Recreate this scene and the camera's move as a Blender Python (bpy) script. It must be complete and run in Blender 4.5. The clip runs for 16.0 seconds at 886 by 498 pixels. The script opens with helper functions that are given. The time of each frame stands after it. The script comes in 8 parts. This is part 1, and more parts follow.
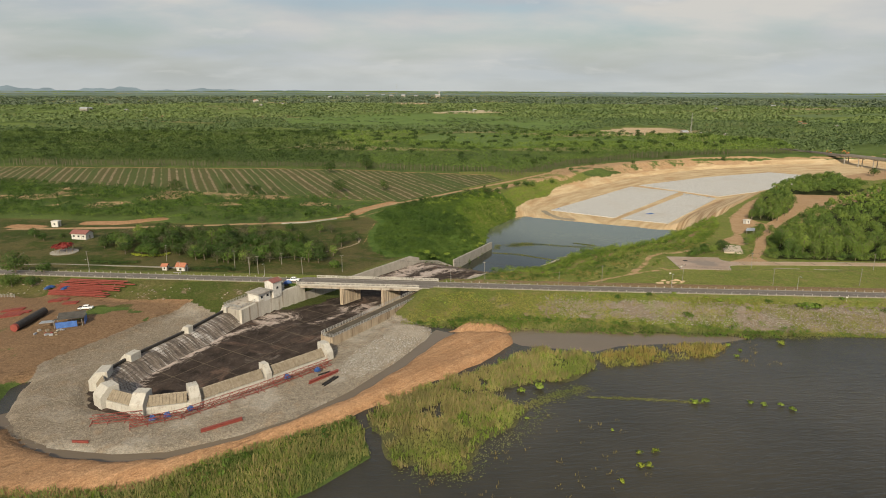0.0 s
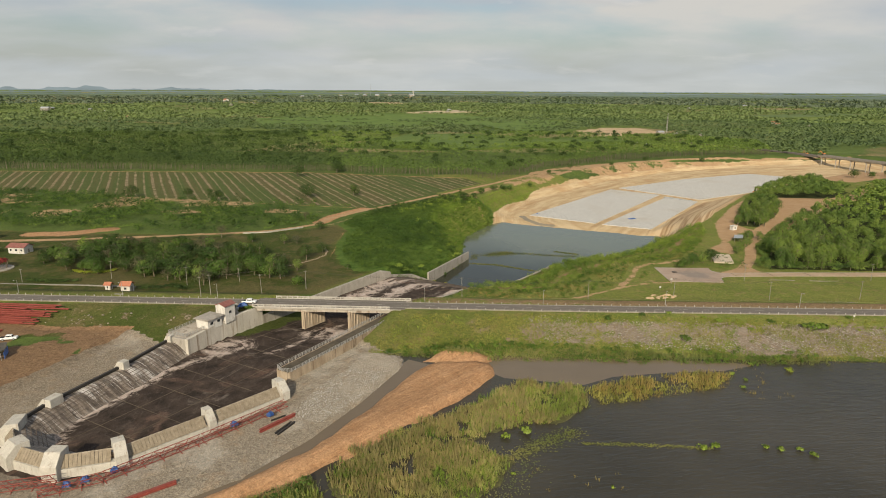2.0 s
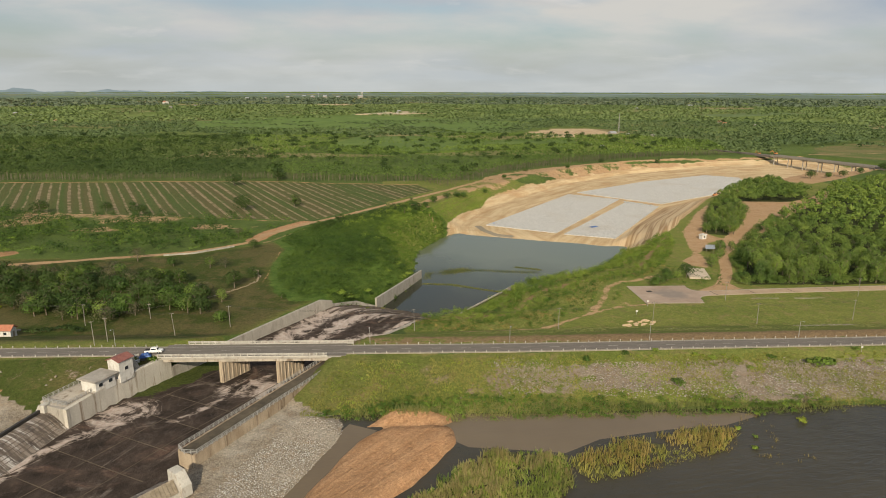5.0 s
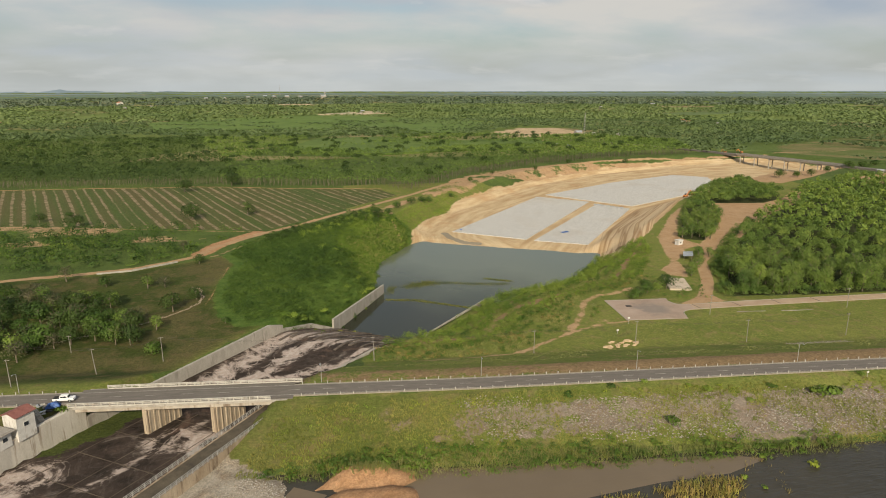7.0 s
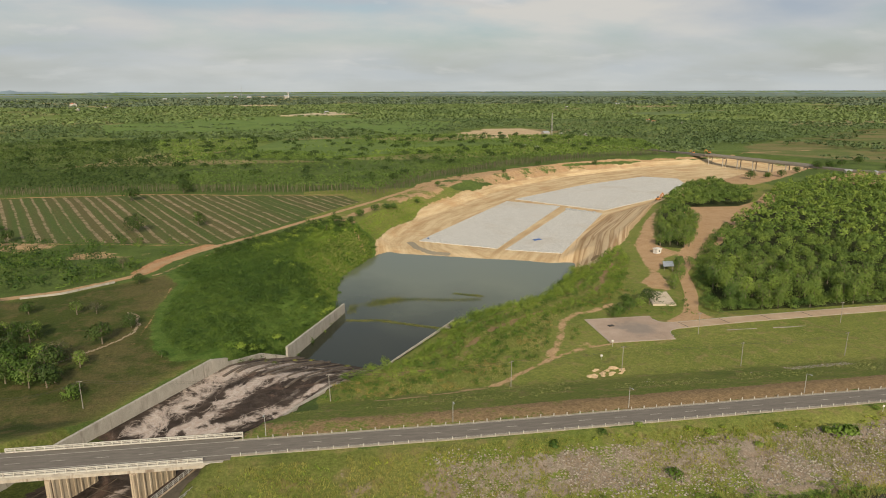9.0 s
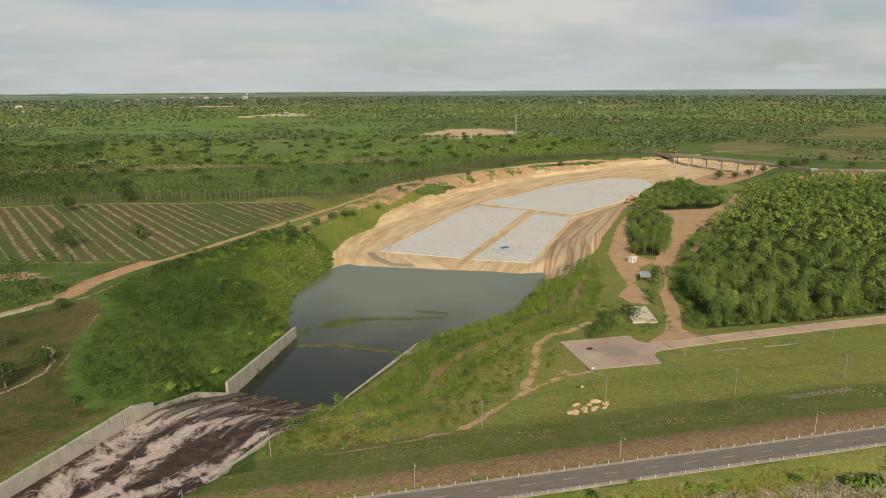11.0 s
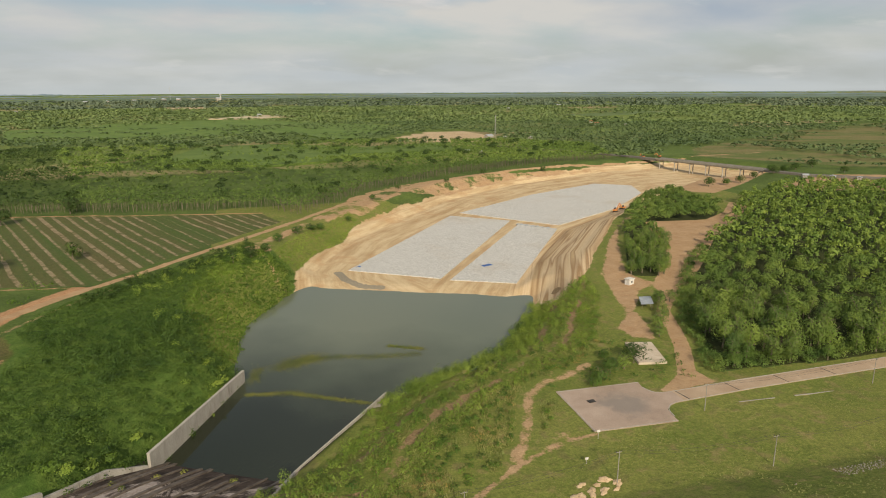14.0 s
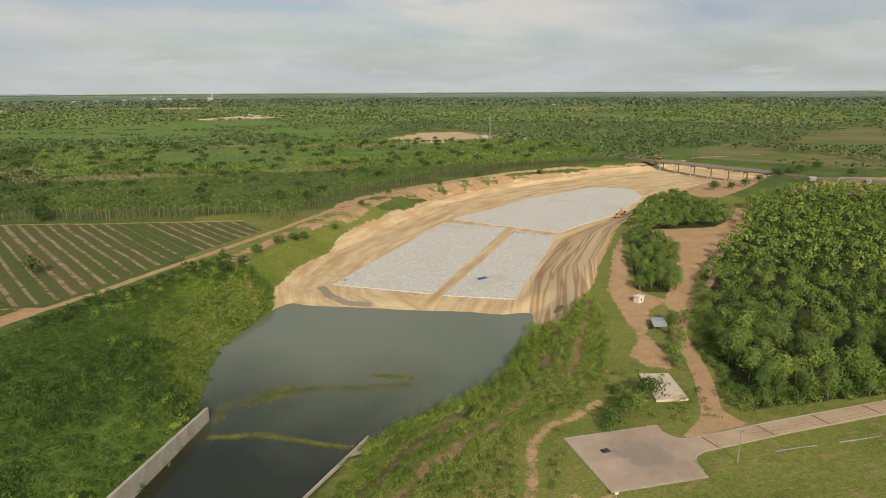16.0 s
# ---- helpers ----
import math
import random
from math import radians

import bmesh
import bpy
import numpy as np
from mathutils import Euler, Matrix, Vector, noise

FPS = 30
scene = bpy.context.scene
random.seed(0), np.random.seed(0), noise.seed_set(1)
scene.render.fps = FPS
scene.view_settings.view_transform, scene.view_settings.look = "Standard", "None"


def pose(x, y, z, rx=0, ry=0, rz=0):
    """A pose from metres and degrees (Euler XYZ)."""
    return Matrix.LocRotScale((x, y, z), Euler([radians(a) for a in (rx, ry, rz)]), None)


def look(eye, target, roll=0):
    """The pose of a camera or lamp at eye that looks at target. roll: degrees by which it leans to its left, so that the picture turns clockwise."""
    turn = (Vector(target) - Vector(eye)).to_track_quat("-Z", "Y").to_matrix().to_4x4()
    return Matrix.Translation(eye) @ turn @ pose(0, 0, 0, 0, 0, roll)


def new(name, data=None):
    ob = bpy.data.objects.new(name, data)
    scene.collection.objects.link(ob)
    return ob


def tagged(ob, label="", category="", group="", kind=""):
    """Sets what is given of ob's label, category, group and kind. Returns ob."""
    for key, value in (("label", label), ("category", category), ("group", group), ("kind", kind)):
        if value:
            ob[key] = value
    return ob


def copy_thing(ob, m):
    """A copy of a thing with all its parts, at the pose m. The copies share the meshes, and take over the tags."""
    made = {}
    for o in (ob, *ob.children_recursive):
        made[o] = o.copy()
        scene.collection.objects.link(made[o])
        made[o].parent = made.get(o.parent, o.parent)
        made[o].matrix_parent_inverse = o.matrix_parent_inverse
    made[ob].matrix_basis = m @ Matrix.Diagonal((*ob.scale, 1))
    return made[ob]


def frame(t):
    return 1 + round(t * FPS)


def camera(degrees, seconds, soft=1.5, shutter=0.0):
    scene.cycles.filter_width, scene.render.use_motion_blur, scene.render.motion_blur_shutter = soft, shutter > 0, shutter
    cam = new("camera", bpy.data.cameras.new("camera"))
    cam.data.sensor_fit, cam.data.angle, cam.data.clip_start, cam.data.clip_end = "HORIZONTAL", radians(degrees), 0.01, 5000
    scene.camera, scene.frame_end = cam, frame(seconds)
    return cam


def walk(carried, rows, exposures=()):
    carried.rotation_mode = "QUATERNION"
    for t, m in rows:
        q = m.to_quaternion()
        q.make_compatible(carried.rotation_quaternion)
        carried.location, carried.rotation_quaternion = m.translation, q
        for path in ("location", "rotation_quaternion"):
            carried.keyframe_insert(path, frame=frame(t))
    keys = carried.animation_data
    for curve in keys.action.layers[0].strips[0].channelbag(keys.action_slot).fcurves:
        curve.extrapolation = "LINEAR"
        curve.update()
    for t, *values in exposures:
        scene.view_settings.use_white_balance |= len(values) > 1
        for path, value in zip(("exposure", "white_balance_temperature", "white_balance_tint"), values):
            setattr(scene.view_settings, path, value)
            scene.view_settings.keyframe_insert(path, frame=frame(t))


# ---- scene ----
cam = camera(69.3, 16.0, soft=1.0)
PATH = [
    (0, (0.185, -0.756, 95.243), (0.182, 1.184, 94.756), 0.2),
    (0.5, (0.625, 5.469, 95.253), (0.637, 7.409, 94.766), 0.2),
    (1, (0.703, 11.692, 95.259), (0.734, 13.631, 94.772), 0.2),
    (1.5, (0.934, 17.842, 95.417), (0.986, 19.781, 94.929), 0.2),
    (2, (1.169, 23.992, 95.508), (1.242, 25.93, 95.02), 0.3),
    (2.5, (1.547, 30.208, 95.553), (1.645, 32.145, 95.065), 0.2),
    (3, (1.979, 36.588, 95.638), (2.098, 38.524, 95.149), 0.2),
    (3.5, (2.554, 42.727, 95.643), (2.694, 44.661, 95.154), 0.2),
    (4, (2.924, 48.992, 95.346), (3.093, 50.925, 94.86), 0.2),
    (6.5, (8.045, 80.188, 95.63), (8.336, 82.106, 95.143), -0.1),
    (7, (9.096, 86.137, 95.625), (9.416, 88.05, 95.138), -0.1),
    (7.5, (10.194, 92.304, 95.791), (10.533, 94.214, 95.303), -0.1),
    (8, (11.552, 98.382, 95.763), (11.913, 100.288, 95.276), -0.1),
    (8.5, (12.698, 104.144, 96.093), (13.083, 106.045, 95.605), -0.1),
    (9, (14.253, 110.237, 96.088), (14.671, 112.131, 95.601), -0.2),
    (9.5, (15.93, 116.257, 96.09), (16.372, 118.146, 95.603), -0.2),
    (12, (25.639, 146.655, 95.859), (26.201, 148.512, 95.372), -0.4),
    (12.5, (27.583, 152.333, 95.888), (28.153, 154.188, 95.402), -0.3),
    (13, (29.762, 158.329, 96.015), (30.337, 160.182, 95.53), -0.3),
    (13.5, (31.636, 164.34, 95.938), (32.217, 166.192, 95.455), -0.3),
    (14, (33.806, 170.555, 96.018), (34.391, 172.406, 95.534), -0.3),
    (14.5, (36.053, 176.838, 96.055), (36.638, 178.689, 95.571), -0.3),
    (15, (38.449, 182.926, 95.833), (39.033, 184.777, 95.35), -0.3),
    (15.5, (40.813, 189.104, 95.971), (41.404, 190.953, 95.486), -0.3),
    (16, (42.896, 195.241, 95.839), (43.497, 197.086, 95.355), -0.3),
]
walk(cam, [(t, look(eye, target, roll)) for t, eye, target, roll in PATH])

# ---------------------------------------------------------------- world and light
SUN_ELEV, SUN_AZ = 29.0, 188.0            # degrees; azimuth of the sun, clockwise from +y
world = bpy.data.worlds.new("world")
scene.world = world
world.use_nodes = True
wt = world.node_tree
wt.nodes.clear()


def wn(kind, **kw):
    n = wt.nodes.new(kind)
    for k, v in kw.items():
        n.inputs[k].default_value = v
    return n


w_out = wn("ShaderNodeOutputWorld")
w_sky = wt.nodes.new("ShaderNodeTexSky")
w_sky.sky_type = "NISHITA"
w_sky.sun_disc = False
w_sky.sun_elevation = radians(SUN_ELEV)
w_sky.sun_rotation = radians(SUN_AZ)
w_sky.air_density, w_sky.dust_density, w_sky.ozone_density = 1.0, 2.2, 1.0
w_co = wt.nodes.new("ShaderNodeTexCoord")
w_sep = wt.nodes.new("ShaderNodeSeparateXYZ")
wt.links.new(w_co.outputs["Generated"], w_sep.inputs[0])
# clouds lie on a flat layer: direction divided by its height
w_den = wt.nodes.new("ShaderNodeMath")
w_den.operation = "ADD"
w_den.inputs[1].default_value = 0.20
w_abs = wt.nodes.new("ShaderNodeMath")
w_abs.operation = "ABSOLUTE"
wt.links.new(w_sep.outputs["Z"], w_abs.inputs[0])
wt.links.new(w_abs.outputs[0], w_den.inputs[0])
w_div = wt.nodes.new("ShaderNodeVectorMath")
w_div.operation = "DIVIDE"
w_comb = wt.nodes.new("ShaderNodeCombineXYZ")
for i in range(3):
    wt.links.new(w_den.outputs[0], w_comb.inputs[i])
wt.links.new(w_co.outputs["Generated"], w_div.inputs[0])
wt.links.new(w_comb.outputs[0], w_div.inputs[1])
w_map = wt.nodes.new("ShaderNodeMapping")
w_map.inputs["Scale"].default_value = (0.95, 1.15, 0.0)
w_map.inputs["Location"].default_value = (3.1, 1.7, 0.0)
wt.links.new(w_div.outputs[0], w_map.inputs[0])
w_n1 = wn("ShaderNodeTexNoise", Scale=1.1, Detail=7.0, Roughness=0.52, Distortion=0.2)
wt.links.new(w_map.outputs[0], w_n1.inputs["Vector"])
w_n2 = wn("ShaderNodeTexNoise", Scale=0.8, Detail=7.0, Roughness=0.5, Distortion=0.15)
wt.links.new(w_map.outputs[0], w_n2.inputs["Vector"])
w_r1 = wt.nodes.new("ShaderNodeValToRGB")       # how much cloud
w_r1.color_ramp.elements[0].position, w_r1.color_ramp.elements[1].position = 0.34, 0.60
wt.links.new(w_n1.outputs[0], w_r1.inputs[0])
w_r2 = wt.nodes.new("ShaderNodeValToRGB")       # cloud tone, grey bellies to lit tops
w_r2.color_ramp.elements[0].position, w_r2.color_ramp.elements[1].position = 0.36, 0.62
w_r2.color_ramp.elements[0].color = (4.0, 4.6, 5.3, 1)
w_r2.color_ramp.elements[1].color = (6.6, 6.45, 6.05, 1)
wt.links.new(w_n2.outputs[0], w_r2.inputs[0])
w_mix = wt.nodes.new("ShaderNodeMixRGB")
wt.links.new(w_r1.outputs[0], w_mix.inputs[0])
wt.links.new(w_sky.outputs[0], w_mix.inputs[1])
wt.links.new(w_r2.outputs[0], w_mix.inputs[2])
w_n3 = wn("ShaderNodeTexNoise", Scale=1.9, Detail=8.0, Roughness=0.55, Distortion=0.2)
wt.links.new(w_map.outputs[0], w_n3.inputs["Vector"])
w_r3 = wt.nodes.new("ShaderNodeValToRGB")       # small lit heads of cloud
w_r3.color_ramp.elements[0].position, w_r3.color_ramp.elements[1].position = 0.60, 0.74
w_r3.color_ramp.elements[1].color = (0.6, 0.6, 0.6, 1)
wt.links.new(w_n3.outputs[0], w_r3.inputs[0])
w_mix3 = wt.nodes.new("ShaderNodeMixRGB")
w_mix3.inputs[2].default_value = (8.0, 7.6, 7.1, 1)
wt.links.new(w_r3.outputs[0], w_mix3.inputs[0])
wt.links.new(w_mix.outputs[0], w_mix3.inputs[1])
# haze layer close to the horizon
w_hz = wt.nodes.new("ShaderNodeMapRange")
w_hz.inputs["From Min"].default_value, w_hz.inputs["From Max"].default_value = 0.0, 0.11
w_hz.inputs["To Min"].default_value, w_hz.inputs["To Max"].default_value = 0.85, 0.0
wt.links.new(w_abs.outputs[0], w_hz.inputs["Value"])
w_mix2 = wt.nodes.new("ShaderNodeMixRGB")
w_mix2.inputs[2].default_value = (5.75, 6.05, 5.95, 1)
wt.links.new(w_hz.outputs[0], w_mix2.inputs[0])
wt.links.new(w_mix3.outputs[0], w_mix2.inputs[1])
w_bg = wn("ShaderNodeBackground", Strength=0.070)
wt.links.new(w_mix2.outputs[0], w_bg.inputs[0])
wt.links.new(w_bg.outputs[0], w_out.inputs[0])

sun = new("sun", bpy.data.lights.new("sun", "SUN"))
sun.data.energy, sun.data.angle, sun.data.color = 3.5, radians(1.0), (1.0, 0.87, 0.66)
_az, _el = radians(SUN_AZ), radians(SUN_ELEV)
sun.matrix_world = look((math.sin(_az) * math.cos(_el) * 900, math.cos(_az) * math.cos(_el) * 900, math.sin(_el) * 900), (0, 0, 0))
scene.view_settings.exposure = 0.45

# ---------------------------------------------------------------- material kit


class Nodes:
    """A node material that is put together with few words."""

    def __init__(self, name, rough=0.9, spec=0.2, metal=0.0):
        self.m = bpy.data.materials.new(name)
        self.m.use_nodes = True
        self.t = self.m.node_tree
        self.b = self.t.nodes["Principled BSDF"]
        self.b.inputs["Roughness"].default_value = rough
        self.b.inputs["Specular IOR Level"].default_value = spec
        self.b.inputs["Metallic"].default_value = metal
        self.geo = self.t.nodes.new("ShaderNodeNewGeometry")

    def link(self, a, b):
        self.t.links.new(a, b)

    def noise(self, scale, detail=4.0, rough=0.55, stretch=None, distort=0.0, local=False):
        n = self.t.nodes.new("ShaderNodeTexNoise")
        n.inputs["Scale"].default_value, n.inputs["Detail"].default_value = scale, detail
        n.inputs["Roughness"].default_value, n.inputs["Distortion"].default_value = rough, distort
        src = self.geo.outputs["Position"]
        if local:
            src = self.t.nodes.new("ShaderNodeTexCoord").outputs["Object"]
        if stretch:
            mp = self.t.nodes.new("ShaderNodeMapping")
            mp.vector_type = "TEXTURE"
            mp.inputs["Rotation"].default_value = (0, 0, radians(stretch[3]) if len(stretch) > 3 else 0)
            mp.inputs["Scale"].default_value = tuple(1 / v for v in stretch[:3])
            self.link(src, mp.inputs[0])
            src = mp.outputs[0]
        self.link(src, n.inputs["Vector"])
        return n.outputs[0]

    def ramp(self, fac, stops):
        r = self.t.nodes.new("ShaderNodeValToRGB")
        e = r.color_ramp.elements
        while len(e) < len(stops):
            e.new(0.5)
        for el, (p, c) in zip(e, stops):
            el.position = p
            el.color = (*c, 1) if len(c) == 3 else c
        self.link(fac, r.inputs[0])
        return r.outputs[0]

    def math(self, op, a, b=None, c=None):
        n = self.t.nodes.new("ShaderNodeMath")
        n.operation = op
        for i, v in enumerate((a, b, c)):
            if v is None:
                continue
            if isinstance(v, (int, float)):
                n.inputs[i].default_value = v
            else:
                self.link(v, n.inputs[i])
        return n.outputs[0]

    def step(self, v, lo, hi):
        n = self.t.nodes.new("ShaderNodeMapRange")
        n.interpolation_type = "SMOOTHSTEP"
        n.inputs["From Min"].default_value, n.inputs["From Max"].default_value = lo, hi
        self.link(v, n.inputs["Value"])
        return n.outputs[0]

    def mix(self, fac, a, b, mode="MIX"):
        n = self.t.nodes.new("ShaderNodeMixRGB")
        n.blend_type = mode
        for i, v in enumerate((fac, a, b)):
            if isinstance(v, (int, float)):
                n.inputs[i].default_value = v
            elif isinstance(v, tuple):
                n.inputs[i].default_value = (*v, 1)
            else:
                self.link(v, n.inputs[i])
        return n.outputs[0]

    def attr(self, name):
        n = self.t.nodes.new("ShaderNodeAttribute")
        n.attribute_name = name
        return n

    def colour(self, c):
        if isinstance(c, tuple):
            self.b.inputs["Base Color"].default_value = (*c, 1)
        else:
            self.link(c, self.b.inputs["Base Color"])
        return self

    def bump(self, h, strength=0.5, dist=0.1):
        n = self.t.nodes.new("ShaderNodeBump")
        n.inputs["Strength"].default_value, n.inputs["Distance"].default_value = strength, dist
        self.link(h, n.inputs["Height"])
        self.link(n.outputs[0], self.b.inputs["Normal"])
        return self

    def rnd(self):
        n = self.t.nodes.new("ShaderNodeObjectInfo")
        return n.outputs["Random"]


def two_tone(name, lo, hi, scale=0.6, fine=6.0, rough=0.9, spec=0.2, metal=0.0, bump=0.3, dist=0.05, stretch=None, stain=None, local=False):
    """A worn surface: two tones at a broad scale, finer grain, perhaps stains."""
    k = Nodes(name, rough, spec, metal)
    a = k.noise(scale, 5, 0.6, stretch, 0.3, local)
    f = k.noise(fine, 4, 0.65, None, 0.0, local)
    c = k.ramp(a, [(0.3, lo), (0.7, hi)])
    c = k.mix(0.35, c, k.ramp(f, [(0.25, (0.25, 0.25, 0.25)), (0.75, (0.75, 0.75, 0.75))]), "OVERLAY")
    if stain:
        s = k.noise(stain[1], 6, 0.65, stain[2] if len(stain) > 2 else None, 0.6, local)
        c = k.mix(k.step(s, 0.52, 0.68), c, stain[0])
    k.colour(c)
    k.bump(f, bump, dist)
    return k.m


M_asphalt = two_tone("asphalt", (0.125, 0.110, 0.094), (0.180, 0.160, 0.138), 0.25, 8.0, 0.85, 0.3, 0, 0.2, 0.02, (1, 6, 1, -4.7))
M_line = two_tone("road_paint", (0.26, 0.245, 0.21), (0.42, 0.40, 0.35), 0.8, 5, 0.7, 0.3)
M_conc = two_tone("concrete", (0.29, 0.268, 0.23), (0.40, 0.372, 0.325), 0.35, 4.0, 0.9, 0.2, 0, 0.2, 0.03, (1, 1, 0.5), ((0.24, 0.21, 0.18), 0.35, (1.2, 1.2, 0.25)))
M_pale = two_tone("pale_concrete", (0.40, 0.38, 0.335), (0.51, 0.485, 0.43), 0.6, 5.0, 0.85, 0.2, 0, 0.2, 0.03, None, ((0.33, 0.29, 0.245), 0.8, (1.5, 1.5, 0.35)))
M_conc_old = two_tone("stained_concrete", (0.33, 0.29, 0.235), (0.49, 0.44, 0.37), 0.3, 4.0, 0.92, 0.2, 0, 0.3, 0.03, (1, 1, 0.3), ((0.21, 0.165, 0.125), 0.5, (1.3, 1.3, 0.10)))
M_conc_pier = two_tone("weathered_pier_concrete", (0.36, 0.285, 0.20), (0.52, 0.44, 0.335), 0.4, 4.0, 0.92, 0.2, 0, 0.3, 0.03, (1, 1, 0.3), ((0.095, 0.068, 0.048), 0.5, (1.6, 1.6, 0.05)))
M_white = two_tone("white_paint", (0.50, 0.485, 0.45), (0.64, 0.62, 0.575), 0.8, 5.0, 0.8, 0.25, 0, 0.15, 0.02, None, ((0.38, 0.34, 0.29), 0.9, (1.5, 1.5, 0.3)))
M_rail = two_tone("galvanised_rail", (0.30, 0.295, 0.275), (0.42, 0.41, 0.38), 0.9, 6.0, 0.6, 0.4, 0.2)
M_red = two_tone("red_oxide_steel", (0.20, 0.045, 0.035), (0.30, 0.08, 0.06), 1.2, 6.0, 0.7, 0.3, 0.1)
M_dark = two_tone("dark_rubber", (0.025, 0.022, 0.02), (0.05, 0.045, 0.04), 1.0, 6.0, 0.6, 0.35)
M_tarp = two_tone("blue_tarp", (0.05, 0.12, 0.38), (0.10, 0.22, 0.55), 0.9, 4.0, 0.45, 0.4, 0, 0.4, 0.1)
M_wood = two_tone("weathered_boards", (0.19, 0.155, 0.11), (0.30, 0.255, 0.19), 1.0, 8.0, 0.85, 0.2)
M_tile_red = two_tone("red_roof_sheet", (0.19, 0.075, 0.062), (0.27, 0.115, 0.095), 1.0, 6.0, 0.7, 0.3)
M_tile_org = two_tone("orange_roof_tile", (0.34, 0.13, 0.075), (0.45, 0.19, 0.11), 1.0, 6.0, 0.7, 0.3)
M_glass = two_tone("dark_glass", (0.02, 0.025, 0.03), (0.04, 0.045, 0.05), 1.0, 4.0, 0.12, 0.5, 0, 0.0)
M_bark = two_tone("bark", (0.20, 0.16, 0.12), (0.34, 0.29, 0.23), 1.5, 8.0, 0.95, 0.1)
# darker copy of the bark; shade under the crowns is in its colour
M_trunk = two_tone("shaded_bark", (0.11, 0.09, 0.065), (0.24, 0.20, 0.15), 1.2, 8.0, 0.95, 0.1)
M_pole = two_tone("grey_pole", (0.20, 0.185, 0.16), (0.30, 0.28, 0.245), 0.7, 5.0, 0.9, 0.2)
M_ledge = two_tone("wet_ledge", (0.085, 0.066, 0.054), (0.19, 0.155, 0.125), 0.5, 5.0, 0.8, 0.25)
M_wall_south = two_tone("streaked_wall", (0.42, 0.385, 0.325), (0.57, 0.535, 0.47), 0.3, 4.0, 0.9, 0.2, 0, 0.25, 0.03, (1, 1, 0.3), ((0.19, 0.135, 0.09), 0.42, (1.2, 1.2, 0.08)))
M_car = two_tone("white_car_paint", (0.72, 0.72, 0.71), (0.80, 0.80, 0.79), 0.5, 3.0, 0.25, 0.5, 0, 0.0)
M_tyre = two_tone("tyre_rubber", (0.02, 0.02, 0.02), (0.035, 0.035, 0.035), 2.0, 8.0, 0.8, 0.2)
M_steel = two_tone("grey_sheet_metal", (0.34, 0.36, 0.38), (0.50, 0.52, 0.53), 0.7, 6.0, 0.45, 0.4, 0.4)


def leaf_material(name, lo, hi, patch=0.06, clump=0.5):
    """Foliage: tone by clump, by tree and by leaf; a little light goes through."""
    k = Nodes(name, 0.62, 0.25)
    a = k.noise(patch, 3, 0.6)
    f = k.noise(0.17, 5, 0.62)
    isl = k.geo.outputs["Random Per Island"]
    c = k.ramp(a, [(0.3, lo), (0.7, hi)])
    c = k.mix(clump, c, k.ramp(f, [(0.34, (0.27, 0.31, 0.28)), (0.66, (0.72, 0.69, 0.60))]), "OVERLAY")
    c = k.mix(0.13, c, k.ramp(isl, [(0.0, (0.30, 0.32, 0.26)), (1.0, (0.72, 0.70, 0.60))]), "OVERLAY")
    c = k.mix(0.55, c, k.ramp(k.rnd(), [(0.0, (0.33, 0.35, 0.34)), (1.0, (0.70, 0.67, 0.52))]), "OVERLAY")
    own = k.attr("tint").outputs["Fac"]
    c = k.mix(1.0, c, k.ramp(k.math("MULTIPLY_ADD", own, 0.5, 0.5), [(0.0, (0.60, 0.65, 0.62)), (0.5, (1.0, 1.0, 1.0)), (1.0, (1.26, 1.20, 1.08))]), "MULTIPLY")
    k.colour(c)
    tr = k.t.nodes.new("ShaderNodeBsdfTranslucent")
    k.link(c, tr.inputs[0])
    mx = k.t.nodes.new("ShaderNodeMixShader")
    mx.inputs[0].default_value = 0.2
    k.link(k.b.outputs[0], mx.inputs[1])
    k.link(tr.outputs[0], mx.inputs[2])
    k.link(mx.outputs[0], k.t.nodes["Material Output"].inputs[0])
    return k.m


M_leaf = leaf_material("leaf_broad", (0.084, 0.146, 0.033), (0.188, 0.252, 0.058), 0.06, 0.52)
M_leaf_dark = leaf_material("leaf_dark", (0.034, 0.064, 0.016), (0.066, 0.105, 0.024))
M_leaf_plant = leaf_material("leaf_plantation", (0.104, 0.170, 0.038), (0.190, 0.264, 0.060), 0.006, 0.22)
# copy for the western rows, with their cloud shade put into the colour
M_leaf_plant_shaded = leaf_material("leaf_plantation_shaded", (0.050, 0.086, 0.026), (0.092, 0.135, 0.036), 0.006, 0.22)
M_leaf_grey = leaf_material("leaf_grey", (0.075, 0.080, 0.045), (0.135, 0.125, 0.070), 0.1, 0.3)
# far leaves, paler and bluer: haze of distance is put into the colour
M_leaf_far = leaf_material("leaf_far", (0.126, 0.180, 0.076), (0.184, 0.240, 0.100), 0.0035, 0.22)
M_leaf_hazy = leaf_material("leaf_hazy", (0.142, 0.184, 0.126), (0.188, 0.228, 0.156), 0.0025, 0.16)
M_reed = leaf_material("reed_green", (0.135, 0.175, 0.052), (0.285, 0.270, 0.115), 0.09, 0.4)
M_leaf_scrub = leaf_material("leaf_scrub", (0.045, 0.096, 0.016), (0.125, 0.190, 0.032), 0.035)
# darkened copy of the scrub leaf; the hill's cloud shade is in its colour
M_leaf_hill = leaf_material("leaf_hill", (0.034, 0.074, 0.013), (0.088, 0.140, 0.026), 0.035)
M_leaf_mid = leaf_material("leaf_middle", (0.040, 0.082, 0.017), (0.080, 0.135, 0.026))
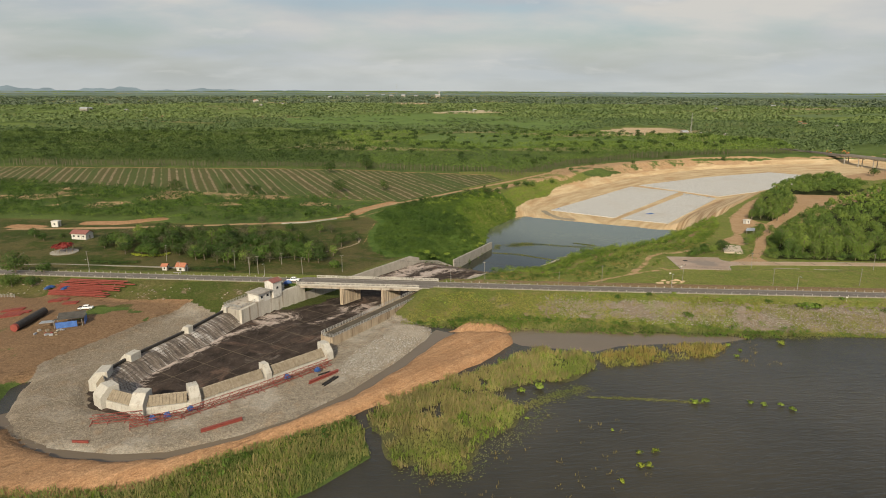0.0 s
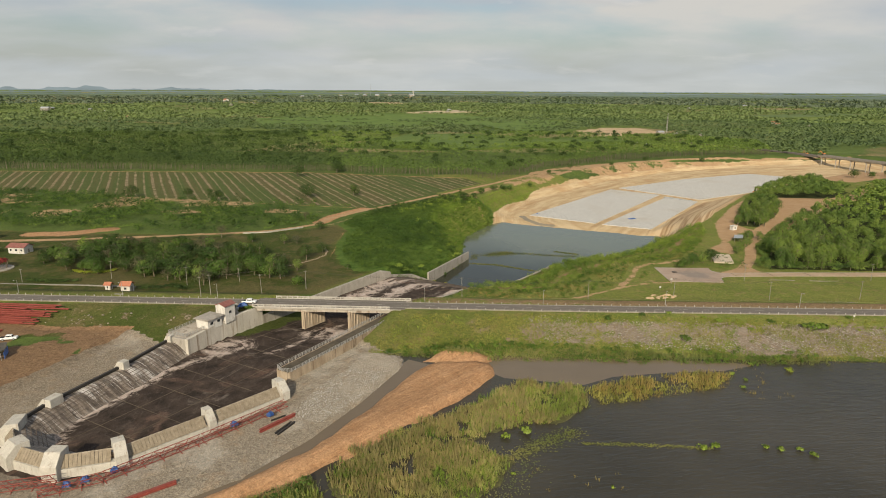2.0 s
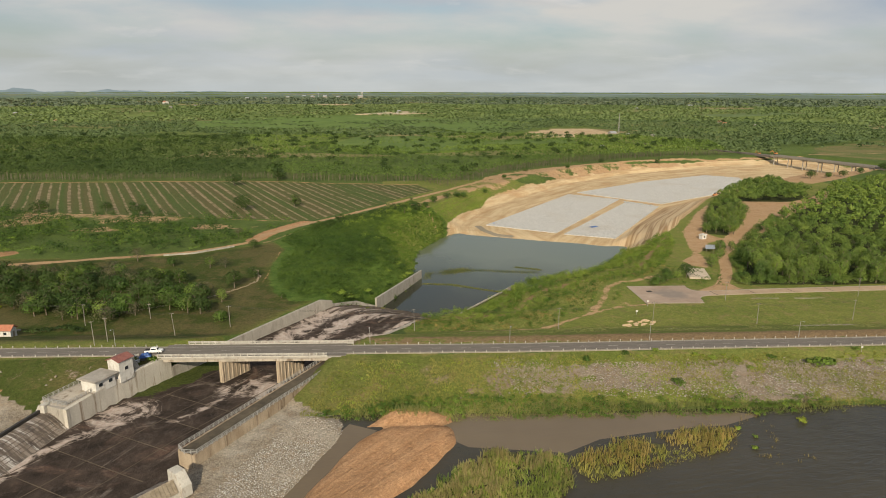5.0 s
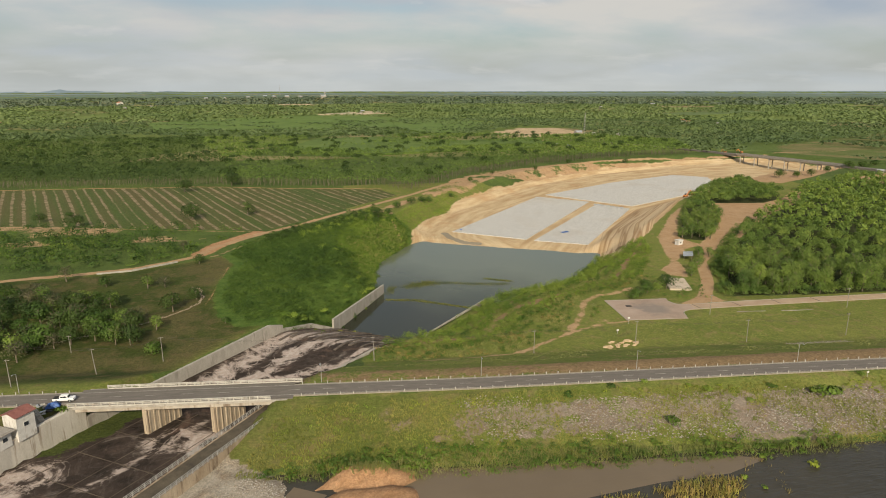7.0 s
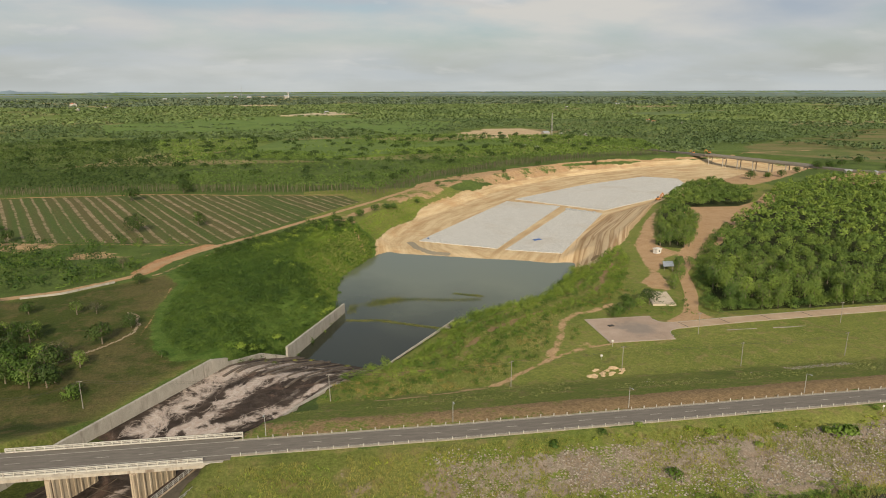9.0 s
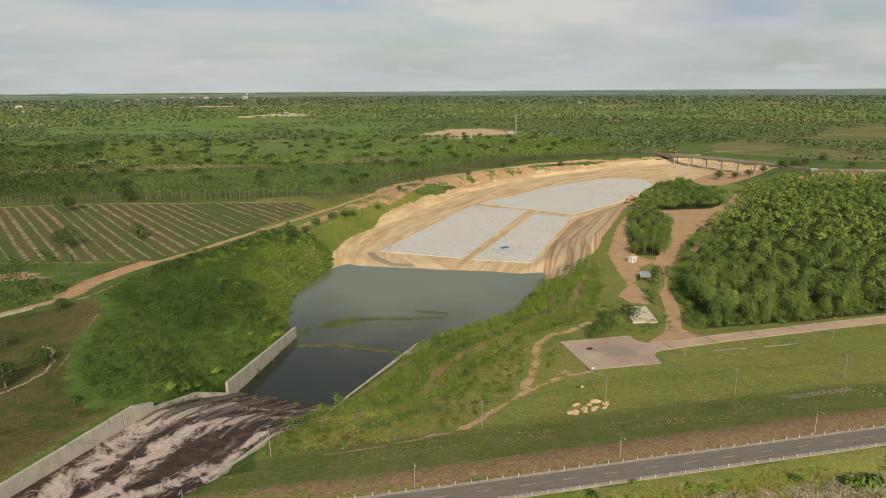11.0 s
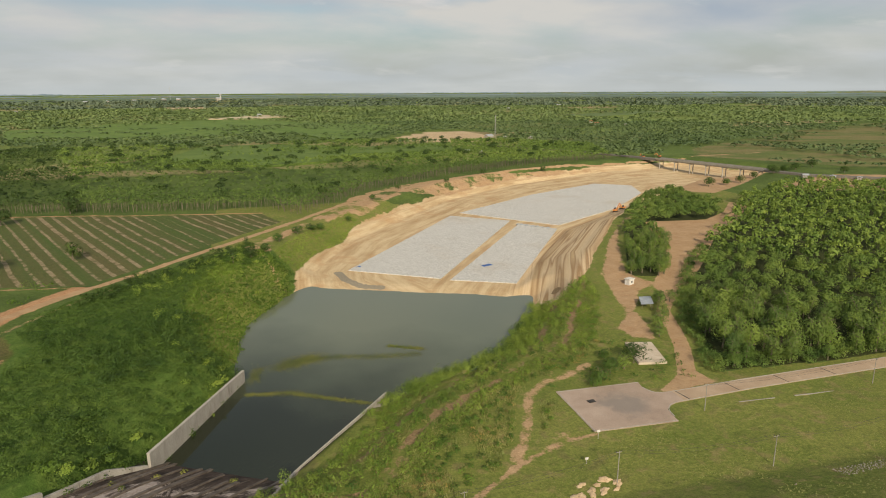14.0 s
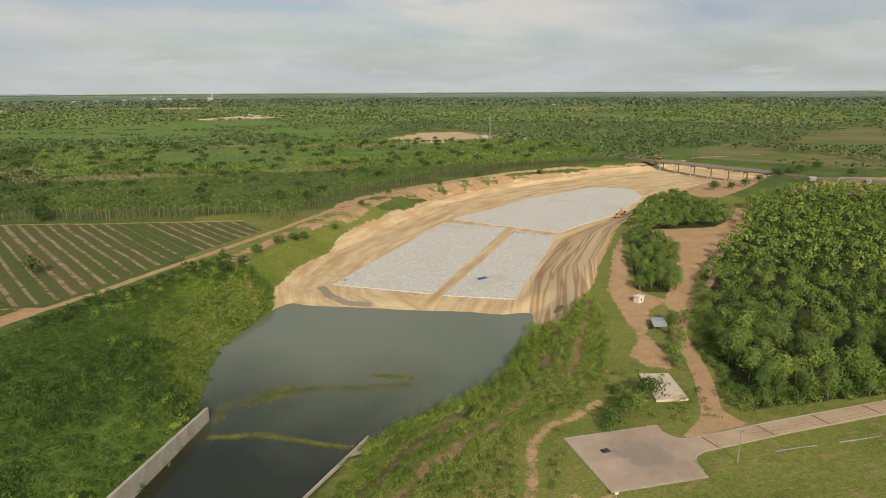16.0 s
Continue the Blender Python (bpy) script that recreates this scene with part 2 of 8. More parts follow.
M_leaf_bright = leaf_material("leaf_bright", (0.122, 0.196, 0.030), (0.235, 0.300, 0.055), 0.05, 0.4)
M_leaf_dry = leaf_material("leaf_dry", (0.20, 0.16, 0.06), (0.28, 0.22, 0.09), 0.08)
M_straw = leaf_material("reed_straw", (0.24, 0.20, 0.085), (0.40, 0.33, 0.16), 0.08)
M_grass = leaf_material("grass_tall", (0.150, 0.185, 0.036), (0.300, 0.275, 0.090), 0.07, 0.35)
M_flower = leaf_material("leaf_yellow_green", (0.18, 0.23, 0.025), (0.28, 0.32, 0.045), 0.3)
M_redleaf = leaf_material("leaf_red_vine", (0.20, 0.03, 0.03), (0.30, 0.05, 0.05), 0.3)

# ---------------------------------------------------------------- plan of the land
ROAD0, ROADK = 243.3, -0.083              # centre line of the dam's road: y = ROAD0 + ROADK x, bending a little past x = 45


def road_axis(x):
    return ROAD0 + ROADK * x + 0.022 * np.clip(np.asarray(x, float) - 45, 0, 130)


RCOS = 1 / math.sqrt(1 + ROADK * ROADK)
CREST, FIELD, FIELD_E, LAKE, POND = 19.35, 12.0, 9.9, 13.1, -1.2

P_APRON = [(-117, 162), (-112, 148), (-103, 139), (-91, 133), (-76, 131), (-64, 132), (-50, 139), (-38, 148), (-26, 163), (-15, 182), (-5, 203), (-4, 211), (-12, 216), (-20, 222), (-72, 226), (-84, 222), (-97, 231), (-106, 208), (-113, 191), (-119, 177)]
P_BANK = [(-140, 142), (-113, 144), (-99, 133.5), (-88, 128.6), (-75, 127), (-62.5, 128.3), (-49.5, 135.2), (-39, 144.2), (-24.5, 158.8), (-11, 180), (0.5, 202), (7, 206.5), (23, 205), (23, 197), (11, 182), (-4, 169), (-13, 160), (-24, 149), (-39, 138), (-52, 130), (-64, 120), (-78, 115), (-93, 114), (-140, 112)]
P_MOUND = [(2, 208), (8, 215), (18, 214.5), (25, 209), (20, 206), (10, 207.5)]
P_YARD = [(-700, 330), (-175, 252), (-123, 236), (-96, 234), (-102, 209), (-109, 192), (-117, 177), (-120, 164), (-116, 146), (-106, 136), (-130, 112), (-700, 60)]
P_VEG0 = [(-140, 112), (-93, 115), (-77, 116), (-62, 120), (-50, 131), (-36, 139), (-23, 148), (-20, 142), (-17, 130), (-27, 118), (-36, 112), (-60, 104), (-140, 96)]
P_VEG1 = [(-20, 147), (-14, 137), (-11, 127), (-3, 122), (5, 124), (9, 135), (16, 142), (23, 154), (14, 161), (22, 167), (35, 170), (46, 178), (48, 190), (31, 194), (17, 184), (-4, 168), (-16, 158)]
P_VEG2 = [(47, 187), (56, 193), (64, 195.5), (75, 196.5), (87, 199), (93, 196), (86, 188), (72, 184), (63, 181), (50, 179)]
P_CHUTE = [(-71, 217), (-82, 220), (-88, 201), (-97, 177), (-99, 165), (-93, 154), (-79, 149), (-65, 154), (-50, 171), (-37, 186), (-40, 196), (-9.4, 245), (9, 274), (19.5, 287), (31, 301), (41, 320), (72, 352), (30.5, 383.6), (-58.5, 243)]
P_POND = [(29.5, 384), (29, 406), (34, 440), (52, 473), (64, 483), (100, 466), (156, 438), (152, 428), (139, 407), (126, 391), (118, 378), (103, 370), (86, 360), (72, 352), (41, 320), (37, 320), (9, 338)]
P_BASIN = [(62, 482), (64, 511), (97, 580), (209, 711), (303, 778), (430, 825), (560, 838), (590, 720), (440, 690), (335, 615), (248, 552), (190, 480), (160, 440), (140, 404), (100, 380)]
P_SLABS = {"a": [(86, 507), (187, 636), (223, 603), (129, 476)], "b": [(133, 472), (226, 592), (243, 566), (163, 456)], "c": [(198, 645), (250, 577), (325, 622), (392, 684), (410, 728), (382, 752), (290, 708)]}
P_DIRT = [(162.5, 355), (162.4, 365), (173, 375), (184, 404), (192, 426), (210, 452), (230, 481), (268, 526), (306, 564), (330, 590), (345, 600), (320, 570), (285, 535), (257, 511), (240, 484), (220, 450), (206, 424), (211, 407), (196, 398), (181, 379), (176, 363), (170, 350)]
P_HAUL = [(152, 420), (158, 448), (196, 505), (243, 559), (280, 586), (340, 625), (350, 615), (312, 574), (266, 532), (234, 490), (208, 458), (194, 438), (182, 424), (163, 408)]
P_BANKGRASS = [(43, 505), (57, 540), (73, 570), (105, 621), (109, 610), (93, 570), (69, 530), (57, 499), (53, 479), (48, 482)]
P_BENCH = [(31, 530), (60, 573), (85, 617), (120, 686), (168, 733), (219, 757), (300, 795), (420, 828), (420, 818), (300, 780), (205, 709), (167, 690), (148, 667), (116, 617), (109, 619), (73, 574), (51, 536), (45, 505), (53, 480), (48, 474), (36, 513)]
P_GLADE = [(6, 436), (10, 470), (22, 503), (40, 522), (53, 496), (53, 466), (42, 432), (30, 400), (18, 404)]
P_EAST = [(30, 304), (45, 318), (72, 345), (106, 366), (132, 390), (158, 428), (186, 432), (172, 392), (150, 356), (122, 326), (104, 306), (88, 290), (74, 280), (47, 272), (15, 275)]
P_LAWN_E = [(-5, 262), (260, 246), (800, 200), (800, 305), (205, 304), (140, 303), (114, 297), (104, 290), (88, 284), (74, 277), (47, 270)]
P_PAD = [(116.8, 324.5), (143.2, 322.6), (142.4, 318.6), (143.4, 315.6), (146.5, 314.3), (149, 314.2), (149, 308), (146, 307.9), (143.3, 307), (141.3, 305.4), (140.6, 303), (139.9, 298.9), (115.8, 300.9)]
P_WOOD = [(198.4, 367.1), (184.0, 342.5), (173.8, 322.0), (210.7, 316.8), (430.3, 309.7), (779.1, 334.3), (779.1, 570.3), (573.9, 585.7), (493.9, 611.3), (405.6, 570.3), (307.2, 477.9), (276.4, 455.4), (241.5, 418.4)]
P_WOOD2 = [(204, 420), (220, 414), (243, 443), (258, 466), (268, 493), (276, 511), (299, 512), (332, 514), (361, 545), (366, 578), (378, 617), (346, 612), (300, 560), (262, 514), (232, 466)]
P_CLEAR = [(282, 520), (322, 512), (352, 530), (385, 562), (390, 548), (341, 504), (289, 464), (244, 420), (213, 393), (200, 382), (206, 404), (245, 447), (259, 467), (268, 493)]
P_FIELD = [(-700, 690), (-452, 678), (-116, 668), (46, 630), (57, 596), (-36, 478), (-178, 512), (-344, 560), (-700, 640)]
P_THICK = [(-34, 326), (-26, 316), (-8, 318), (10, 342), (28, 383), (27, 408), (32, 440), (50, 474), (56, 490), (36, 535), (12, 505), (-22, 470), (-42, 442), (-46, 420), (-38, 402), (-41, 368), (-38, 347)]
P_PARK = [(-400, 262), (-52, 262), (-20, 312), (-28, 318), (-36, 330), (-40, 350), (-43, 370), (-40, 402), (-50, 420), (-62, 412), (-90, 398), (-120, 388), (-400, 420)]
P_SANDF = [(262, 1240), (326, 1338), (408, 1440), (478, 1440), (485, 1230), (390, 1160)]
P_MEADOW = [(590, 850), (640, 770), (670, 690), (780, 690), (1500, 1250), (1443, 1310), (1086, 1190), (834, 1045), (658, 950)]

L_TRACK = [(-260, 372), (-150, 385), (-116, 393), (-88, 401), (-64, 420), (-57, 441), (-37, 468), (-14, 495), (12, 527), (37, 557), (70, 600), (138, 695), (238, 765), (313, 803), (397, 830), (533, 848), (700, 860)]
L_ACCESS = [(145.0, 311.1), (173.8, 311.4), (211.7, 310.6), (430.3, 304.6), (922.8, 293.2)]
L_SPUR = [(151, 314), (158.9, 319.6), (165.4, 329), (173.5, 341), (181, 355), (190.9, 375.6), (209.7, 398.3), (239.8, 431), (277, 466)]
SPUR_MOUTH = [(145.5, 315), (166, 315), (165.5, 327), (160, 325)]
L_PATH = [(30.1, 271.2), (44.5, 272.7), (56.8, 275.3), (67.1, 277.9), (79.4, 286.1), (92.7, 294.3), (107.1, 299.4), (116.3, 300.4)]
L_PATH2 = [(91.3, 295.8), (97, 303.1), (102.1, 311.8), (107.7, 323.8), (114.9, 330.4), (123.2, 332.5), (135.6, 338.8)]


def sdf(px, py, poly):
    """Signed distance to a closed outline (inside is negative)."""
    d = np.full(px.shape, 1e18)
    inside = np.zeros(px.shape, bool)
    n = len(poly)
    for i in range(n):
        ax, ay = poly[i]
        bx, by = poly[(i + 1) % n]
        ex, ey = bx - ax, by - ay
        wx, wy = px - ax, py - ay
        t = np.clip((wx * ex + wy * ey) / (ex * ex + ey * ey), 0, 1)
        d = np.minimum(d, (wx - t * ex) ** 2 + (wy - t * ey) ** 2)
        c = ((ay <= py) & (by > py)) | ((by <= py) & (ay > py))
        with np.errstate(divide="ignore", invalid="ignore"):
            xi = ax + (py - ay) * ex / (ey if ey else 1e-9)
        inside ^= c & (px < xi)
    d = np.sqrt(d)
    return np.where(inside, -d, d)


def dline(px, py, line):
    """Distance to an open line."""
    d = np.full(px.shape, 1e18)
    for (ax, ay), (bx, by) in zip(line[:-1], line[1:]):
        ex, ey = bx - ax, by - ay
        t = np.clip(((px - ax) * ex + (py - ay) * ey) / (ex * ex + ey * ey), 0, 1)
        d = np.minimum(d, (px - ax - t * ex) ** 2 + (py - ay - t * ey) ** 2)
    return np.sqrt(d)


def smooth(v, lo, hi):
    t = np.clip((v - lo) / (hi - lo), 0, 1)
    return t * t * (3 - 2 * t)


def lattice(n, seed):
    return np.random.RandomState(seed).rand(n, n)


_LAT = [lattice(256, s) for s in range(4)]


def vnoise(x, y, size, seed=0):
    """Smooth value noise, 0 to 1, with hills about size across."""
    u, v = x / size + 1000.3, y / size + 1000.7
    i, j = np.floor(u).astype(int), np.floor(v).astype(int)
    fu, fv = u - i, v - j
    fu, fv = fu * fu * (3 - 2 * fu), fv * fv * (3 - 2 * fv)
    g = _LAT[seed % 4]
    a, b = g[i % 256, j % 256], g[(i + 1) % 256, j % 256]
    c, d = g[i % 256, (j + 1) % 256], g[(i + 1) % 256, (j + 1) % 256]
    return (a * (1 - fu) + b * fu) * (1 - fv) + (c * (1 - fu) + d * fu) * fv


def fbm(x, y, size, seed=0, octaves=4):
    s, amp, tot = 0, 1.0, 0
    for o in range(octaves):
        s = s + amp * vnoise(x + 37 * o, y - 91 * o, size / 2 ** o, seed + o)
        tot += amp
        amp *= 0.5
    return s / tot


def inside_soft(x, y, poly, soft):
    return 1 - smooth(sdf(x, y, poly), -soft, soft)


def flow(x, y):
    """Metres down the spillway, from the bridge."""
    return ((x + 58.5) * 0.5299 + (y - 243) * 0.8481)


def bed_height(x, y):
    s = flow(x, y)
    z = np.where(s < 18, 10.9 - 0.045 * (s - 18), 10.9 - 0.024 * (s - 18))
    z = np.minimum(z, 12.7)
    return z + np.where(s > 18, -(np.clip((s - 82) / 40, 0, 1) ** 1.25 * 11.5), 0) + 0.12 * (fbm(x, y, 6, 1) - 0.5)


def land(x, y):
    """The height of the ground."""
    x, y = np.asarray(x, float), np.asarray(y, float)
    d = (y - road_axis(x)) * RCOS
    r = np.hypot(x - 30, y - 120)
    hills = fbm(x, y, 60, 0)
    # country to the north: flat, then rising slowly
    north = FIELD + 1.2 * (hills - 0.5) + 0.5 * (fbm(x, y, 9, 2) - 0.5)
    north = north + 0.6 * smooth(-x, 0, 200) - (FIELD - FIELD_E) * smooth(x, 8, 40) * (1 - smooth(y, 380, 480))
    rise = np.clip((r - 1500) / 3300, 0, 1)
    north = north + 58 * rise ** 1.25 + 9 * rise * (fbm(x, y, 700, 1) - 0.5)
    # pit with the slabs, and the pond
    n1 = fbm(x, y, 14, 3) - 0.5
    sb = sdf(x, y, P_BASIN) + n1 * 0.8
    wide = 16 + 12 * smooth(y, 520, 700)
    pit = 0.0 + 0.35 * (fbm(x, y, 8, 1) - 0.5) + 3.0 * smooth(y, 770, 850)
    t = np.clip(-sb / wide, -1.0, 1)
    lip = smooth(sb, -8, 24)
    lip = lip - 0.045 * np.sin(lip * 6.283 * 3)
    haul = inside_soft(x, y, P_HAUL, 5)
    lip = lip + haul * (np.clip((sb + 8) / 32, 0, 1) - lip)
    north = np.where(sb < 24, pit + (north - pit) * lip, north)
    dh = dline(x, y, [(132, 430), (170, 500), (235, 580), (330, 650)])
    north = north + haul * 1.7 * (vnoise(dh, x * 0.05 + y * 0.05, 7.0, 1) - 0.5)
    sp = sdf(x, y, P_POND) + n1 * 3
    sp = sp + 11 * (1 - smooth(sb, -8, 4))
    north = np.where(sp < 26, (POND - 2.2) + (north - POND + 2.2) * smooth(sp, -5, 26), north)
    # slabs lie level
    onslab = np.minimum.reduce([sdf(x, y, p) for p in P_SLABS.values()])
    north = np.where(onslab < 6, 0.12 + (north - 0.12) * smooth(onslab, 1.5, 6), north)
    flat_ = np.minimum(sdf(x, y, P_PAD), dline(x, y, L_ACCESS) - 3.2)
    north = FIELD_E + (north - FIELD_E) * smooth(flat_, 0.5, 7)
    # reservoir floor to the south
    south = np.full(x.shape, 9.6)
    a = sdf(x, y, P_VEG0)
    south = np.maximum(south, 13.25 - np.clip(a, -0.6, 8) * 0.35 + 0.5 * (fbm(x, y, 7, 1) - 0.5))
    a = np.minimum(sdf(x, y, P_VEG1), sdf(x, y, P_VEG2)) + 8 * (fbm(x, y, 15, 1) - 0.5) + 4 * (fbm(x, y, 5, 3) - 0.5)
    south = np.maximum(south, 12.95 - np.clip(a, -1.0, 8) * 0.22 + 1.3 * (fbm(x, y, 10, 2) - 0.5))
    a = sdf(x, y, P_YARD) + 3 * (fbm(x, y, 10, 3) - 0.5)
    south = np.maximum(south, 14.9 - np.clip(a + 3.5, 0, 8) * 0.75 + 0.9 * (fbm(x, y, 9, 1) - 0.5))
    a = sdf(x, y, P_BANK) + 1.5 * (fbm(x, y, 6, 3) - 0.5)
    south = np.maximum(south, 14.9 - np.clip(a + 1.6, 0, 9) * 1.0 + 0.55 * (fbm(x, y, 5, 2) - 0.5))
    a = sdf(x, y, P_MOUND) + 1.2 * (fbm(x, y, 5, 3) - 0.5)
    south = np.maximum(south, 15.6 - np.clip(a + 3.0, 0, 9) * 0.85)
    a = sdf(x, y, P_APRON)
    south = np.maximum(south, 13.75 - np.clip(a + 1.0, 0, 9) * 0.55 + 0.15 * (fbm(x, y, 3, 1) - 0.5))
    # the dam
    up = CREST - np.clip(-d - 4.8, 0, 80) * 0.262 + 0.25 * (fbm(x, y, 5, 2) - 0.5)
    west = smooth(-x, 90, 130)
    up = up - west * np.clip(-d - 4.8, 0, 10) * 0.12
    down = CREST - np.clip(d - 4.8, 0, 5.5) * 0.09 - np.clip(d - 10.3, 0, 80) * 0.31 + 0.15 * (fbm(x, y, 5, 2) - 0.5)
    z = np.where(d < 0, np.maximum(np.minimum(up, CREST), south), np.maximum(np.minimum(down, CREST), north))
    z = np.where(np.abs(d) < 5.4, CREST - 0.12, z)
    # spillway
    sc = sdf(x, y, P_CHUTE)
    side = bed_height(x, y)
    s = flow(x, y)
    z = np.where((sc < 3.6) & (s < 150), side - 0.5 + (z - side + 0.5) * smooth(sc, 1.3, 3.6), z)
    z = np.where((sc < 0.9) & (s < 150), side, z)
    # the grass lies level with the right-hand chute wall
    rw = [(-8.6, 246.5), (9, 274), (19.5, 287), (31, 301), (41, 320), (72, 352)]
    dr = dline(x, y, rw)
    top = np.interp(y, [246.5, 274, 287, 301, 320, 352], [13.6, 12.3, 11.6, 5.4, 2.0, 4.0]) - 0.25
    fill = top + (np.maximum(north, 8.5) - top) * smooth(dr, 2, 26)
    east = (sc > 0) & (dr < 26) & (dr > 0.6) & (d > 8) & (x > np.interp(y, [246.5, 274, 287, 301, 320, 352, 372], [-8.6, 9, 19.5, 31, 41, 72, 95]))
    z = np.where(east, np.maximum(np.minimum(fill, np.where(y > 345, z + 2.5, fill)), z), z)
    return z


def line_of(lo, hi, fine, a, b, grow=1.12):
    """Grid lines: fine from a to b, coarser outwards."""
    c = list(np.arange(a, b + 1e-6, fine))
    s = fine
    v = a
    while v > lo:
        s = min(s * grow, 160)
        v -= s
        c.insert(0, v)
    s, v = fine, c[-1]
    while v < hi:
        s = min(s * grow, 160)
        v += s
        c.append(v)
    return np.array(c)


gx = line_of(-4800, 4800, 2.0, -190, 440, 1.08)
gy = line_of(-1500, 4880, 2.0, 104, 800, 1.07)
GX, GY = np.meshgrid(gx, gy)
GZ = land(GX, GY)


def sheet(name, X, Y, Z):
    h, w = X.shape
    me = bpy.data.meshes.new(name)
    me.vertices.add(h * w)
    me.vertices.foreach_set("co", np.stack([X, Y, Z], -1).astype(np.float32).ravel())
    i = (np.arange(h - 1)[:, None] * w + np.arange(w - 1)[None]).ravel()
    q = np.stack([i, i + 1, i + w + 1, i + w], -1)
    me.loops.add(q.size)
    me.loops.foreach_set("vertex_index", q.ravel().astype(np.int32))
    me.polygons.add(len(q))
    me.polygons.foreach_set("loop_start", (np.arange(len(q)) * 4).astype(np.int32))
    me.polygons.foreach_set("use_smooth", np.ones(len(q), bool))
    me.update()
    return me


def put_mask(me, name, chans):
    at = me.color_attributes.new(name, "FLOAT_COLOR", "POINT")
    v = np.stack([c.ravel() for c in chans], -1).astype(np.float32)
    at.data.foreach_set("color", v.ravel())


def inside(X, Y, poly, soft=2.0, out=0.0):
    return 1 - smooth(sdf(X, Y, poly), out - soft, out + soft)


def near(X, Y, line, half, soft=1.2):
    return 1 - smooth(dline(X, Y, line), half - soft, half + soft)


_d = (GY - road_axis(GX)) * RCOS
wob = (fbm(GX, GY, 12, 2) - 0.5)

m_soil = np.maximum.reduce([inside(GX, GY, P_BANK, 1.2, 2.2), inside(GX, GY, P_MOUND, 1.0, 0.8),
                            inside(GX, GY, P_YARD, 2.0) * (0.1 + 0.9 * smooth(fbm(GX, GY, 22, 1) + (GX + 150) * 0.002, 0.27, 0.42)), near(GX, GY, [(-33.5, 190), (-19, 213)], 1.4, 0.8) * 0.6,
                            inside(GX, GY, P_DIRT, 4) * 0.35,
                            near(GX, GY, [(-43, 400), (-45, 374), (-44, 352), (-45, 330)], 1.5, 1.4) * 0.5,
                            near(GX, GY, [(-62, 426), (-56, 446), (-38, 472)], 6.0, 3.0) * 0.7,
                            near(GX, GY, [(-222, 392), (-205, 394), (-184, 405)], 6.5, 4.0) * 0.8, near(GX, GY, [(-262, 381), (-246, 379)], 6.0, 4.0) * 0.75,
                            near(GX, GY, [(-700, 693), (-452, 681), (-116, 671), (46, 633)], 1.6, 1.2) * 0.8,
                            near(GX, GY, [(-700, 637), (-344, 557), (-178, 509), (-60, 480), (-36, 475)], 2.0, 1.8) * 0.55])
_sb = sdf(GX, GY, P_BASIN)
m_sand = np.clip((1 - smooth(_sb + wob * 5, 4, 11)) * smooth(GY - 0.18 * GX + wob * 30, 395, 425), 0, 1)
m_sand = np.maximum(m_sand, inside(GX, GY, P_HAUL, 3))

m_gravel = inside(GX, GY, P_APRON, 1.0, 1.4)
_rough = (1 - smooth(np.abs(_d + 15.5 + 2.5 * wob), 5.0, 8.5)) * (GX > -5) * smooth(GX + 60 * wob, 15, 45)
_rough = np.maximum(_rough, (1 - smooth(np.abs(_d + 20), 6, 9)) * smooth(GX, 85, 110))
_rough = np.maximum(_rough, 0.55 * (1 - smooth(np.abs(_d + 11), 4, 7)) * (GX < -75))
m_rip = np.clip(_rough, 0, 1)
m_lawn = np.maximum.reduce([inside(GX, GY, P_LAWN_E, 5), inside(GX, GY, P_PARK, 5), ((_d < -3.3) & (_d > -27)) * 1.0, ((_d > 3.3) & (_d < 22)) * 1.0,
                            inside(GX, GY, [(104, 292), (116, 322), (145, 352), (170, 352), (160, 315), (141, 302)], 4), inside(GX, GY, P_EAST, 5) * 0.95, inside(GX, GY, P_BANKGRASS, 3), inside(GX, GY, P_GLADE, 4), 0.8 * (GX > 15) * (GX < 420) * (GY < 660) * (_d > 4) * (sdf(GX, GY, P_WOOD) > 0), inside(GX, GY, [(104, 306), (150, 356), (176, 345), (160, 315), (141, 302)], 4)])
m_sand = m_sand * (1 - inside(GX, GY, P_BANKGRASS, 3))
m_field = inside(GX, GY, P_FIELD, 2)
m_bed = inside(GX, GY, P_CHUTE, 1.0, 1.0)
m_scrub = np.maximum.reduce([inside(GX, GY, P_THICK, 4, 4) * (1 - inside(GX, GY, P_GLADE, 4)), inside(GX, GY, P_VEG0, 2) * 0.5])
m_far = inside(GX, GY, P_SANDF, 8)
m_mead = inside(GX, GY, P_MEADOW, 30)

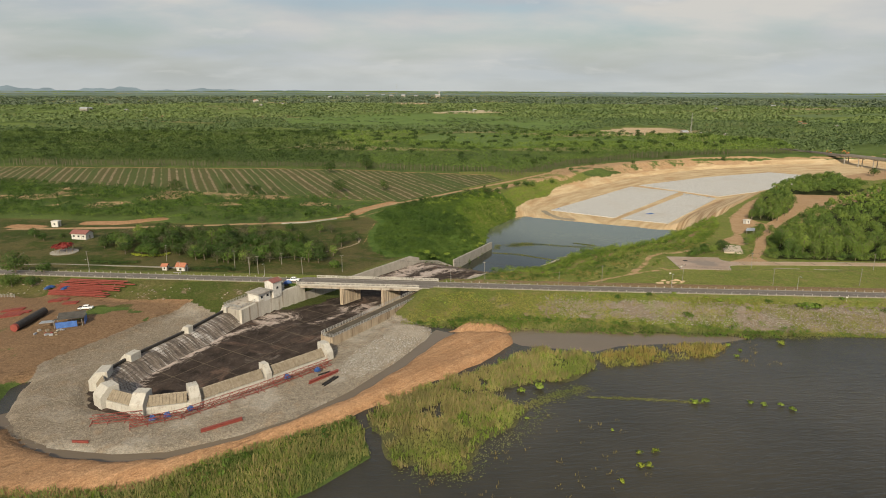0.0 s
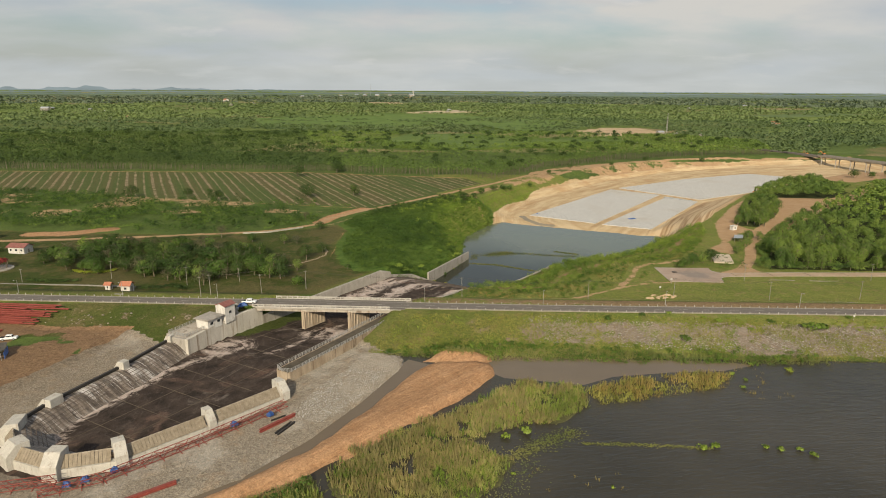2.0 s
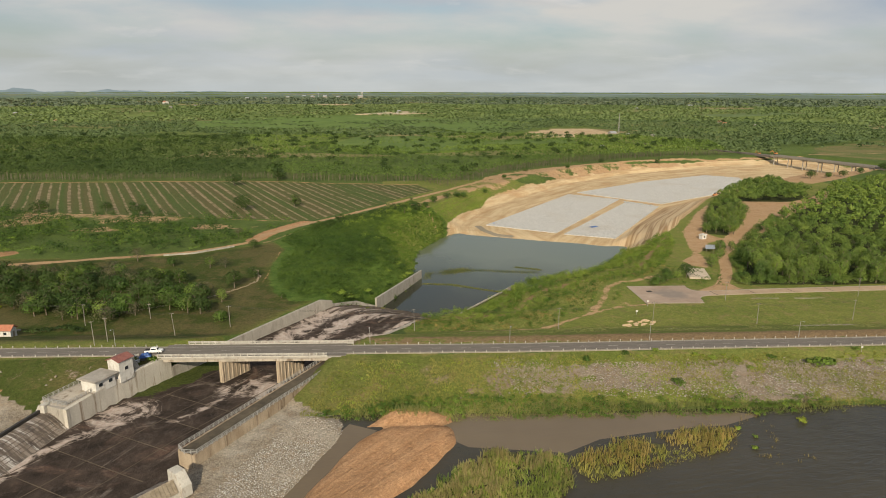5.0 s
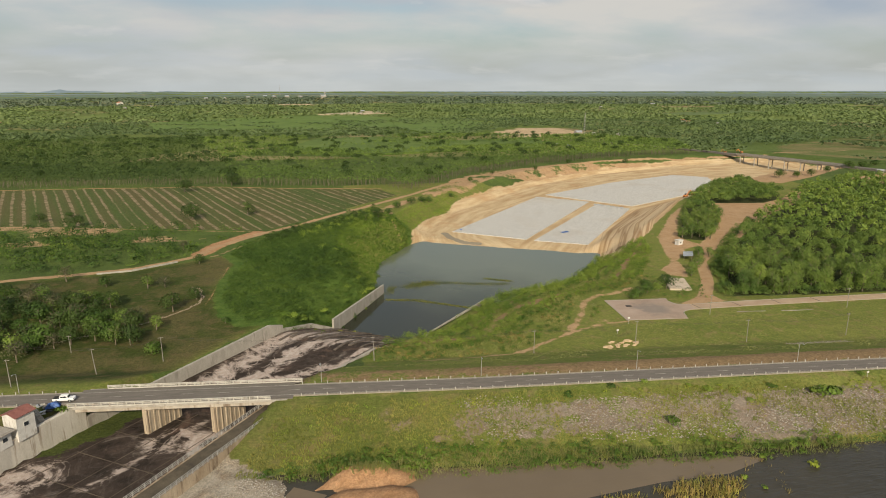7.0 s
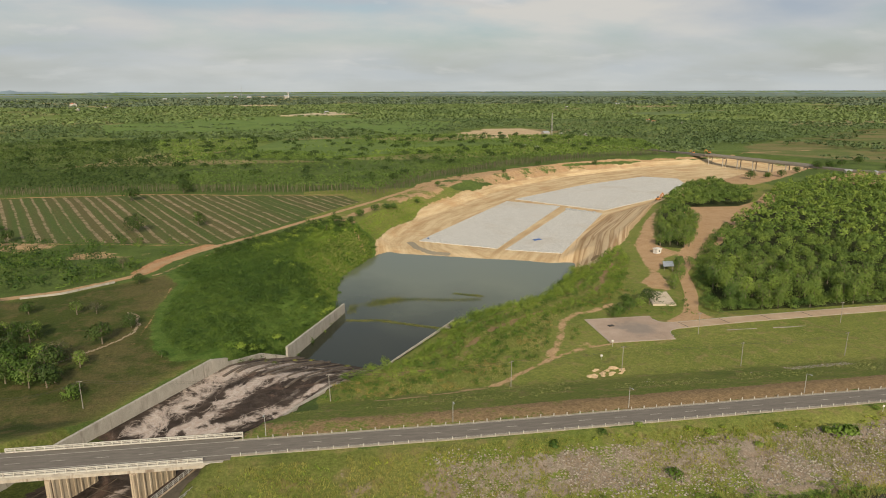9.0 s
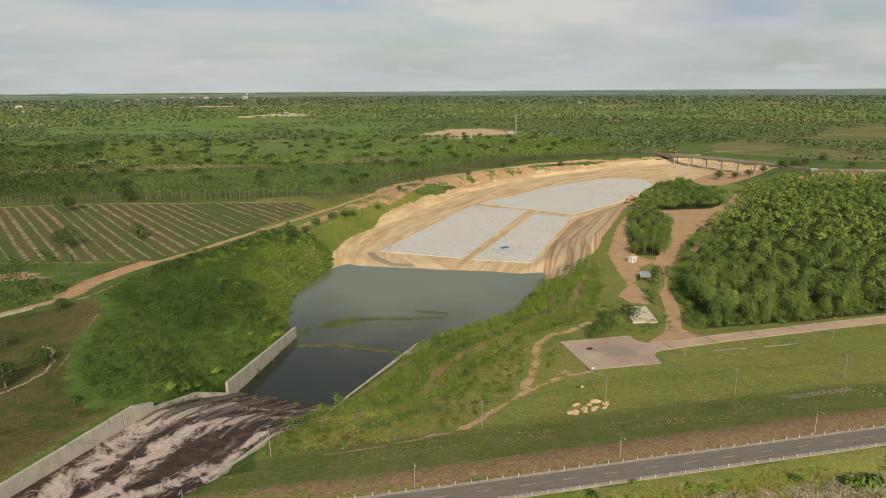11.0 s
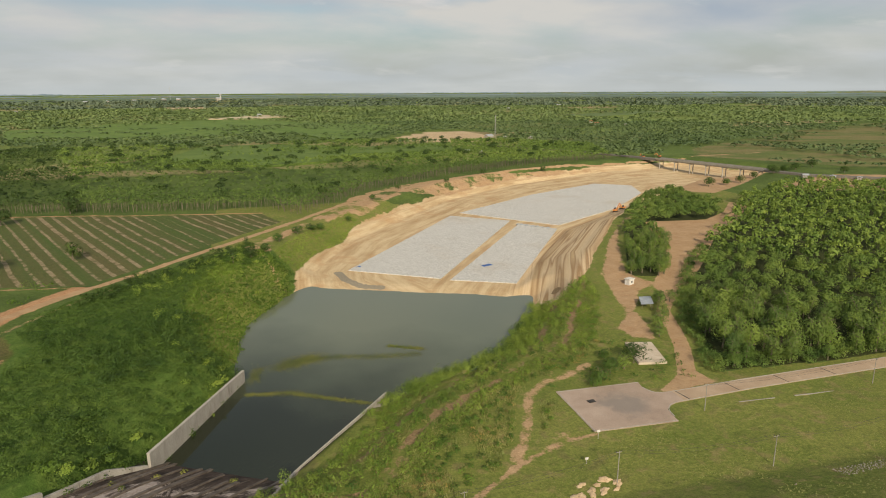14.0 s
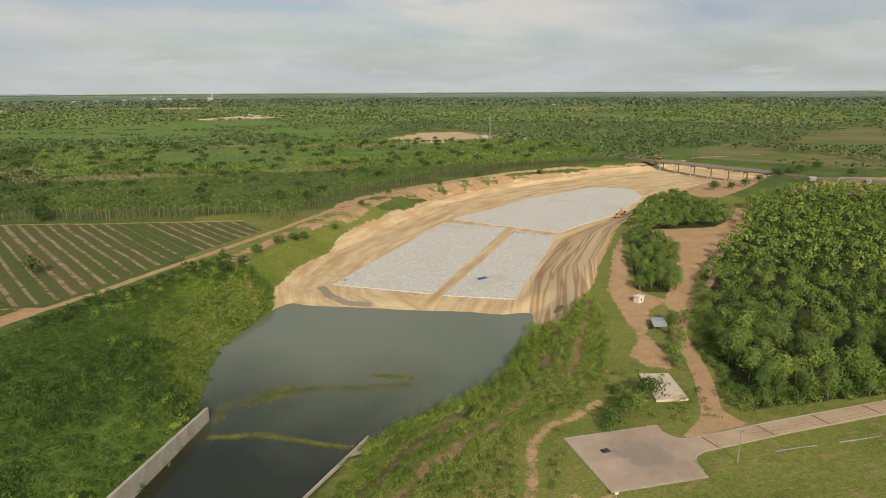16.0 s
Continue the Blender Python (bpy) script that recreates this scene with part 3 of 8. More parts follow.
ground_me = sheet("ground", GX, GY, GZ)
put_mask(ground_me, "m1", (m_soil, m_sand, m_gravel, m_lawn))
put_mask(ground_me, "m2", (m_field, m_bed, m_rip, m_scrub))
m_track = np.maximum.reduce([near(GX, GY, L_TRACK, 2.3), inside(GX, GY, P_CLEAR, 3.0), inside(GX, GY, [(345, 612), (378, 622), (404, 600), (470, 640), (540, 690), (580, 725), (440, 700)], 6) * 0.95, inside(GX, GY, [(-420, 440), (-250, 420), (-160, 452), (-110, 455), (-60, 452), (-44, 474), (-110, 496), (-200, 520), (-420, 560)], 5) * smooth(fbm(GX, GY, 30, 3), 0.42, 0.66) * 0.54, inside(GX, GY, P_EAST, 5) * 0.40 * smooth(fbm(GX, GY, 16, 3), 0.5, 0.66), near(GX, GY, L_PATH2, 2.4, 2.2) * 0.58, inside(GX, GY, [(98, 293), (103, 304), (108, 307), (114, 301)], 4) * 0.5, inside(GX, GY, SPUR_MOUTH, 2) * 0.95, near(GX, GY, L_PATH, 1.4, 1.4) * 0.64, near(GX, GY, L_SPUR, 2.8, 1.2) * 0.95, inside(GX, GY, [(493, 625), (592, 661), (640, 640), (560, 560), (476, 590)], 8) * 0.9, inside(GX, GY, P_DIRT, 4) * (0.55 + 0.4 * fbm(GX, GY, 9, 2)), inside(GX, GY, P_BENCH, 3) * (0.2 + 0.75 * fbm(GX, GY, 14, 2)), near(GX, GY, [(-22, 470), (-36, 452), (-56, 418)], 2.0) * 0.5])
_s = flow(GX, GY)
_off = sdf(GX, GY, P_POND) + 7 * (fbm(GX, GY, 24, 1) - 0.5) + 3 * (fbm(GX, GY, 7, 2) - 0.5)
m_gully = np.maximum(1 - smooth(np.abs(_off - 17.2), 0.9, 2.0), 1 - smooth(np.abs(_off - 27.5), 0.8, 1.8)) * inside(GX, GY, P_EAST, 4) * (0.40 + 0.5 * smooth(fbm(GX, GY, 13, 2), 0.40, 0.60))
_ring = [(-30, 233), (-27, 238), (-22, 239), (-15, 240), (-12, 238), (-14, 234), (-20, 231), (-25, 230), (-30, 233)]
_ring2 = [(-39, 237), (-36, 242), (-30, 241), (-27, 237), (-32, 233), (-38, 234), (-39, 237)]
m_crust = np.maximum.reduce([near(GX, GY, [(-30, 272), (-23, 287), (-16, 301), (-7, 310), (8, 318)], 4.4, 3.0) * 0.78, near(GX, GY, [(-21, 271), (-13, 279), (-9, 291), (0, 300), (16, 306)], 2.4, 1.8) * 0.9,
                             near(GX, GY, [(-16, 269), (-6, 272), (2, 278)], 2.2, 1.8) * 0.85, near(GX, GY, [(-11, 279), (-4, 292), (8, 300), (24, 305)], 1.0, 0.9) * 0.75, near(GX, GY, [(2, 270), (9, 281), (16, 291), (30, 299)], 1.0, 0.9) * 0.7,
                             near(GX, GY, [(-12, 312), (6, 316), (28, 312), (42, 320)], 1.2, 1.0) * 0.75, near(GX, GY, _ring, 1.5, 1.2) * 0.85, near(GX, GY, _ring2, 1.2, 1.1) * 0.75,
                             near(GX, GY, [(-66, 215), (-74, 205), (-79, 192), (-85, 179), (-87, 170), (-85, 163)], 1.3, 0.9) * 0.72, inside(GX, GY, [(-73, 219), (-66, 211), (-57, 220), (-53, 223), (-57, 231), (-65, 229)], 2.5) * 0.62,
                             near(GX, GY, [(-47, 218), (-38, 230), (-28, 246)], 1.0, 0.9) * 0.5]) * m_bed
_dh = dline(GX, GY, [(132, 430), (170, 500), (235, 580), (330, 650)])
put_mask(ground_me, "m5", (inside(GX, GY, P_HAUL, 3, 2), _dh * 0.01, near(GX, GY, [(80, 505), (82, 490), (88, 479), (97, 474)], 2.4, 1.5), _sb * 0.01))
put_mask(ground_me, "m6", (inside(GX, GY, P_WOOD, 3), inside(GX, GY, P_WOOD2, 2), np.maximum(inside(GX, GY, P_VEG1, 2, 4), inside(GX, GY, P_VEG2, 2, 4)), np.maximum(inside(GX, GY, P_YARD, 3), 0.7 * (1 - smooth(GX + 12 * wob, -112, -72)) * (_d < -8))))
put_mask(ground_me, "m3", (m_far, m_mead, m_crust, m_track))
_fl = dline(GX, GY, [(-72, 216), (-66, 230), (-56, 247), (-45, 265), (-13, 316)])
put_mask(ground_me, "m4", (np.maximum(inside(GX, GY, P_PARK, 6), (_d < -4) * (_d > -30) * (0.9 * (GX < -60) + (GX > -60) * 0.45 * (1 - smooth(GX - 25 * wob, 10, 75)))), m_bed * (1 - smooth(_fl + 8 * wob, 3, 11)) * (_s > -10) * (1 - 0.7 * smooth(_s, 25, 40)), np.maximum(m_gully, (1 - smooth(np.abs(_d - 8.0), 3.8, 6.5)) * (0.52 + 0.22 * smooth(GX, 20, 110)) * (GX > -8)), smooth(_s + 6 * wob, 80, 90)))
tagged(new("ground", ground_me), "rolling green country with red soil, sand and grass", "ground", kind="structure")


def ground_material():
    k = Nodes("ground", 0.95, 0.1)
    a1, a2, a3, a4 = k.attr("m1"), k.attr("m2"), k.attr("m3"), k.attr("m4")

    def chan(a):
        s = k.t.nodes.new("ShaderNodeSeparateColor")
        k.link(a.outputs["Color"], s.inputs[0])
        return s.outputs[0], s.outputs[1], s.outputs[2], a.outputs["Alpha"]

    soil, sand, gravel, lawn = chan(a1)
    field, bed, rip, scrub = chan(a2)
    far, mead, crust, track = chan(a3)
    park, moss, berm, steep = chan(a4)
    n_big = k.noise(0.035, 5, 0.6)
    n_mid = k.noise(0.22, 5, 0.6)
    n_fine = k.noise(1.4, 5, 0.7)
    n_grain = k.noise(6.0, 3, 0.7)

    def tone(n, lo, hi, p0=0.32, p1=0.68):
        return k.ramp(n, [(p0, lo), (p1, hi)])

    edge = k.math("MULTIPLY", k.math("SUBTRACT", n_mid, 0.5), 0.9)
    edge = k.math("ADD", edge, k.math("MULTIPLY", k.math("SUBTRACT", n_fine, 0.5), 0.7))

    def over(c, mask, layer, rag=1.0):
        f = k.step(k.math("ADD", mask, k.math("MULTIPLY", edge, rag)), 0.42, 0.58)
        return k.mix(f, c, layer)

    # wild country: dark woods and lighter patches
    c = tone(n_big, (0.060, 0.090, 0.024), (0.105, 0.145, 0.036))
    pv = k.t.nodes.new("ShaderNodeTexVoronoi")
    pv.distance = "CHEBYCHEV"
    pm = k.t.nodes.new("ShaderNodeMapping")
    pm.inputs["Rotation"].default_value = (0, 0, radians(24))
    pm.inputs["Scale"].default_value = (0.0042, 0.0072, 0.0)
    k.link(k.geo.outputs["Position"], pm.inputs[0])
    k.link(pm.outputs[0], pv.inputs["Vector"])
    pv.inputs["Scale"].default_value = 1.0
    pc = k.t.nodes.new("ShaderNodeSeparateColor")
    k.link(pv.outputs["Color"], pc.inputs[0])
    plots = k.ramp(pc.outputs[0], [(0.0, (0.070, 0.105, 0.028)), (0.35, (0.115, 0.165, 0.040)), (0.6, (0.165, 0.215, 0.058)), (0.78, (0.125, 0.150, 0.050)), (0.90, (0.215, 0.205, 0.085)), (1.0, (0.330, 0.250, 0.145))])
    plots = k.mix(0.25, plots, tone(n_mid, (0.085, 0.125, 0.030), (0.170, 0.200, 0.060)))
    py = k.t.nodes.new("ShaderNodeSeparateXYZ")
    k.link(k.geo.outputs["Position"], py.inputs[0])
    c = k.mix(k.step(py.outputs[1], 870, 900), c, plots)
    c = over(c, mead, k.mix(k.step(k.noise(0.012, 5, 0.6, (0.6, 1.6, 1, -30)), 0.42, 0.6), tone(n_big, (0.085, 0.125, 0.034), (0.140, 0.150, 0.052)), tone(n_mid, (0.155, 0.135, 0.058), (0.205, 0.175, 0.080))))
    c = over(c, far, tone(n_big, (0.40, 0.29, 0.17), (0.50, 0.38, 0.25)))
    lawn_c = tone(n_big, (0.104, 0.150, 0.026), (0.190, 0.205, 0.052), 0.36, 0.64)
    lawn_c = k.mix(0.5, lawn_c, tone(n_fine, (0.082, 0.115, 0.019), (0.228, 0.215, 0.070)))
    lawn_c = k.mix(k.math("MULTIPLY", k.step(n_mid, 0.50, 0.70), 0.75), lawn_c, (0.235, 0.185, 0.085))
    lawn_c = k.mix(k.math("MULTIPLY", k.step(k.noise(0.11, 5, 0.6), 0.55, 0.72), 0.6), lawn_c, (0.075, 0.105, 0.022))
    # park grass, made darker still by cloud shade put into its colour
    park_shaded_c = k.mix(0.5, tone(n_big, (0.027, 0.047, 0.010), (0.064, 0.078, 0.019), 0.36, 0.64), tone(n_fine, (0.028, 0.050, 0.009), (0.078, 0.088, 0.024)))
    park_shaded_c = k.mix(k.math("MULTIPLY", k.step(n_mid, 0.50, 0.70), 0.7), park_shaded_c, (0.120, 0.092, 0.042))
    park_shaded_c = k.mix(k.math("MULTIPLY", k.step(k.noise(0.045, 6, 0.65), 0.44, 0.60), 0.6), park_shaded_c, tone(n_fine, (0.085, 0.072, 0.032), (0.165, 0.128, 0.060)))
    lawn_c = k.mix(park, lawn_c, park_shaded_c)
    c = over(c, lawn, lawn_c, 0.6)
    c = over(c, scrub, tone(n_mid, (0.052, 0.098, 0.018), (0.105, 0.155, 0.033)))
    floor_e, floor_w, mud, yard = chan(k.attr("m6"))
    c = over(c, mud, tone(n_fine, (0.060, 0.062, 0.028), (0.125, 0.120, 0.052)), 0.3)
    # shade in the gaps between crowns is put into the woods' ground colour
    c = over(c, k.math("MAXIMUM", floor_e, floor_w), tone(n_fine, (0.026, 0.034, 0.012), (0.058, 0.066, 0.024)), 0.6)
    # stripes of bare earth between the young plants
    w = k.t.nodes.new("ShaderNodeTexWave")
    w.wave_type, w.bands_direction, w.wave_profile = "BANDS", "X", "SIN"
    mp = k.t.nodes.new("ShaderNodeMapping")
    mp.inputs["Rotation"].default_value = (0, 0, radians(-23.0))
    k.link(k.geo.outputs["Position"], mp.inputs[0])
    k.link(mp.outputs[0], w.inputs["Vector"])
    w.inputs["Scale"].default_value, w.inputs["Distortion"].default_value = 0.0440, 1.3
    w.inputs["Detail"].default_value, w.inputs["Detail Scale"].default_value = 3.0, 0.6
    lane = k.noise(0.11, 2, 0.5, (1.0, 0.03, 1.0, 23))
    strip = k.step(k.math("ADD", k.math("ADD", w.outputs["Fac"], k.math("MULTIPLY", edge, 0.45)), k.math("MULTIPLY", k.math("SUBTRACT", lane, 0.5), 0.9)), 0.74, 0.95)
    green = tone(lane, (0.060, 0.098, 0.024), (0.118, 0.092, 0.046))
    green = k.mix(0.4, green, tone(n_fine, (0.042, 0.088, 0.016), (0.135, 0.118, 0.052)))
    pale = tone(n_mid, (0.20, 0.145, 0.088), (0.34, 0.265, 0.170))
    c = over(c, field, k.mix(k.math("MULTIPLY", k.math("MULTIPLY", strip, k.step(n_mid, 0.28, 0.55)), 0.78), green, pale), 0.2)
    # sand of the pit, in dug layers
    layer = k.noise(0.6, 4, 0.6, (0.10, 0.10, 2.2))
    rut = k.noise(0.7, 5, 0.65, (0.07, 1.0, 1.0, 47), 0.5)
    sand_c = tone(n_mid, (0.47, 0.345, 0.185), (0.585, 0.455, 0.275))
    sand_c = k.mix(0.55, sand_c, tone(layer, (0.35, 0.235, 0.125), (0.60, 0.48, 0.31)))
    haul, across, _b, rim = chan(k.attr("m5"))
    px = k.t.nodes.new("ShaderNodeSeparateXYZ")
    k.link(k.geo.outputs["Position"], px.inputs[0])

    def banded(d, size, drift, detail=5.0):
        """Noise drawn out along lines of equal d."""
        v = k.t.nodes.new("ShaderNodeCombineXYZ")
        k.link(k.math("MULTIPLY", d, 100.0), v.inputs[0])
        k.link(k.math("MULTIPLY", px.outputs[0], drift), v.inputs[1])
        k.link(k.math("MULTIPLY", px.outputs[1], drift), v.inputs[2])
        n = k.t.nodes.new("ShaderNodeTexNoise")
        n.inputs["Scale"].default_value, n.inputs["Detail"].default_value, n.inputs["Roughness"].default_value = 1.0 / size, detail, 0.62
        k.link(v.outputs[0], n.inputs["Vector"])
        return n.outputs[0]

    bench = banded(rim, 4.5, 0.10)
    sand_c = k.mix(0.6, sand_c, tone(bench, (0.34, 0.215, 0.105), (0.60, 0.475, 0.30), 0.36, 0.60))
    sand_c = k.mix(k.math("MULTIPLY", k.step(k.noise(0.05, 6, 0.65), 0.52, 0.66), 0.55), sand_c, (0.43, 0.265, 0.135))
    # brown and pale colour bands drawn out along the haul slope
    haul_band = banded(across, 9.0, 0.03, 2.5)
    sand_c = k.mix(k.math("MULTIPLY", haul, 0.92), sand_c, k.ramp(haul_band, [(0.36, (0.50, 0.36, 0.21)), (0.41, (0.32, 0.200, 0.105)), (0.44, (0.47, 0.33, 0.18)), (0.50, (0.60, 0.455, 0.285)), (0.535, (0.32, 0.200, 0.105)), (0.56, (0.54, 0.395, 0.235)), (0.62, (0.60, 0.46, 0.29)), (0.645, (0.32, 0.200, 0.105)), (0.68, (0.50, 0.36, 0.20))]))
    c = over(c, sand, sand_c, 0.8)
    c = over(c, _b, tone(n_fine, (0.225, 0.195, 0.145), (0.30, 0.26, 0.195)), 0.4)
    soil_c = tone(n_mid, (0.37, 0.195, 0.098), (0.50, 0.305, 0.170))
    soil_c = k.mix(0.4, soil_c, tone(n_fine, (0.25, 0.125, 0.056), (0.50, 0.315, 0.175)))
    soil_c = k.mix(k.math("MULTIPLY", k.step(n_big, 0.48, 0.66), 0.45), soil_c, (0.27, 0.155, 0.085))
    soil_c = k.mix(0.28, soil_c, tone(rut, (0.25, 0.135, 0.068), (0.49, 0.30, 0.175), 0.38, 0.62))
    soil_c = k.mix(k.math("MULTIPLY", yard, 0.85), soil_c, tone(n_fine, (0.120, 0.078, 0.046), (0.235, 0.155, 0.092)))
    c = over(c, soil, soil_c, 0.55)
    c = over(c, track, k.mix(0.35, tone(n_fine, (0.34, 0.215, 0.118), (0.42, 0.285, 0.165)), tone(n_mid, (0.28, 0.165, 0.085), (0.47, 0.335, 0.200))), 0.6)
    c = over(c, berm, tone(n_fine, (0.165, 0.110, 0.058), (0.30, 0.21, 0.115)), 0.8)
    # loose stone
    vo = k.t.nodes.new("ShaderNodeTexVoronoi")
    vo.inputs["Scale"].default_value = 4.6
    k.link(k.geo.outputs["Position"], vo.inputs["Vector"])
    sc = k.t.nodes.new("ShaderNodeSeparateColor")
    k.link(vo.outputs["Color"], sc.inputs[0])
    st = k.ramp(sc.outputs[0], [(0.0, (0.180, 0.150, 0.115)), (1.0, (0.335, 0.290, 0.230))])
    st = k.mix(k.step(n_mid, 0.5, 0.75), st, k.mix(0.5, st, (0.34, 0.23, 0.14)))
    st = k.mix(k.math("MULTIPLY", k.step(k.noise(0.06, 6, 0.65), 0.50, 0.64), 0.7), st, (0.40, 0.365, 0.31))
    st = k.mix(k.math("MULTIPLY", yard, 0.6), st, tone(n_fine, (0.130, 0.098, 0.066), (0.230, 0.180, 0.128)))
    c = over(c, gravel, st, 0.25)
    stones = k.math("MULTIPLY", rip, 0.58)
    c = over(c, stones, k.mix(0.55, st, (0.165, 0.125, 0.100)), 1.3)
    # old spillway slab: black growth, rusty and pale crusts
    n_w = k.noise(0.055, 7, 0.62, None, 1.2)
    slab = tone(n_mid, (0.028, 0.022, 0.018), (0.072, 0.054, 0.044))
    slab = k.mix(k.step(n_w, 0.53, 0.68), slab, tone(n_fine, (0.085, 0.055, 0.042), (0.150, 0.100, 0.078)))
    slab = k.mix(k.math("MULTIPLY", k.step(k.noise(0.10, 7, 0.65, (1, 0.5, 1, -32), 1.0), 0.58, 0.70), 0.55), slab, tone(n_fine, (0.20, 0.165, 0.14), (0.36, 0.31, 0.27)))
    run = k.noise(0.9, 6, 0.7, (1.0, 0.07, 0.3, -32), 0.25)
    slab = k.mix(steep, slab, k.mix(k.step(run, 0.52, 0.72), tone(n_mid, (0.034, 0.027, 0.023), (0.095, 0.070, 0.056)), (0.185, 0.150, 0.120)))
    pinky = k.mix(0.5, tone(n_fine, (0.34, 0.265, 0.225), (0.54, 0.46, 0.40)), tone(k.noise(0.4, 6, 0.7, (1, 0.7, 1, -32), 1.6), (0.30, 0.215, 0.175), (0.60, 0.53, 0.47)))
    wander = k.math("SUBTRACT", k.noise(0.10, 8, 0.64, None, 1.6), 0.5)
    vein = k.math("ABSOLUTE", k.math("SUBTRACT", k.noise(0.085, 6, 0.6, (1, 0.75, 1, -32), 1.8), 0.5))
    vein = k.math("MULTIPLY", k.math("SUBTRACT", 1.0, k.step(vein, 0.006, 0.034)), k.step(n_fine, 0.30, 0.55))
    f = k.step(k.math("ADD", k.math("MULTIPLY", crust, 0.85), k.math("MULTIPLY", wander, 3.2)), 0.18, 0.66)
    slab = k.mix(k.math("MULTIPLY", vein, k.math("ADD", 0.05, k.math("MULTIPLY", k.step(crust, 0.0, 0.3), 0.6))), slab, pinky)
    slab = k.mix(k.math("MULTIPLY", f, k.step(crust, 0.02, 0.3)), slab, pinky)
    slab = over(slab, k.math("MULTIPLY", moss, 0.78), tone(n_fine, (0.030, 0.045, 0.012), (0.085, 0.10, 0.025)), 1.0)
    c = over(c, bed, slab, 0.1)
    c = k.mix(0.3, c, k.ramp(n_grain, [(0.25, (0.3, 0.3, 0.3)), (0.75, (0.7, 0.7, 0.7))]), "OVERLAY")
    calm = k.math("SUBTRACT", 1.0, k.math("MULTIPLY", k.math("MAXIMUM", track, k.math("MAXIMUM", sand, bed)), 0.7))
    c = k.mix(k.math("MULTIPLY", calm, 0.4), c, k.ramp(k.noise(2.2, 4, 0.7), [(0.36, (0.28, 0.29, 0.28)), (0.64, (0.72, 0.71, 0.70))]), "OVERLAY")
    c = k.mix(k.math("MULTIPLY", calm, 0.36), c, k.ramp(k.noise(0.75, 6, 0.75), [(0.36, (0.27, 0.28, 0.28)), (0.64, (0.73, 0.72, 0.70))]), "OVERLAY")
    k.colour(c)
    h = k.math("ADD", k.math("MULTIPLY", n_fine, 0.6), k.math("MULTIPLY", n_mid, 1.2))
    h = k.math("ADD", h, k.math("MULTIPLY", k.math("MULTIPLY", rut, 1.6), soil))
    k.bump(h, 0.75, 0.6)
    return k.m


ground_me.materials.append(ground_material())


def water_material(name, lo, hi, ripple, rot):
    k = Nodes(name, 0.09, 0.5)
    k.b.inputs["IOR"].default_value = 1.33
    k.colour(k.ramp(k.noise(0.018, 4, 0.6), [(0.35, lo), (0.65, hi)]))
    n = k.noise(0.95, 4, 0.6, (0.30, 1.0, 1.0, rot))
    n2 = k.noise(0.22, 3, 0.5, (0.35, 1.0, 1.0, rot))
    k.bump(k.math("ADD", n, k.math("MULTIPLY", n2, 0.6)), ripple, 0.3)
    return k.m


def flat(name, outline, z, material, label, category):
    me = bpy.data.meshes.new(name)
    me.from_pydata([(x, y, z) for x, y in outline], [], [list(range(len(outline)))])
    me.materials.append(material)
    return tagged(new(name, me), label, category, kind="structure")


M_lake = water_material("lake_water", (0.034, 0.031, 0.022), (0.056, 0.049, 0.034), 0.85, 8)
M_pond = water_material("pond_water", (0.030, 0.038, 0.024), (0.062, 0.078, 0.050), 0.05, 40)


def pond_silt_and_sky(m):
    """Clear dark water by the chute, milky green silt and painted sky reflection towards the pit."""
    t = m.node_tree
    geo = t.nodes.new("ShaderNodeNewGeometry")
    dot = t.nodes.new("ShaderNodeVectorMath")
    dot.operation = "DOT_PRODUCT"
    dot.inputs[1].default_value = (0.5299, 0.8481, 0.0)
    t.links.new(geo.outputs["Position"], dot.inputs[0])
    n = t.nodes.new("ShaderNodeTexNoise")
    n.inputs["Scale"].default_value, n.inputs["Detail"].default_value = 0.035, 5.0
    t.links.new(geo.outputs["Position"], n.inputs["Vector"])
    mad = t.nodes.new("ShaderNodeMath")
    mad.operation = "MULTIPLY_ADD"
    mad.inputs[1].default_value = 50.0
    t.links.new(n.outputs[0], mad.inputs[0])
    t.links.new(dot.outputs["Value"], mad.inputs[2])
    mr = t.nodes.new("ShaderNodeMapRange")
    mr.inputs["From Min"].default_value, mr.inputs["From Max"].default_value = 348.0, 425.0
    t.links.new(mad.outputs[0], mr.inputs["Value"])
    r = t.nodes.new("ShaderNodeValToRGB")
    r.color_ramp.elements[0].color = (0.020, 0.024, 0.013, 1)
    # silt end raised, so that reflected sky is in this colour too
    r.color_ramp.elements[1].color = (0.128, 0.142, 0.092, 1)
    r.color_ramp.elements.new(0.35).color = (0.052, 0.062, 0.036, 1)
    t.links.new(mr.outputs[0], r.inputs[0])
    t.links.new(r.outputs[0], t.nodes["Principled BSDF"].inputs["Base Color"])


pond_silt_and_sky(M_pond)
flat("reservoir_water", [(-170, 60), (-400, -400), (-700, -1500), (4800, -1500), (4800, -180), (300, 206), (20, 226), (-8, 222), (-14, 207), (-28, 183), (-39, 166), (-57, 144.5), (-76, 139), (-95, 145), (-107, 165), (-103, 185), (-108, 200), (-130, 205), (-135, 130)], LAKE, M_lake, "dark brown reservoir water with fine ripples", "water")
flat("pond_water", [(0, 350), (10, 325), (45, 316), (85, 345), (170, 410), (175, 445), (70, 500), (40, 480), (10, 420)], POND, M_pond, "still green-grey pond water below the spillway", "water")

M_shallow = water_material("muddy_water", (0.135, 0.102, 0.064), (0.170, 0.130, 0.084), 0.3, 8)
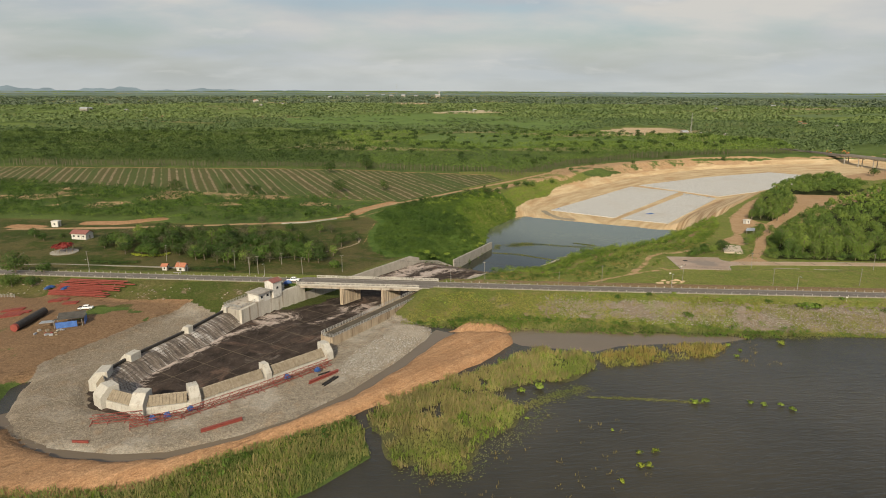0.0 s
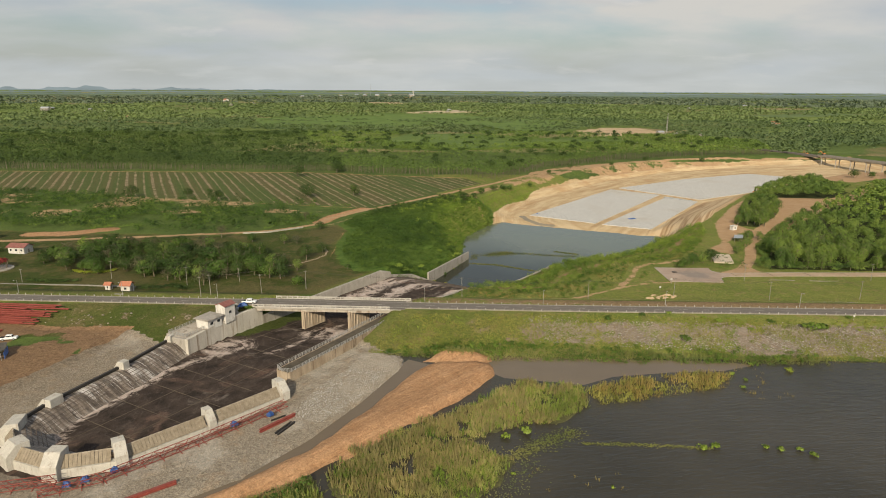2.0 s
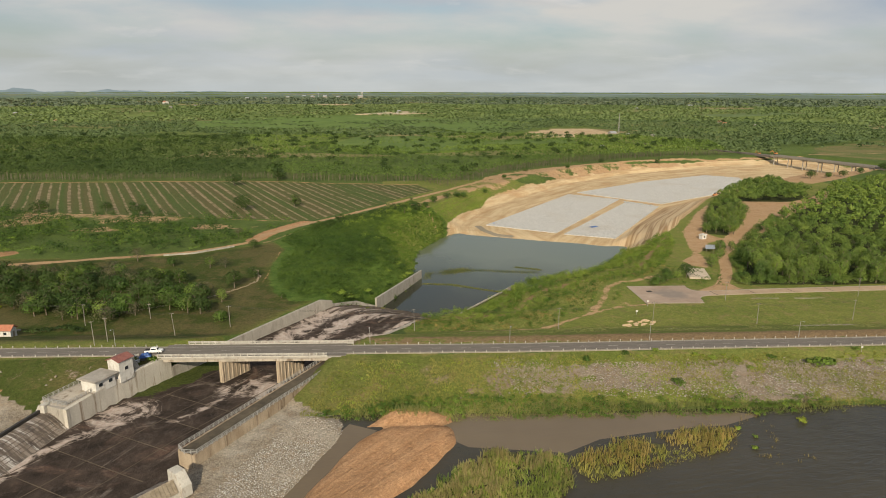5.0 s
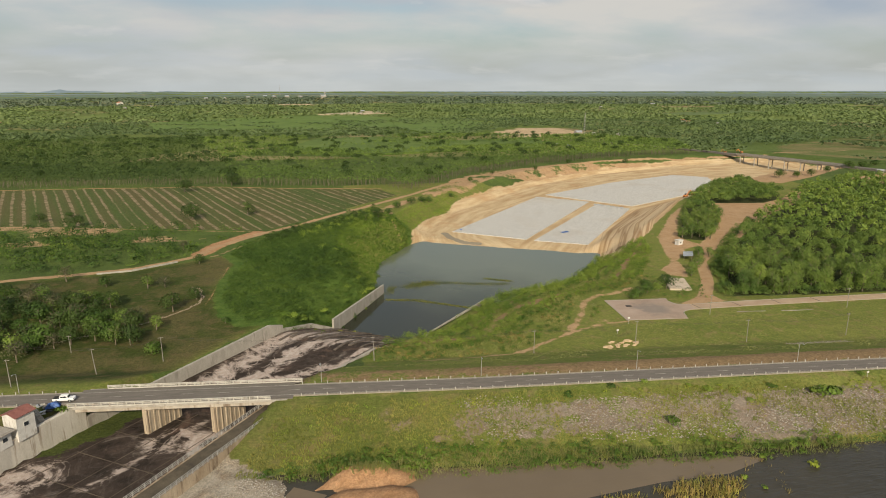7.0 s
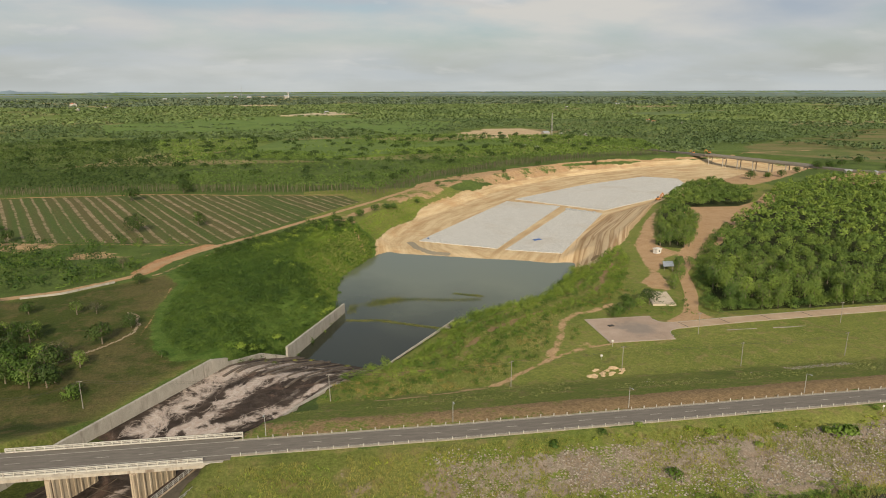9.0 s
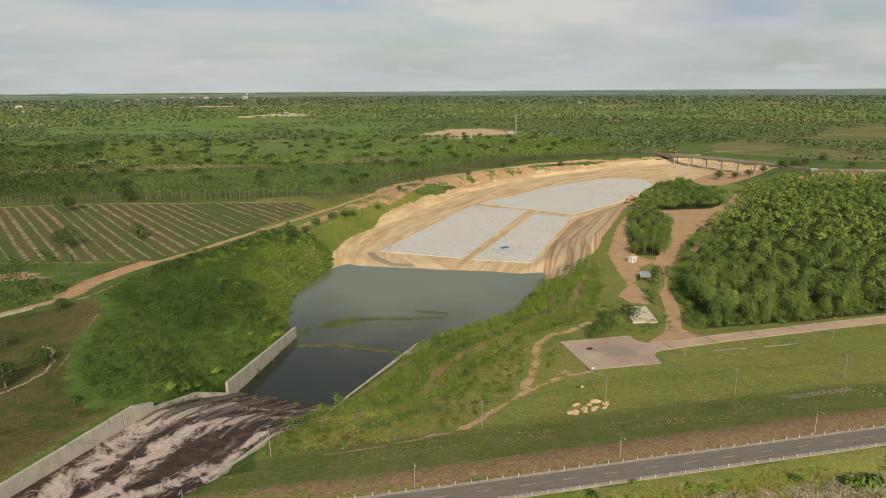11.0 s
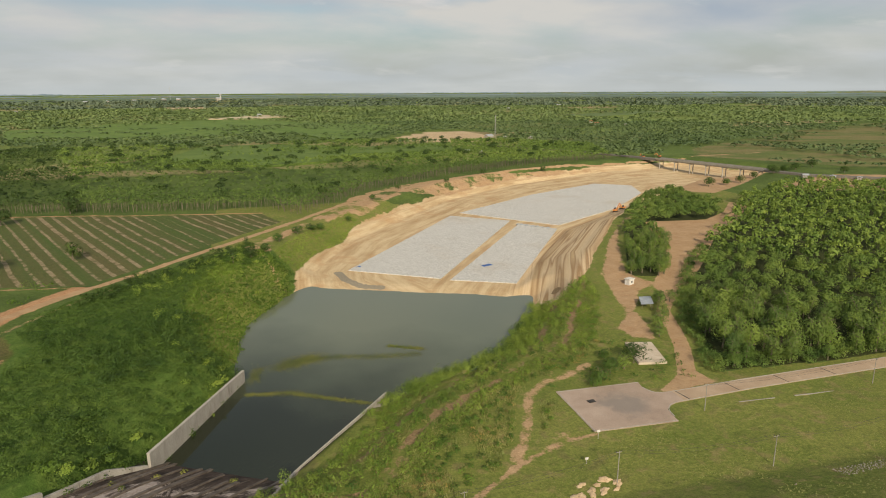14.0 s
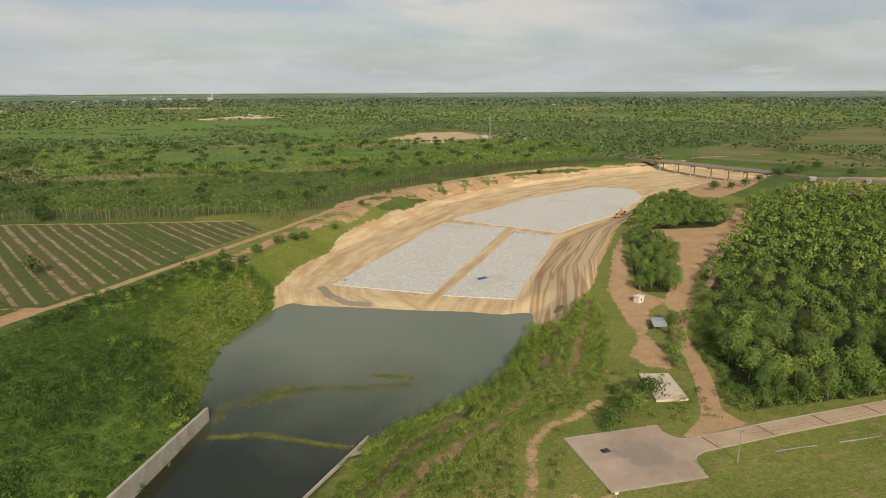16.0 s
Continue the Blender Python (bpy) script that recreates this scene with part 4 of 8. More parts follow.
flat("shallow_water", [(16, 213), (45, 210), (95, 206), (104, 203), (92, 199), (76, 198.5), (58, 196), (48, 191), (40, 193), (26, 196), (18, 204)], LAKE + 0.006, M_shallow, "muddy brown shallow water along the dam", "water")

DITCH = [(-113, 150), (-101, 136), (-89, 130.8), (-76, 129), (-63, 130), (-50, 137), (-38.5, 146), (-25, 161), (-13, 181), (-3, 201), (1, 208)]
_dt = np.gradient(np.array(DITCH, float), axis=0)
_dn = np.stack([-_dt[:, 1], _dt[:, 0]], -1) / np.linalg.norm(_dt, axis=1)[:, None] * 4.0
flat("ditch_water", [tuple(p) for p in np.array(DITCH) - _dn] + [tuple(p) for p in (np.array(DITCH) + _dn)[::-1]], LAKE + 0.012, M_shallow, "muddy brown water in the ditch round the apron", "water")

# ---------------------------------------------------------------- building kit


def obj(name, bm, material, parent=None, label=""):
    me = bpy.data.meshes.new(name)
    bm.to_mesh(me)
    bm.free()
    me.materials.append(material)
    ob = new(name, me)
    if parent:
        ob.parent = parent
    if label:
        ob["label"] = label
    return ob


def part(name, bm, material, parent, label=""):
    return obj(name, bm, material, parent, label)


def thing(name, m, label, category, group="", kind=""):
    e = new(name)
    e.matrix_world = m
    return tagged(e, label, category, group, kind)


def box(bm, cx, cy, cz, sx, sy, sz, rz=0.0, bevel=0.0, top=1.0, rx=0.0, ry=0.0):
    """A block, centre and sizes, its top perhaps narrower, edges bevelled."""
    r = bmesh.ops.create_cube(bm, size=1.0)
    vs = r["verts"]
    for v in vs:
        k = top if v.co.z > 0 else 1.0
        v.co = Vector((v.co.x * sx * k, v.co.y * sy * k, v.co.z * sz))
    if bevel > 0:
        es = list({e for v in vs for e in v.link_edges})
        g = bmesh.ops.bevel(bm, geom=es, offset=bevel, segments=1, affect="EDGES")
        vs = [v for v in g["verts"]] + [v for v in vs if v.is_valid]
        vs = list({v for v in vs})
    bmesh.ops.transform(bm, matrix=pose(cx, cy, cz, rx, ry, rz), verts=vs)
    return vs


def tube(bm, a, b, r, seg=6, r2=None):
    """A round bar from a to b."""
    a, b = Vector(a), Vector(b)
    d = b - a
    if d.length < 1e-6:
        return []
    g = bmesh.ops.create_cone(bm, cap_ends=True, segments=seg, radius1=r, radius2=r if r2 is None else r2, depth=d.length)
    q = Vector((0, 0, 1)).rotation_difference(d.normalized()).to_matrix().to_4x4()
    bmesh.ops.transform(bm, matrix=Matrix.Translation((a + b) / 2) @ q, verts=g["verts"])
    return g["verts"]


def bar(bm, a, b, w, h=None):
    """A square bar from a to b."""
    a, b = Vector(a), Vector(b)
    d = b - a
    q = d.to_track_quat("Y", "Z").to_matrix().to_4x4()
    g = bmesh.ops.create_cube(bm, size=1.0)
    bmesh.ops.transform(bm, matrix=Matrix.Translation((a + b) / 2) @ q @ Matrix.Diagonal((w, d.length, h or w, 1)), verts=g["verts"])


def miter(path):
    """Left-hand normals of an open plan line, mitred at its corners."""
    out = []
    n = len(path)
    for i in range(n):
        dirs = []
        if i > 0:
            dirs.append((Vector(path[i][:2]) - Vector(path[i - 1][:2])).normalized())
        if i < n - 1:
            dirs.append((Vector(path[i + 1][:2]) - Vector(path[i][:2])).normalized())
        ns = [Vector((-d.y, d.x)) for d in dirs]
        m = sum(ns, Vector((0, 0)))
        m.normalize()
        out.append(m / max(0.45, m.dot(ns[0])))
    return out


def sweep(bm, path, profile, close=True):
    """A bar with a given section along a plan line; path: x, y and, if given, z added to the section."""
    ns = miter(path)
    rings = []
    for p, n in zip(path, ns):
        dz = p[2] if len(p) > 2 else 0.0
        rings.append([bm.verts.new((p[0] + n.x * o, p[1] + n.y * o, z + dz)) for o, z in profile])
    m = len(profile)
    for a, b in zip(rings[:-1], rings[1:]):
        for j in range(m if close else m - 1):
            k = (j + 1) % m
            bm.faces.new((a[j], a[k], b[k], b[j]))
    if close:
        bm.faces.new(rings[0][::-1])
        bm.faces.new(rings[-1])
    bmesh.ops.recalc_face_normals(bm, faces=bm.faces)
    return bm


def rect(o0, o1, z0, z1):
    return [(o0, z0), (o1, z0), (o1, z1), (o0, z1)]


def resample(path, step):
    out = []
    for a, b in zip(path[:-1], path[1:]):
        a, b = np.array(a, float), np.array(b, float)
        n = max(1, int(round(np.linalg.norm((b - a)[:2]) / step)))
        out += [tuple(a + (b - a) * i / n) for i in range(n)]
    return out + [tuple(map(float, path[-1]))]


def along(path, step, start=0.0):
    """Points every step metres: x, y, heading in degrees, z if given."""
    out, left = [], start
    for a, b in zip(path[:-1], path[1:]):
        a, b = np.array(a, float), np.array(b, float)
        L = np.linalg.norm((b - a)[:2])
        s = left
        while s <= L + 1e-9:
            p = a + (b - a) * s / L
            out.append((p[0], p[1], math.degrees(math.atan2(b[1] - a[1], b[0] - a[0])), p[2] if len(p) > 2 else 0.0))
            s += step
        left = s - L
    return out


def road_y(x, off=0.0):
    return float(road_axis(x)) + off / RCOS


def gz(x, y):
    return float(land(np.array([x]), np.array([y]))[0])


ROAD_DEG = math.degrees(math.atan(ROADK))

# ---------------------------------------------------------------- the dam's road and the bridge
BX0, BX1 = -57.0, -5.0                    # the bridge spans this stretch
ROAD_X = [-620, -300, BX0, BX1, 45, 90, 130, 175, 300, 720]


def road_line(x0, x1, off=0.0):
    """The road's line from x0 to x1, at a distance from its middle."""
    return [(x, road_y(x, off)) for x in [x0, *[v for v in ROAD_X if x0 < v < x1], x1]]


bm = bmesh.new()
sweep(bm, resample(road_line(-620, 720), 20), rect(-2.9, 2.9, CREST - 0.5, CREST + 0.05))
tagged(obj("road", bm, M_asphalt), "grey two-lane asphalt road along the dam crest", "road", kind="structure")
bm = bmesh.new()
for side in (-1, 1):
    sweep(bm, road_line(BX0 - 1, BX1 + 1, side * 3.75), rect(-0.85, 0.85, CREST - 0.4, CREST + 0.045))
tagged(obj("bridge_verge", bm, M_asphalt), "grey asphalt margins of the bridge deck", "road", kind="structure")
M_shoulder = two_tone("shoulder_gravel", (0.26, 0.225, 0.175), (0.38, 0.335, 0.265), 0.4, 5)
for side in (-1, 1):
    bm = bmesh.new()
    sweep(bm, resample(road_line(-620, 720, side * 3.2), 20), rect(-0.3, 0.3, CREST - 0.6, CREST + 0.02))
    tagged(obj("road_shoulder", bm, M_shoulder), "pale gravel shoulder beside the road", "shoulder", kind="structure")
bm = bmesh.new()
for off in (-2.72, 2.72):
    sweep(bm, road_line(-400, 500, off), rect(-0.08, 0.08, CREST + 0.02, CREST + 0.06))
tagged(obj("edge_line", bm, M_line), "thin worn white road edge lines", "road marking", kind="structure")
bm = bmesh.new()
for x, y, a, _ in along(road_line(-300, 400), 9.0):
    box(bm, x, y, CREST + 0.045, 3.0, 0.13, 0.03, a)
tagged(obj("centre_line", bm, M_line), "worn dashed centre line on the road", "road marking", kind="structure")

# low white guide posts with a cap, both sides
bm = bmesh.new()
box(bm, 0, 0, 0.28, 0.18, 0.18, 0.65, 0, 0.03)
box(bm, 0, 0, 0.62, 0.21, 0.21, 0.10, 0, 0.03)
post0 = tagged(obj("guide_post", bm, M_pale), "short white concrete guide post beside the road", "guide post", "guide posts along the dam road")
made_first = False
for side in (-1, 1):
    for x, y, a, _ in along(road_line(-196, 262, side * 3.3), 3.3):
        if BX0 - 3 < x < BX1 + 3:
            continue
        if not made_first:
            post0.matrix_world = pose(x, y, CREST, 0, 0, a)
            made_first = True
        else:
            copy_thing(post0, pose(x, y, CREST, 0, 0, a + random.uniform(-4, 4)))

bridge = thing("bridge", pose(0, 0, 0), "concrete road bridge over the spillway, stained beams and piers", "bridge")
bpath = [(BX0, road_y(BX0)), (BX1, road_y(BX1))]
bm = bmesh.new()
sweep(bm, bpath, [(-5.2, CREST - 0.55), (-4.3, CREST - 0.75), (4.3, CREST - 0.75), (5.2, CREST - 0.55), (5.2, CREST - 0.06), (-5.2, CREST - 0.06)])
part("deck", bm, M_conc, bridge)
for off in (-4.4, -2.2, 0, 2.2, 4.4):
    bm = bmesh.new()
    sweep(bm, [(BX0, road_y(BX0, off)), (BX1, road_y(BX1, off))], rect(-0.25, 0.25, CREST - 1.55, CREST - 0.74))
    part("girder", bm, M_conc_old, bridge)
for side in (-1, 1):
    bm = bmesh.new()
    x0, x1 = (BX0 - 1.5, BX1 - 4.5) if side < 0 else (BX0 + 5, BX1 + 3)
    line = [(x0, road_y(x0, side * 4.85)), (x1, road_y(x1, side * 4.85))]
    sweep(bm, line, rect(-0.2, 0.2, CREST - 0.1, CREST + 0.25))
    for zz in (0.62, 0.95):
        sweep(bm, line, rect(-0.10, 0.10, CREST + zz - 0.08, CREST + zz + 0.08))
    par = part("parapet", bm, M_pale, bridge, "white concrete parapet with two rails")
    bm = bmesh.new()
    box(bm, 0, 0, 0.66, 0.26, 0.30, 0.78, 0, 0.02)
    base = None
    for x, y, a, _ in along(line, 2.0):
        if base is None:
            base = part("parapet_post", bm, M_pale, par)
            base.matrix_world = pose(x, y, CREST, 0, 0, a)
            continue
        o = base.copy()
        scene.collection.objects.link(o)
        o.matrix_world = pose(x, y, CREST, 0, 0, a)
# piers stand along the flow
FLOW_DEG = math.degrees(math.atan2(0.8481, 0.5299))
for px, py in ((-37.6, 246.4), (-21.0, 245.0)):
    bm = bmesh.new()
    zt, zb = CREST - 1.5, 10.0
    box(bm, 0, 0, (zt + zb) / 2, 11.5, 1.3, zt - zb, FLOW_DEG, 0.12)
    bmesh.ops.translate(bm, vec=(px, road_y(px), 0), verts=bm.verts)
    pier = part("pier", bm, M_conc_pier, bridge, "buff concrete pier with dark vertical streaks")
    for k in range(7):
        f = -4.8 + k * 1.6
        for sd in (-0.7, 0.7):
            c, s_ = math.cos(radians(FLOW_DEG)), math.sin(radians(FLOW_DEG))
            bm = bmesh.new()
            box(bm, px + f * c - sd * s_, road_y(px) + f * s_ + sd * c, (zt + zb) / 2, 0.5, 0.18, zt - zb - 0.3, FLOW_DEG, 0.04)
            part("pilaster", bm, M_conc_pier, pier)

# ---------------------------------------------------------------- spillway walls
DIRX, DIRY = 0.5299, 0.8481               # downstream


def wall(name, path, thick, label, material, tops, foot, left=True, cope=0.18):
    """An upright wall; path lies on its water face, tops are the heights of its corners."""
    bm = bmesh.new()
    ns = miter(path)
    sgn = 1 if left else -1
    rings = []
    for (x, y), n, zt, zf in zip(path, ns, tops, foot):
        a = (x, y)
        b = (x + n.x * thick * sgn, y + n.y * thick * sgn)
        rings.append([bm.verts.new((*a, zf)), bm.verts.new((*b, zf)), bm.verts.new((*b, zt)), bm.verts.new((*a, zt))])
    for p, q in zip(rings[:-1], rings[1:]):
        for j in range(4):
            k = (j + 1) % 4
            bm.faces.new((p[j], p[k], q[k], q[j]))
    bm.faces.new(rings[0][::-1])
    bm.faces.new(rings[-1])
    bmesh.ops.recalc_face_normals(bm, faces=bm.faces)
    es = [e for e in bm.edges]
    bmesh.ops.bevel(bm, geom=es, offset=0.07, segments=1, affect="EDGES")
    ob = obj(name, bm, material)
    return tagged(ob, label, "retaining wall", kind="structure")


wall("wall_left_south", [(-72.2, 216.0), (-66.0, 230.0), (-56.0, 247.0)], 1.1, "tall stained concrete spillway wall", M_wall_south, [17.9, 18.5, 18.6], [9, 9, 9])
wall("wall_left_wing", [(-80.2, 220.2), (-72.2, 216.0)], 1.0, "pale concrete wing wall of the spillway", M_conc, [17.6, 17.9], [9, 9])
wall("wall_left_north", [(-56.0, 247.0), (-44.8, 265), (-16.2, 307)], 0.9, "long pale concrete chute wall beside the lawn", M_conc, [14.6, 14.3, 14.2], [5, 5, 4])
wall("wall_left_step", [(-16.2, 307), (-12.2, 312.5)], 0.9, "end of the pale concrete chute wall in bushes", M_conc, [14.2, 12.0], [3, 3])
wall("wall_left_low", [(-12.2, 312.5), (-2.5, 327), (5.6, 335.4)], 0.8, "low pale concrete kerb sloping down under bushes", M_conc, [10.6, 6.6, 1.2], [3, 0, -3])
wall("wall_left_pond", [(5.8, 334.8), (29.9, 384.5)], 0.9, "pale concrete wall standing in the pond", M_conc, [5.0, 3.1], [-4, -4])
wall("wall_right_north", [(-8.6, 246.5), (9, 274), (19.5, 287), (31, 301), (41, 320)], 0.8, "low concrete chute wall sunk in the grass", M_conc, [13.6, 12.3, 11.6, 5.4, 2.0], [3, 3, 2, -3, -4], False)
wall("wall_right_pond", [(41, 320), (72, 352)], 0.4, "grey concrete wall standing in the pond", M_conc, [2.0, 4.0], [-4, -4], False)

# walkway on the eastern side: a flat-topped wall with railings
WALK = [(-40.2, 196.5), (-10.6, 243.6)]
bm = bmesh.new()
sweep(bm, WALK, rect(-5.2, 0.0, 10.5, 16.6))
tagged(obj("walkway_wall", bm, two_tone("brown_stained_concrete", (0.24, 0.180, 0.120), (0.42, 0.345, 0.255), 0.3, 4.0, 0.92, 0.2, 0, 0.3, 0.03, (1, 1, 0.3), ((0.13, 0.095, 0.065), 0.5, (1.3, 1.3, 0.10)))), "broad stained concrete walkway wall with railings", "walkway", kind="structure")


def railing(name, path, h, label, group=""):
    """Posts and three rails along a line; x, y, z."""
    root = thing(name, pose(0, 0, 0), label, "railing", group)
    for zz in (h, h * 0.66, h * 0.33):
        bm = bmesh.new()
        for a, b in zip(path[:-1], path[1:]):
            bar(bm, (a[0], a[1], a[2] + zz), (b[0], b[1], b[2] + zz), 0.09)
        part("rail", bm, M_rail, root)
    bm = bmesh.new()
    box(bm, 0, 0, h / 2, 0.16, 0.16, h, 0, 0.01)
    base = None
    for x, y, a, z in along(path, 1.5):
        if base is None:
            base = part("post", bm, M_rail, root)
            base.matrix_world = pose(x, y, z, 0, 0, a)
            continue
        o = base.copy()
        scene.collection.objects.link(o)
        o.matrix_world = pose(x, y, z, 0, 0, a)
    return root


railing("railing", [(-40.0, 196.9, 16.6), (-10.9, 243.0, 16.6)], 1.1, "grey metal railing along the inner walkway edge", "walkway railings")
railing("railing", [(-40.0, 196.9, 16.6), (-38.4, 194.6, 16.6), (-35.6, 194.0, 16.6), (-6.6, 239.9, 16.6)], 1.1, "grey metal railing along the outer walkway edge", "walkway railings")

# ---------------------------------------------------------------- duckbill weir
CRESTLINE = [(-79.5, 219.5), (-85.5, 199.5), (-94.0, 178.0), (-96.6, 166.0), (-90.0, 156.0), (-78.5, 151.2), (-66.0, 154.6), (-51.0, 169.4), (-36.5, 184.6)]
SILL = 16.2


def offset_line(path, o):
    return [(p[0] + n.x * o, p[1] + n.y * o) for p, n in zip(path, miter(path))]


# sill wall with its curved water slope inside (water side is on the left of the line)
bm = bmesh.new()
fine = resample(CRESTLINE, 4.0)
OGEE = [(0.6, 0.0), (1.5, -0.06), (2.6, -0.34), (3.7, -0.82), (4.7, -1.42), (5.6, -2.06), (6.4, -2.68), (7.2, -3.2), (8.2, -3.55)]
prof = [(-0.2, 12.0), (-0.2, SILL - 0.2), *[(o, SILL + z) for o, z in OGEE], (8.2, 11.0), (0.0, 10.8)]
sweep(bm, fine, prof)


def slope_material():
    k = Nodes("wet_mossy_slope", 0.45, 0.4)
    c = k.ramp(k.noise(0.5, 6, 0.6), [(0.35, (0.045, 0.036, 0.028)), (0.7, (0.16, 0.125, 0.095))])
    streak = k.noise(1.0, 6, 0.7, (0.10, 1.0, 0.10, -21))
    c = k.mix(k.step(streak, 0.44, 0.60), c, (0.25, 0.205, 0.165))
    foam = k.noise(1.7, 6, 0.72, (0.05, 1.0, 0.05, -21))
    c = k.mix(k.step(foam, 0.55, 0.64), c, (0.52, 0.49, 0.45))
    gush = k.noise(0.16, 3, 0.6, (0.3, 1.0, 0.3, -21))
    c = k.mix(k.math("MULTIPLY", k.step(gush, 0.58, 0.66), k.step(foam, 0.40, 0.56)), c, (0.60, 0.57, 0.53))
    k.colour(c)
    k.bump(k.noise(1.2, 4, 0.6), 0.6, 0.2)
    return k.m


M_slope = slope_material()
tagged(obj("weir", bm, M_slope), "curved duckbill weir with a wet mossy spill slope", "weir", kind="structure")
# outer skirt of clean concrete
bm = bmesh.new()
sweep(bm, resample(CRESTLINE, 4.0)[8:], [(-0.1, 12.4), (-1.9, 12.4), (-1.75, 14.75), (-0.1, 14.95)])
tagged(obj("weir_skirt", bm, M_pale), "white concrete footing round the weir", "footing", kind="structure")
# dark seal along the western crest
bm = bmesh.new()
sweep(bm, resample(CRESTLINE[:4], 4.0), rect(-0.45, 0.25, SILL - 0.6, SILL + 0.75))
tagged(obj("crest_gate", bm, M_dark), "black flap gate along the weir crest", "gate", kind="structure")
# ribs on the slope
bm = bmesh.new()
for (x, y, a, _), i in zip(along(CRESTLINE[:5], 4.2, 2.0), range(40)):
    n = Vector((-math.sin(radians(a)), math.cos(radians(a))))
    pr = [(o, SILL + z + 0.05) for o, z in OGEE[:-1]]
    for (o0, z0), (o1, z1) in zip(pr[:-1], pr[1:]):
        bar(bm, (x + n.x * o0, y + n.y * o0, z0 - 0.05), (x + n.x * o1, y + n.y * o1, z1 - 0.05), 0.09, 0.10)
for o, z in (OGEE[2], OGEE[3], OGEE[4], OGEE[5], OGEE[6]):
    lip_ = offset_line(resample(CRESTLINE[:5], 4.0), o)
    for p, q in zip(lip_[:-1], lip_[1:]):
        bar(bm, (*p, SILL + z + 0.02), (*q, SILL + z + 0.02), 0.16, 0.10)
tagged(obj("slope_rib", bm, M_ledge), "stained concrete ribs on the spill slope", "rib", kind="structure")
# flash boards on the eastern crest: planks leaning on a rail
board_mesh = None
for i, (a, b) in enumerate(zip(CRESTLINE[3:-1], CRESTLINE[4:])):
    root = thing("flashboard_panel", pose(0, 0, 0), "weathered tan plank panel closing the weir crest", "board panel", "flashboards on the weir")
    bm = bmesh.new()
    oa, ob_ = offset_line([a, b], 0.25)
    bar(bm, (*oa, SILL + 0.85), (*ob_, SILL + 0.85), 0.3, 0.3)
    part("sill_beam", bm, M_conc_old, root)
    L = math.dist(a, b)
    if board_mesh is None:
        bm = bmesh.new()
        box(bm, 0, -0.65, 1.15, 0.78, 0.14, 2.95, 0, 0.02, 1.0, -38)
        board_mesh = bpy.data.meshes.new("plank")
        bm.to_mesh(board_mesh)
        bm.free()
        board_mesh.materials.append(M_wood)
    for x, y, ang, _ in along([a, b], 0.84, 1.6):
        if math.dist((x, y), b) < 1.4:
            break
        o = new("plank", board_mesh)
        o.parent = root
        o.matrix_world = pose(x, y, SILL - 1.25, random.uniform(-1.5, 1.5), 0, ang)


def block(name, x, y, rot, sx, sy, z0, z1, material, label, slope=0.45):
    """A concrete pier block with a chamfered nose."""
    bm = bmesh.new()
    h = z1 - z0
    v = [(-sx / 2, -sy / 2, 0), (sx / 2, -sy / 2, 0), (sx / 2, sy / 2, 0), (-sx / 2, sy / 2, 0),
         (-sx / 2, -sy / 2, h * slope), (sx / 2, -sy / 2, h * slope), (sx / 2, -sy * 0.05, h), (-sx / 2, -sy * 0.05, h), (sx / 2, sy / 2, h), (-sx / 2, sy / 2, h)]
    vs = [bm.verts.new(p) for p in v]
    for f in ((0, 3, 2, 1), (0, 1, 5, 4), (4, 5, 6, 7), (7, 6, 8, 9), (2, 3, 9, 8), (1, 2, 8, 6, 5), (3, 0, 4, 7, 9)):
        bm.faces.new([vs[i] for i in f])
    bmesh.ops.bevel(bm, geom=list(bm.edges), offset=0.08, segments=1, affect="EDGES")
    ob = obj(name, bm, material)
    ob.matrix_world = pose(x, y, z0, 0, 0, rot)
    return tagged(ob, label, "concrete block", "pier blocks on the weir")


BLOCKS = [(0, 2.0, 3.0, 18.2), (1, 2.3, 3.8, 18.4), (2, 4.0, 4.6, 18.2), (3, 5.2, 5.2, 18.2), (4, 4.4, 5.2, 18.2), (5, 3.6, 5.2, 18.5), (6, 2.6, 4.8, 18.8), (7, 1.9, 4.0, 18.5), (8, 2.4, 5.0, 18.6)]
for i, sx, sy, zt in BLOCKS:
    p = Vector(CRESTLINE[i])
    a = Vector(CRESTLINE[max(0, i - 1)])
    b = Vector(CRESTLINE[min(len(CRESTLINE) - 1, i + 1)])
    d = b - a
    block("weir_block", p.x, p.y, math.degrees(math.atan2(d.y, d.x)), sx, sy, 12.3, zt, M_pale, "white concrete pier block on the weir crest", 0.62)

# ---------------------------------------------------------------- paved yards, slabs
def slab_material():
    k = Nodes("stone_mattress", 0.95, 0.1)
    vo = k.t.nodes.new("ShaderNodeTexVoronoi")
    vo.inputs["Scale"].default_value = 1.7
    k.link(k.geo.outputs["Position"], vo.inputs["Vector"])
    sc = k.t.nodes.new("ShaderNodeSeparateColor")
    k.link(vo.outputs["Color"], sc.inputs[0])
    c = k.ramp(sc.outputs[0], [(0.0, (0.38, 0.37, 0.345)), (1.0, (0.61, 0.595, 0.56))])
    c = k.mix(k.step(k.noise(0.03, 4, 0.6), 0.5, 0.75), c, k.mix(0.4, c, (0.40, 0.33, 0.25)))
    k.colour(c)
    k.bump(k.noise(0.9, 5, 0.7), 0.8, 0.5)
    return k.m


M_slab = slab_material()


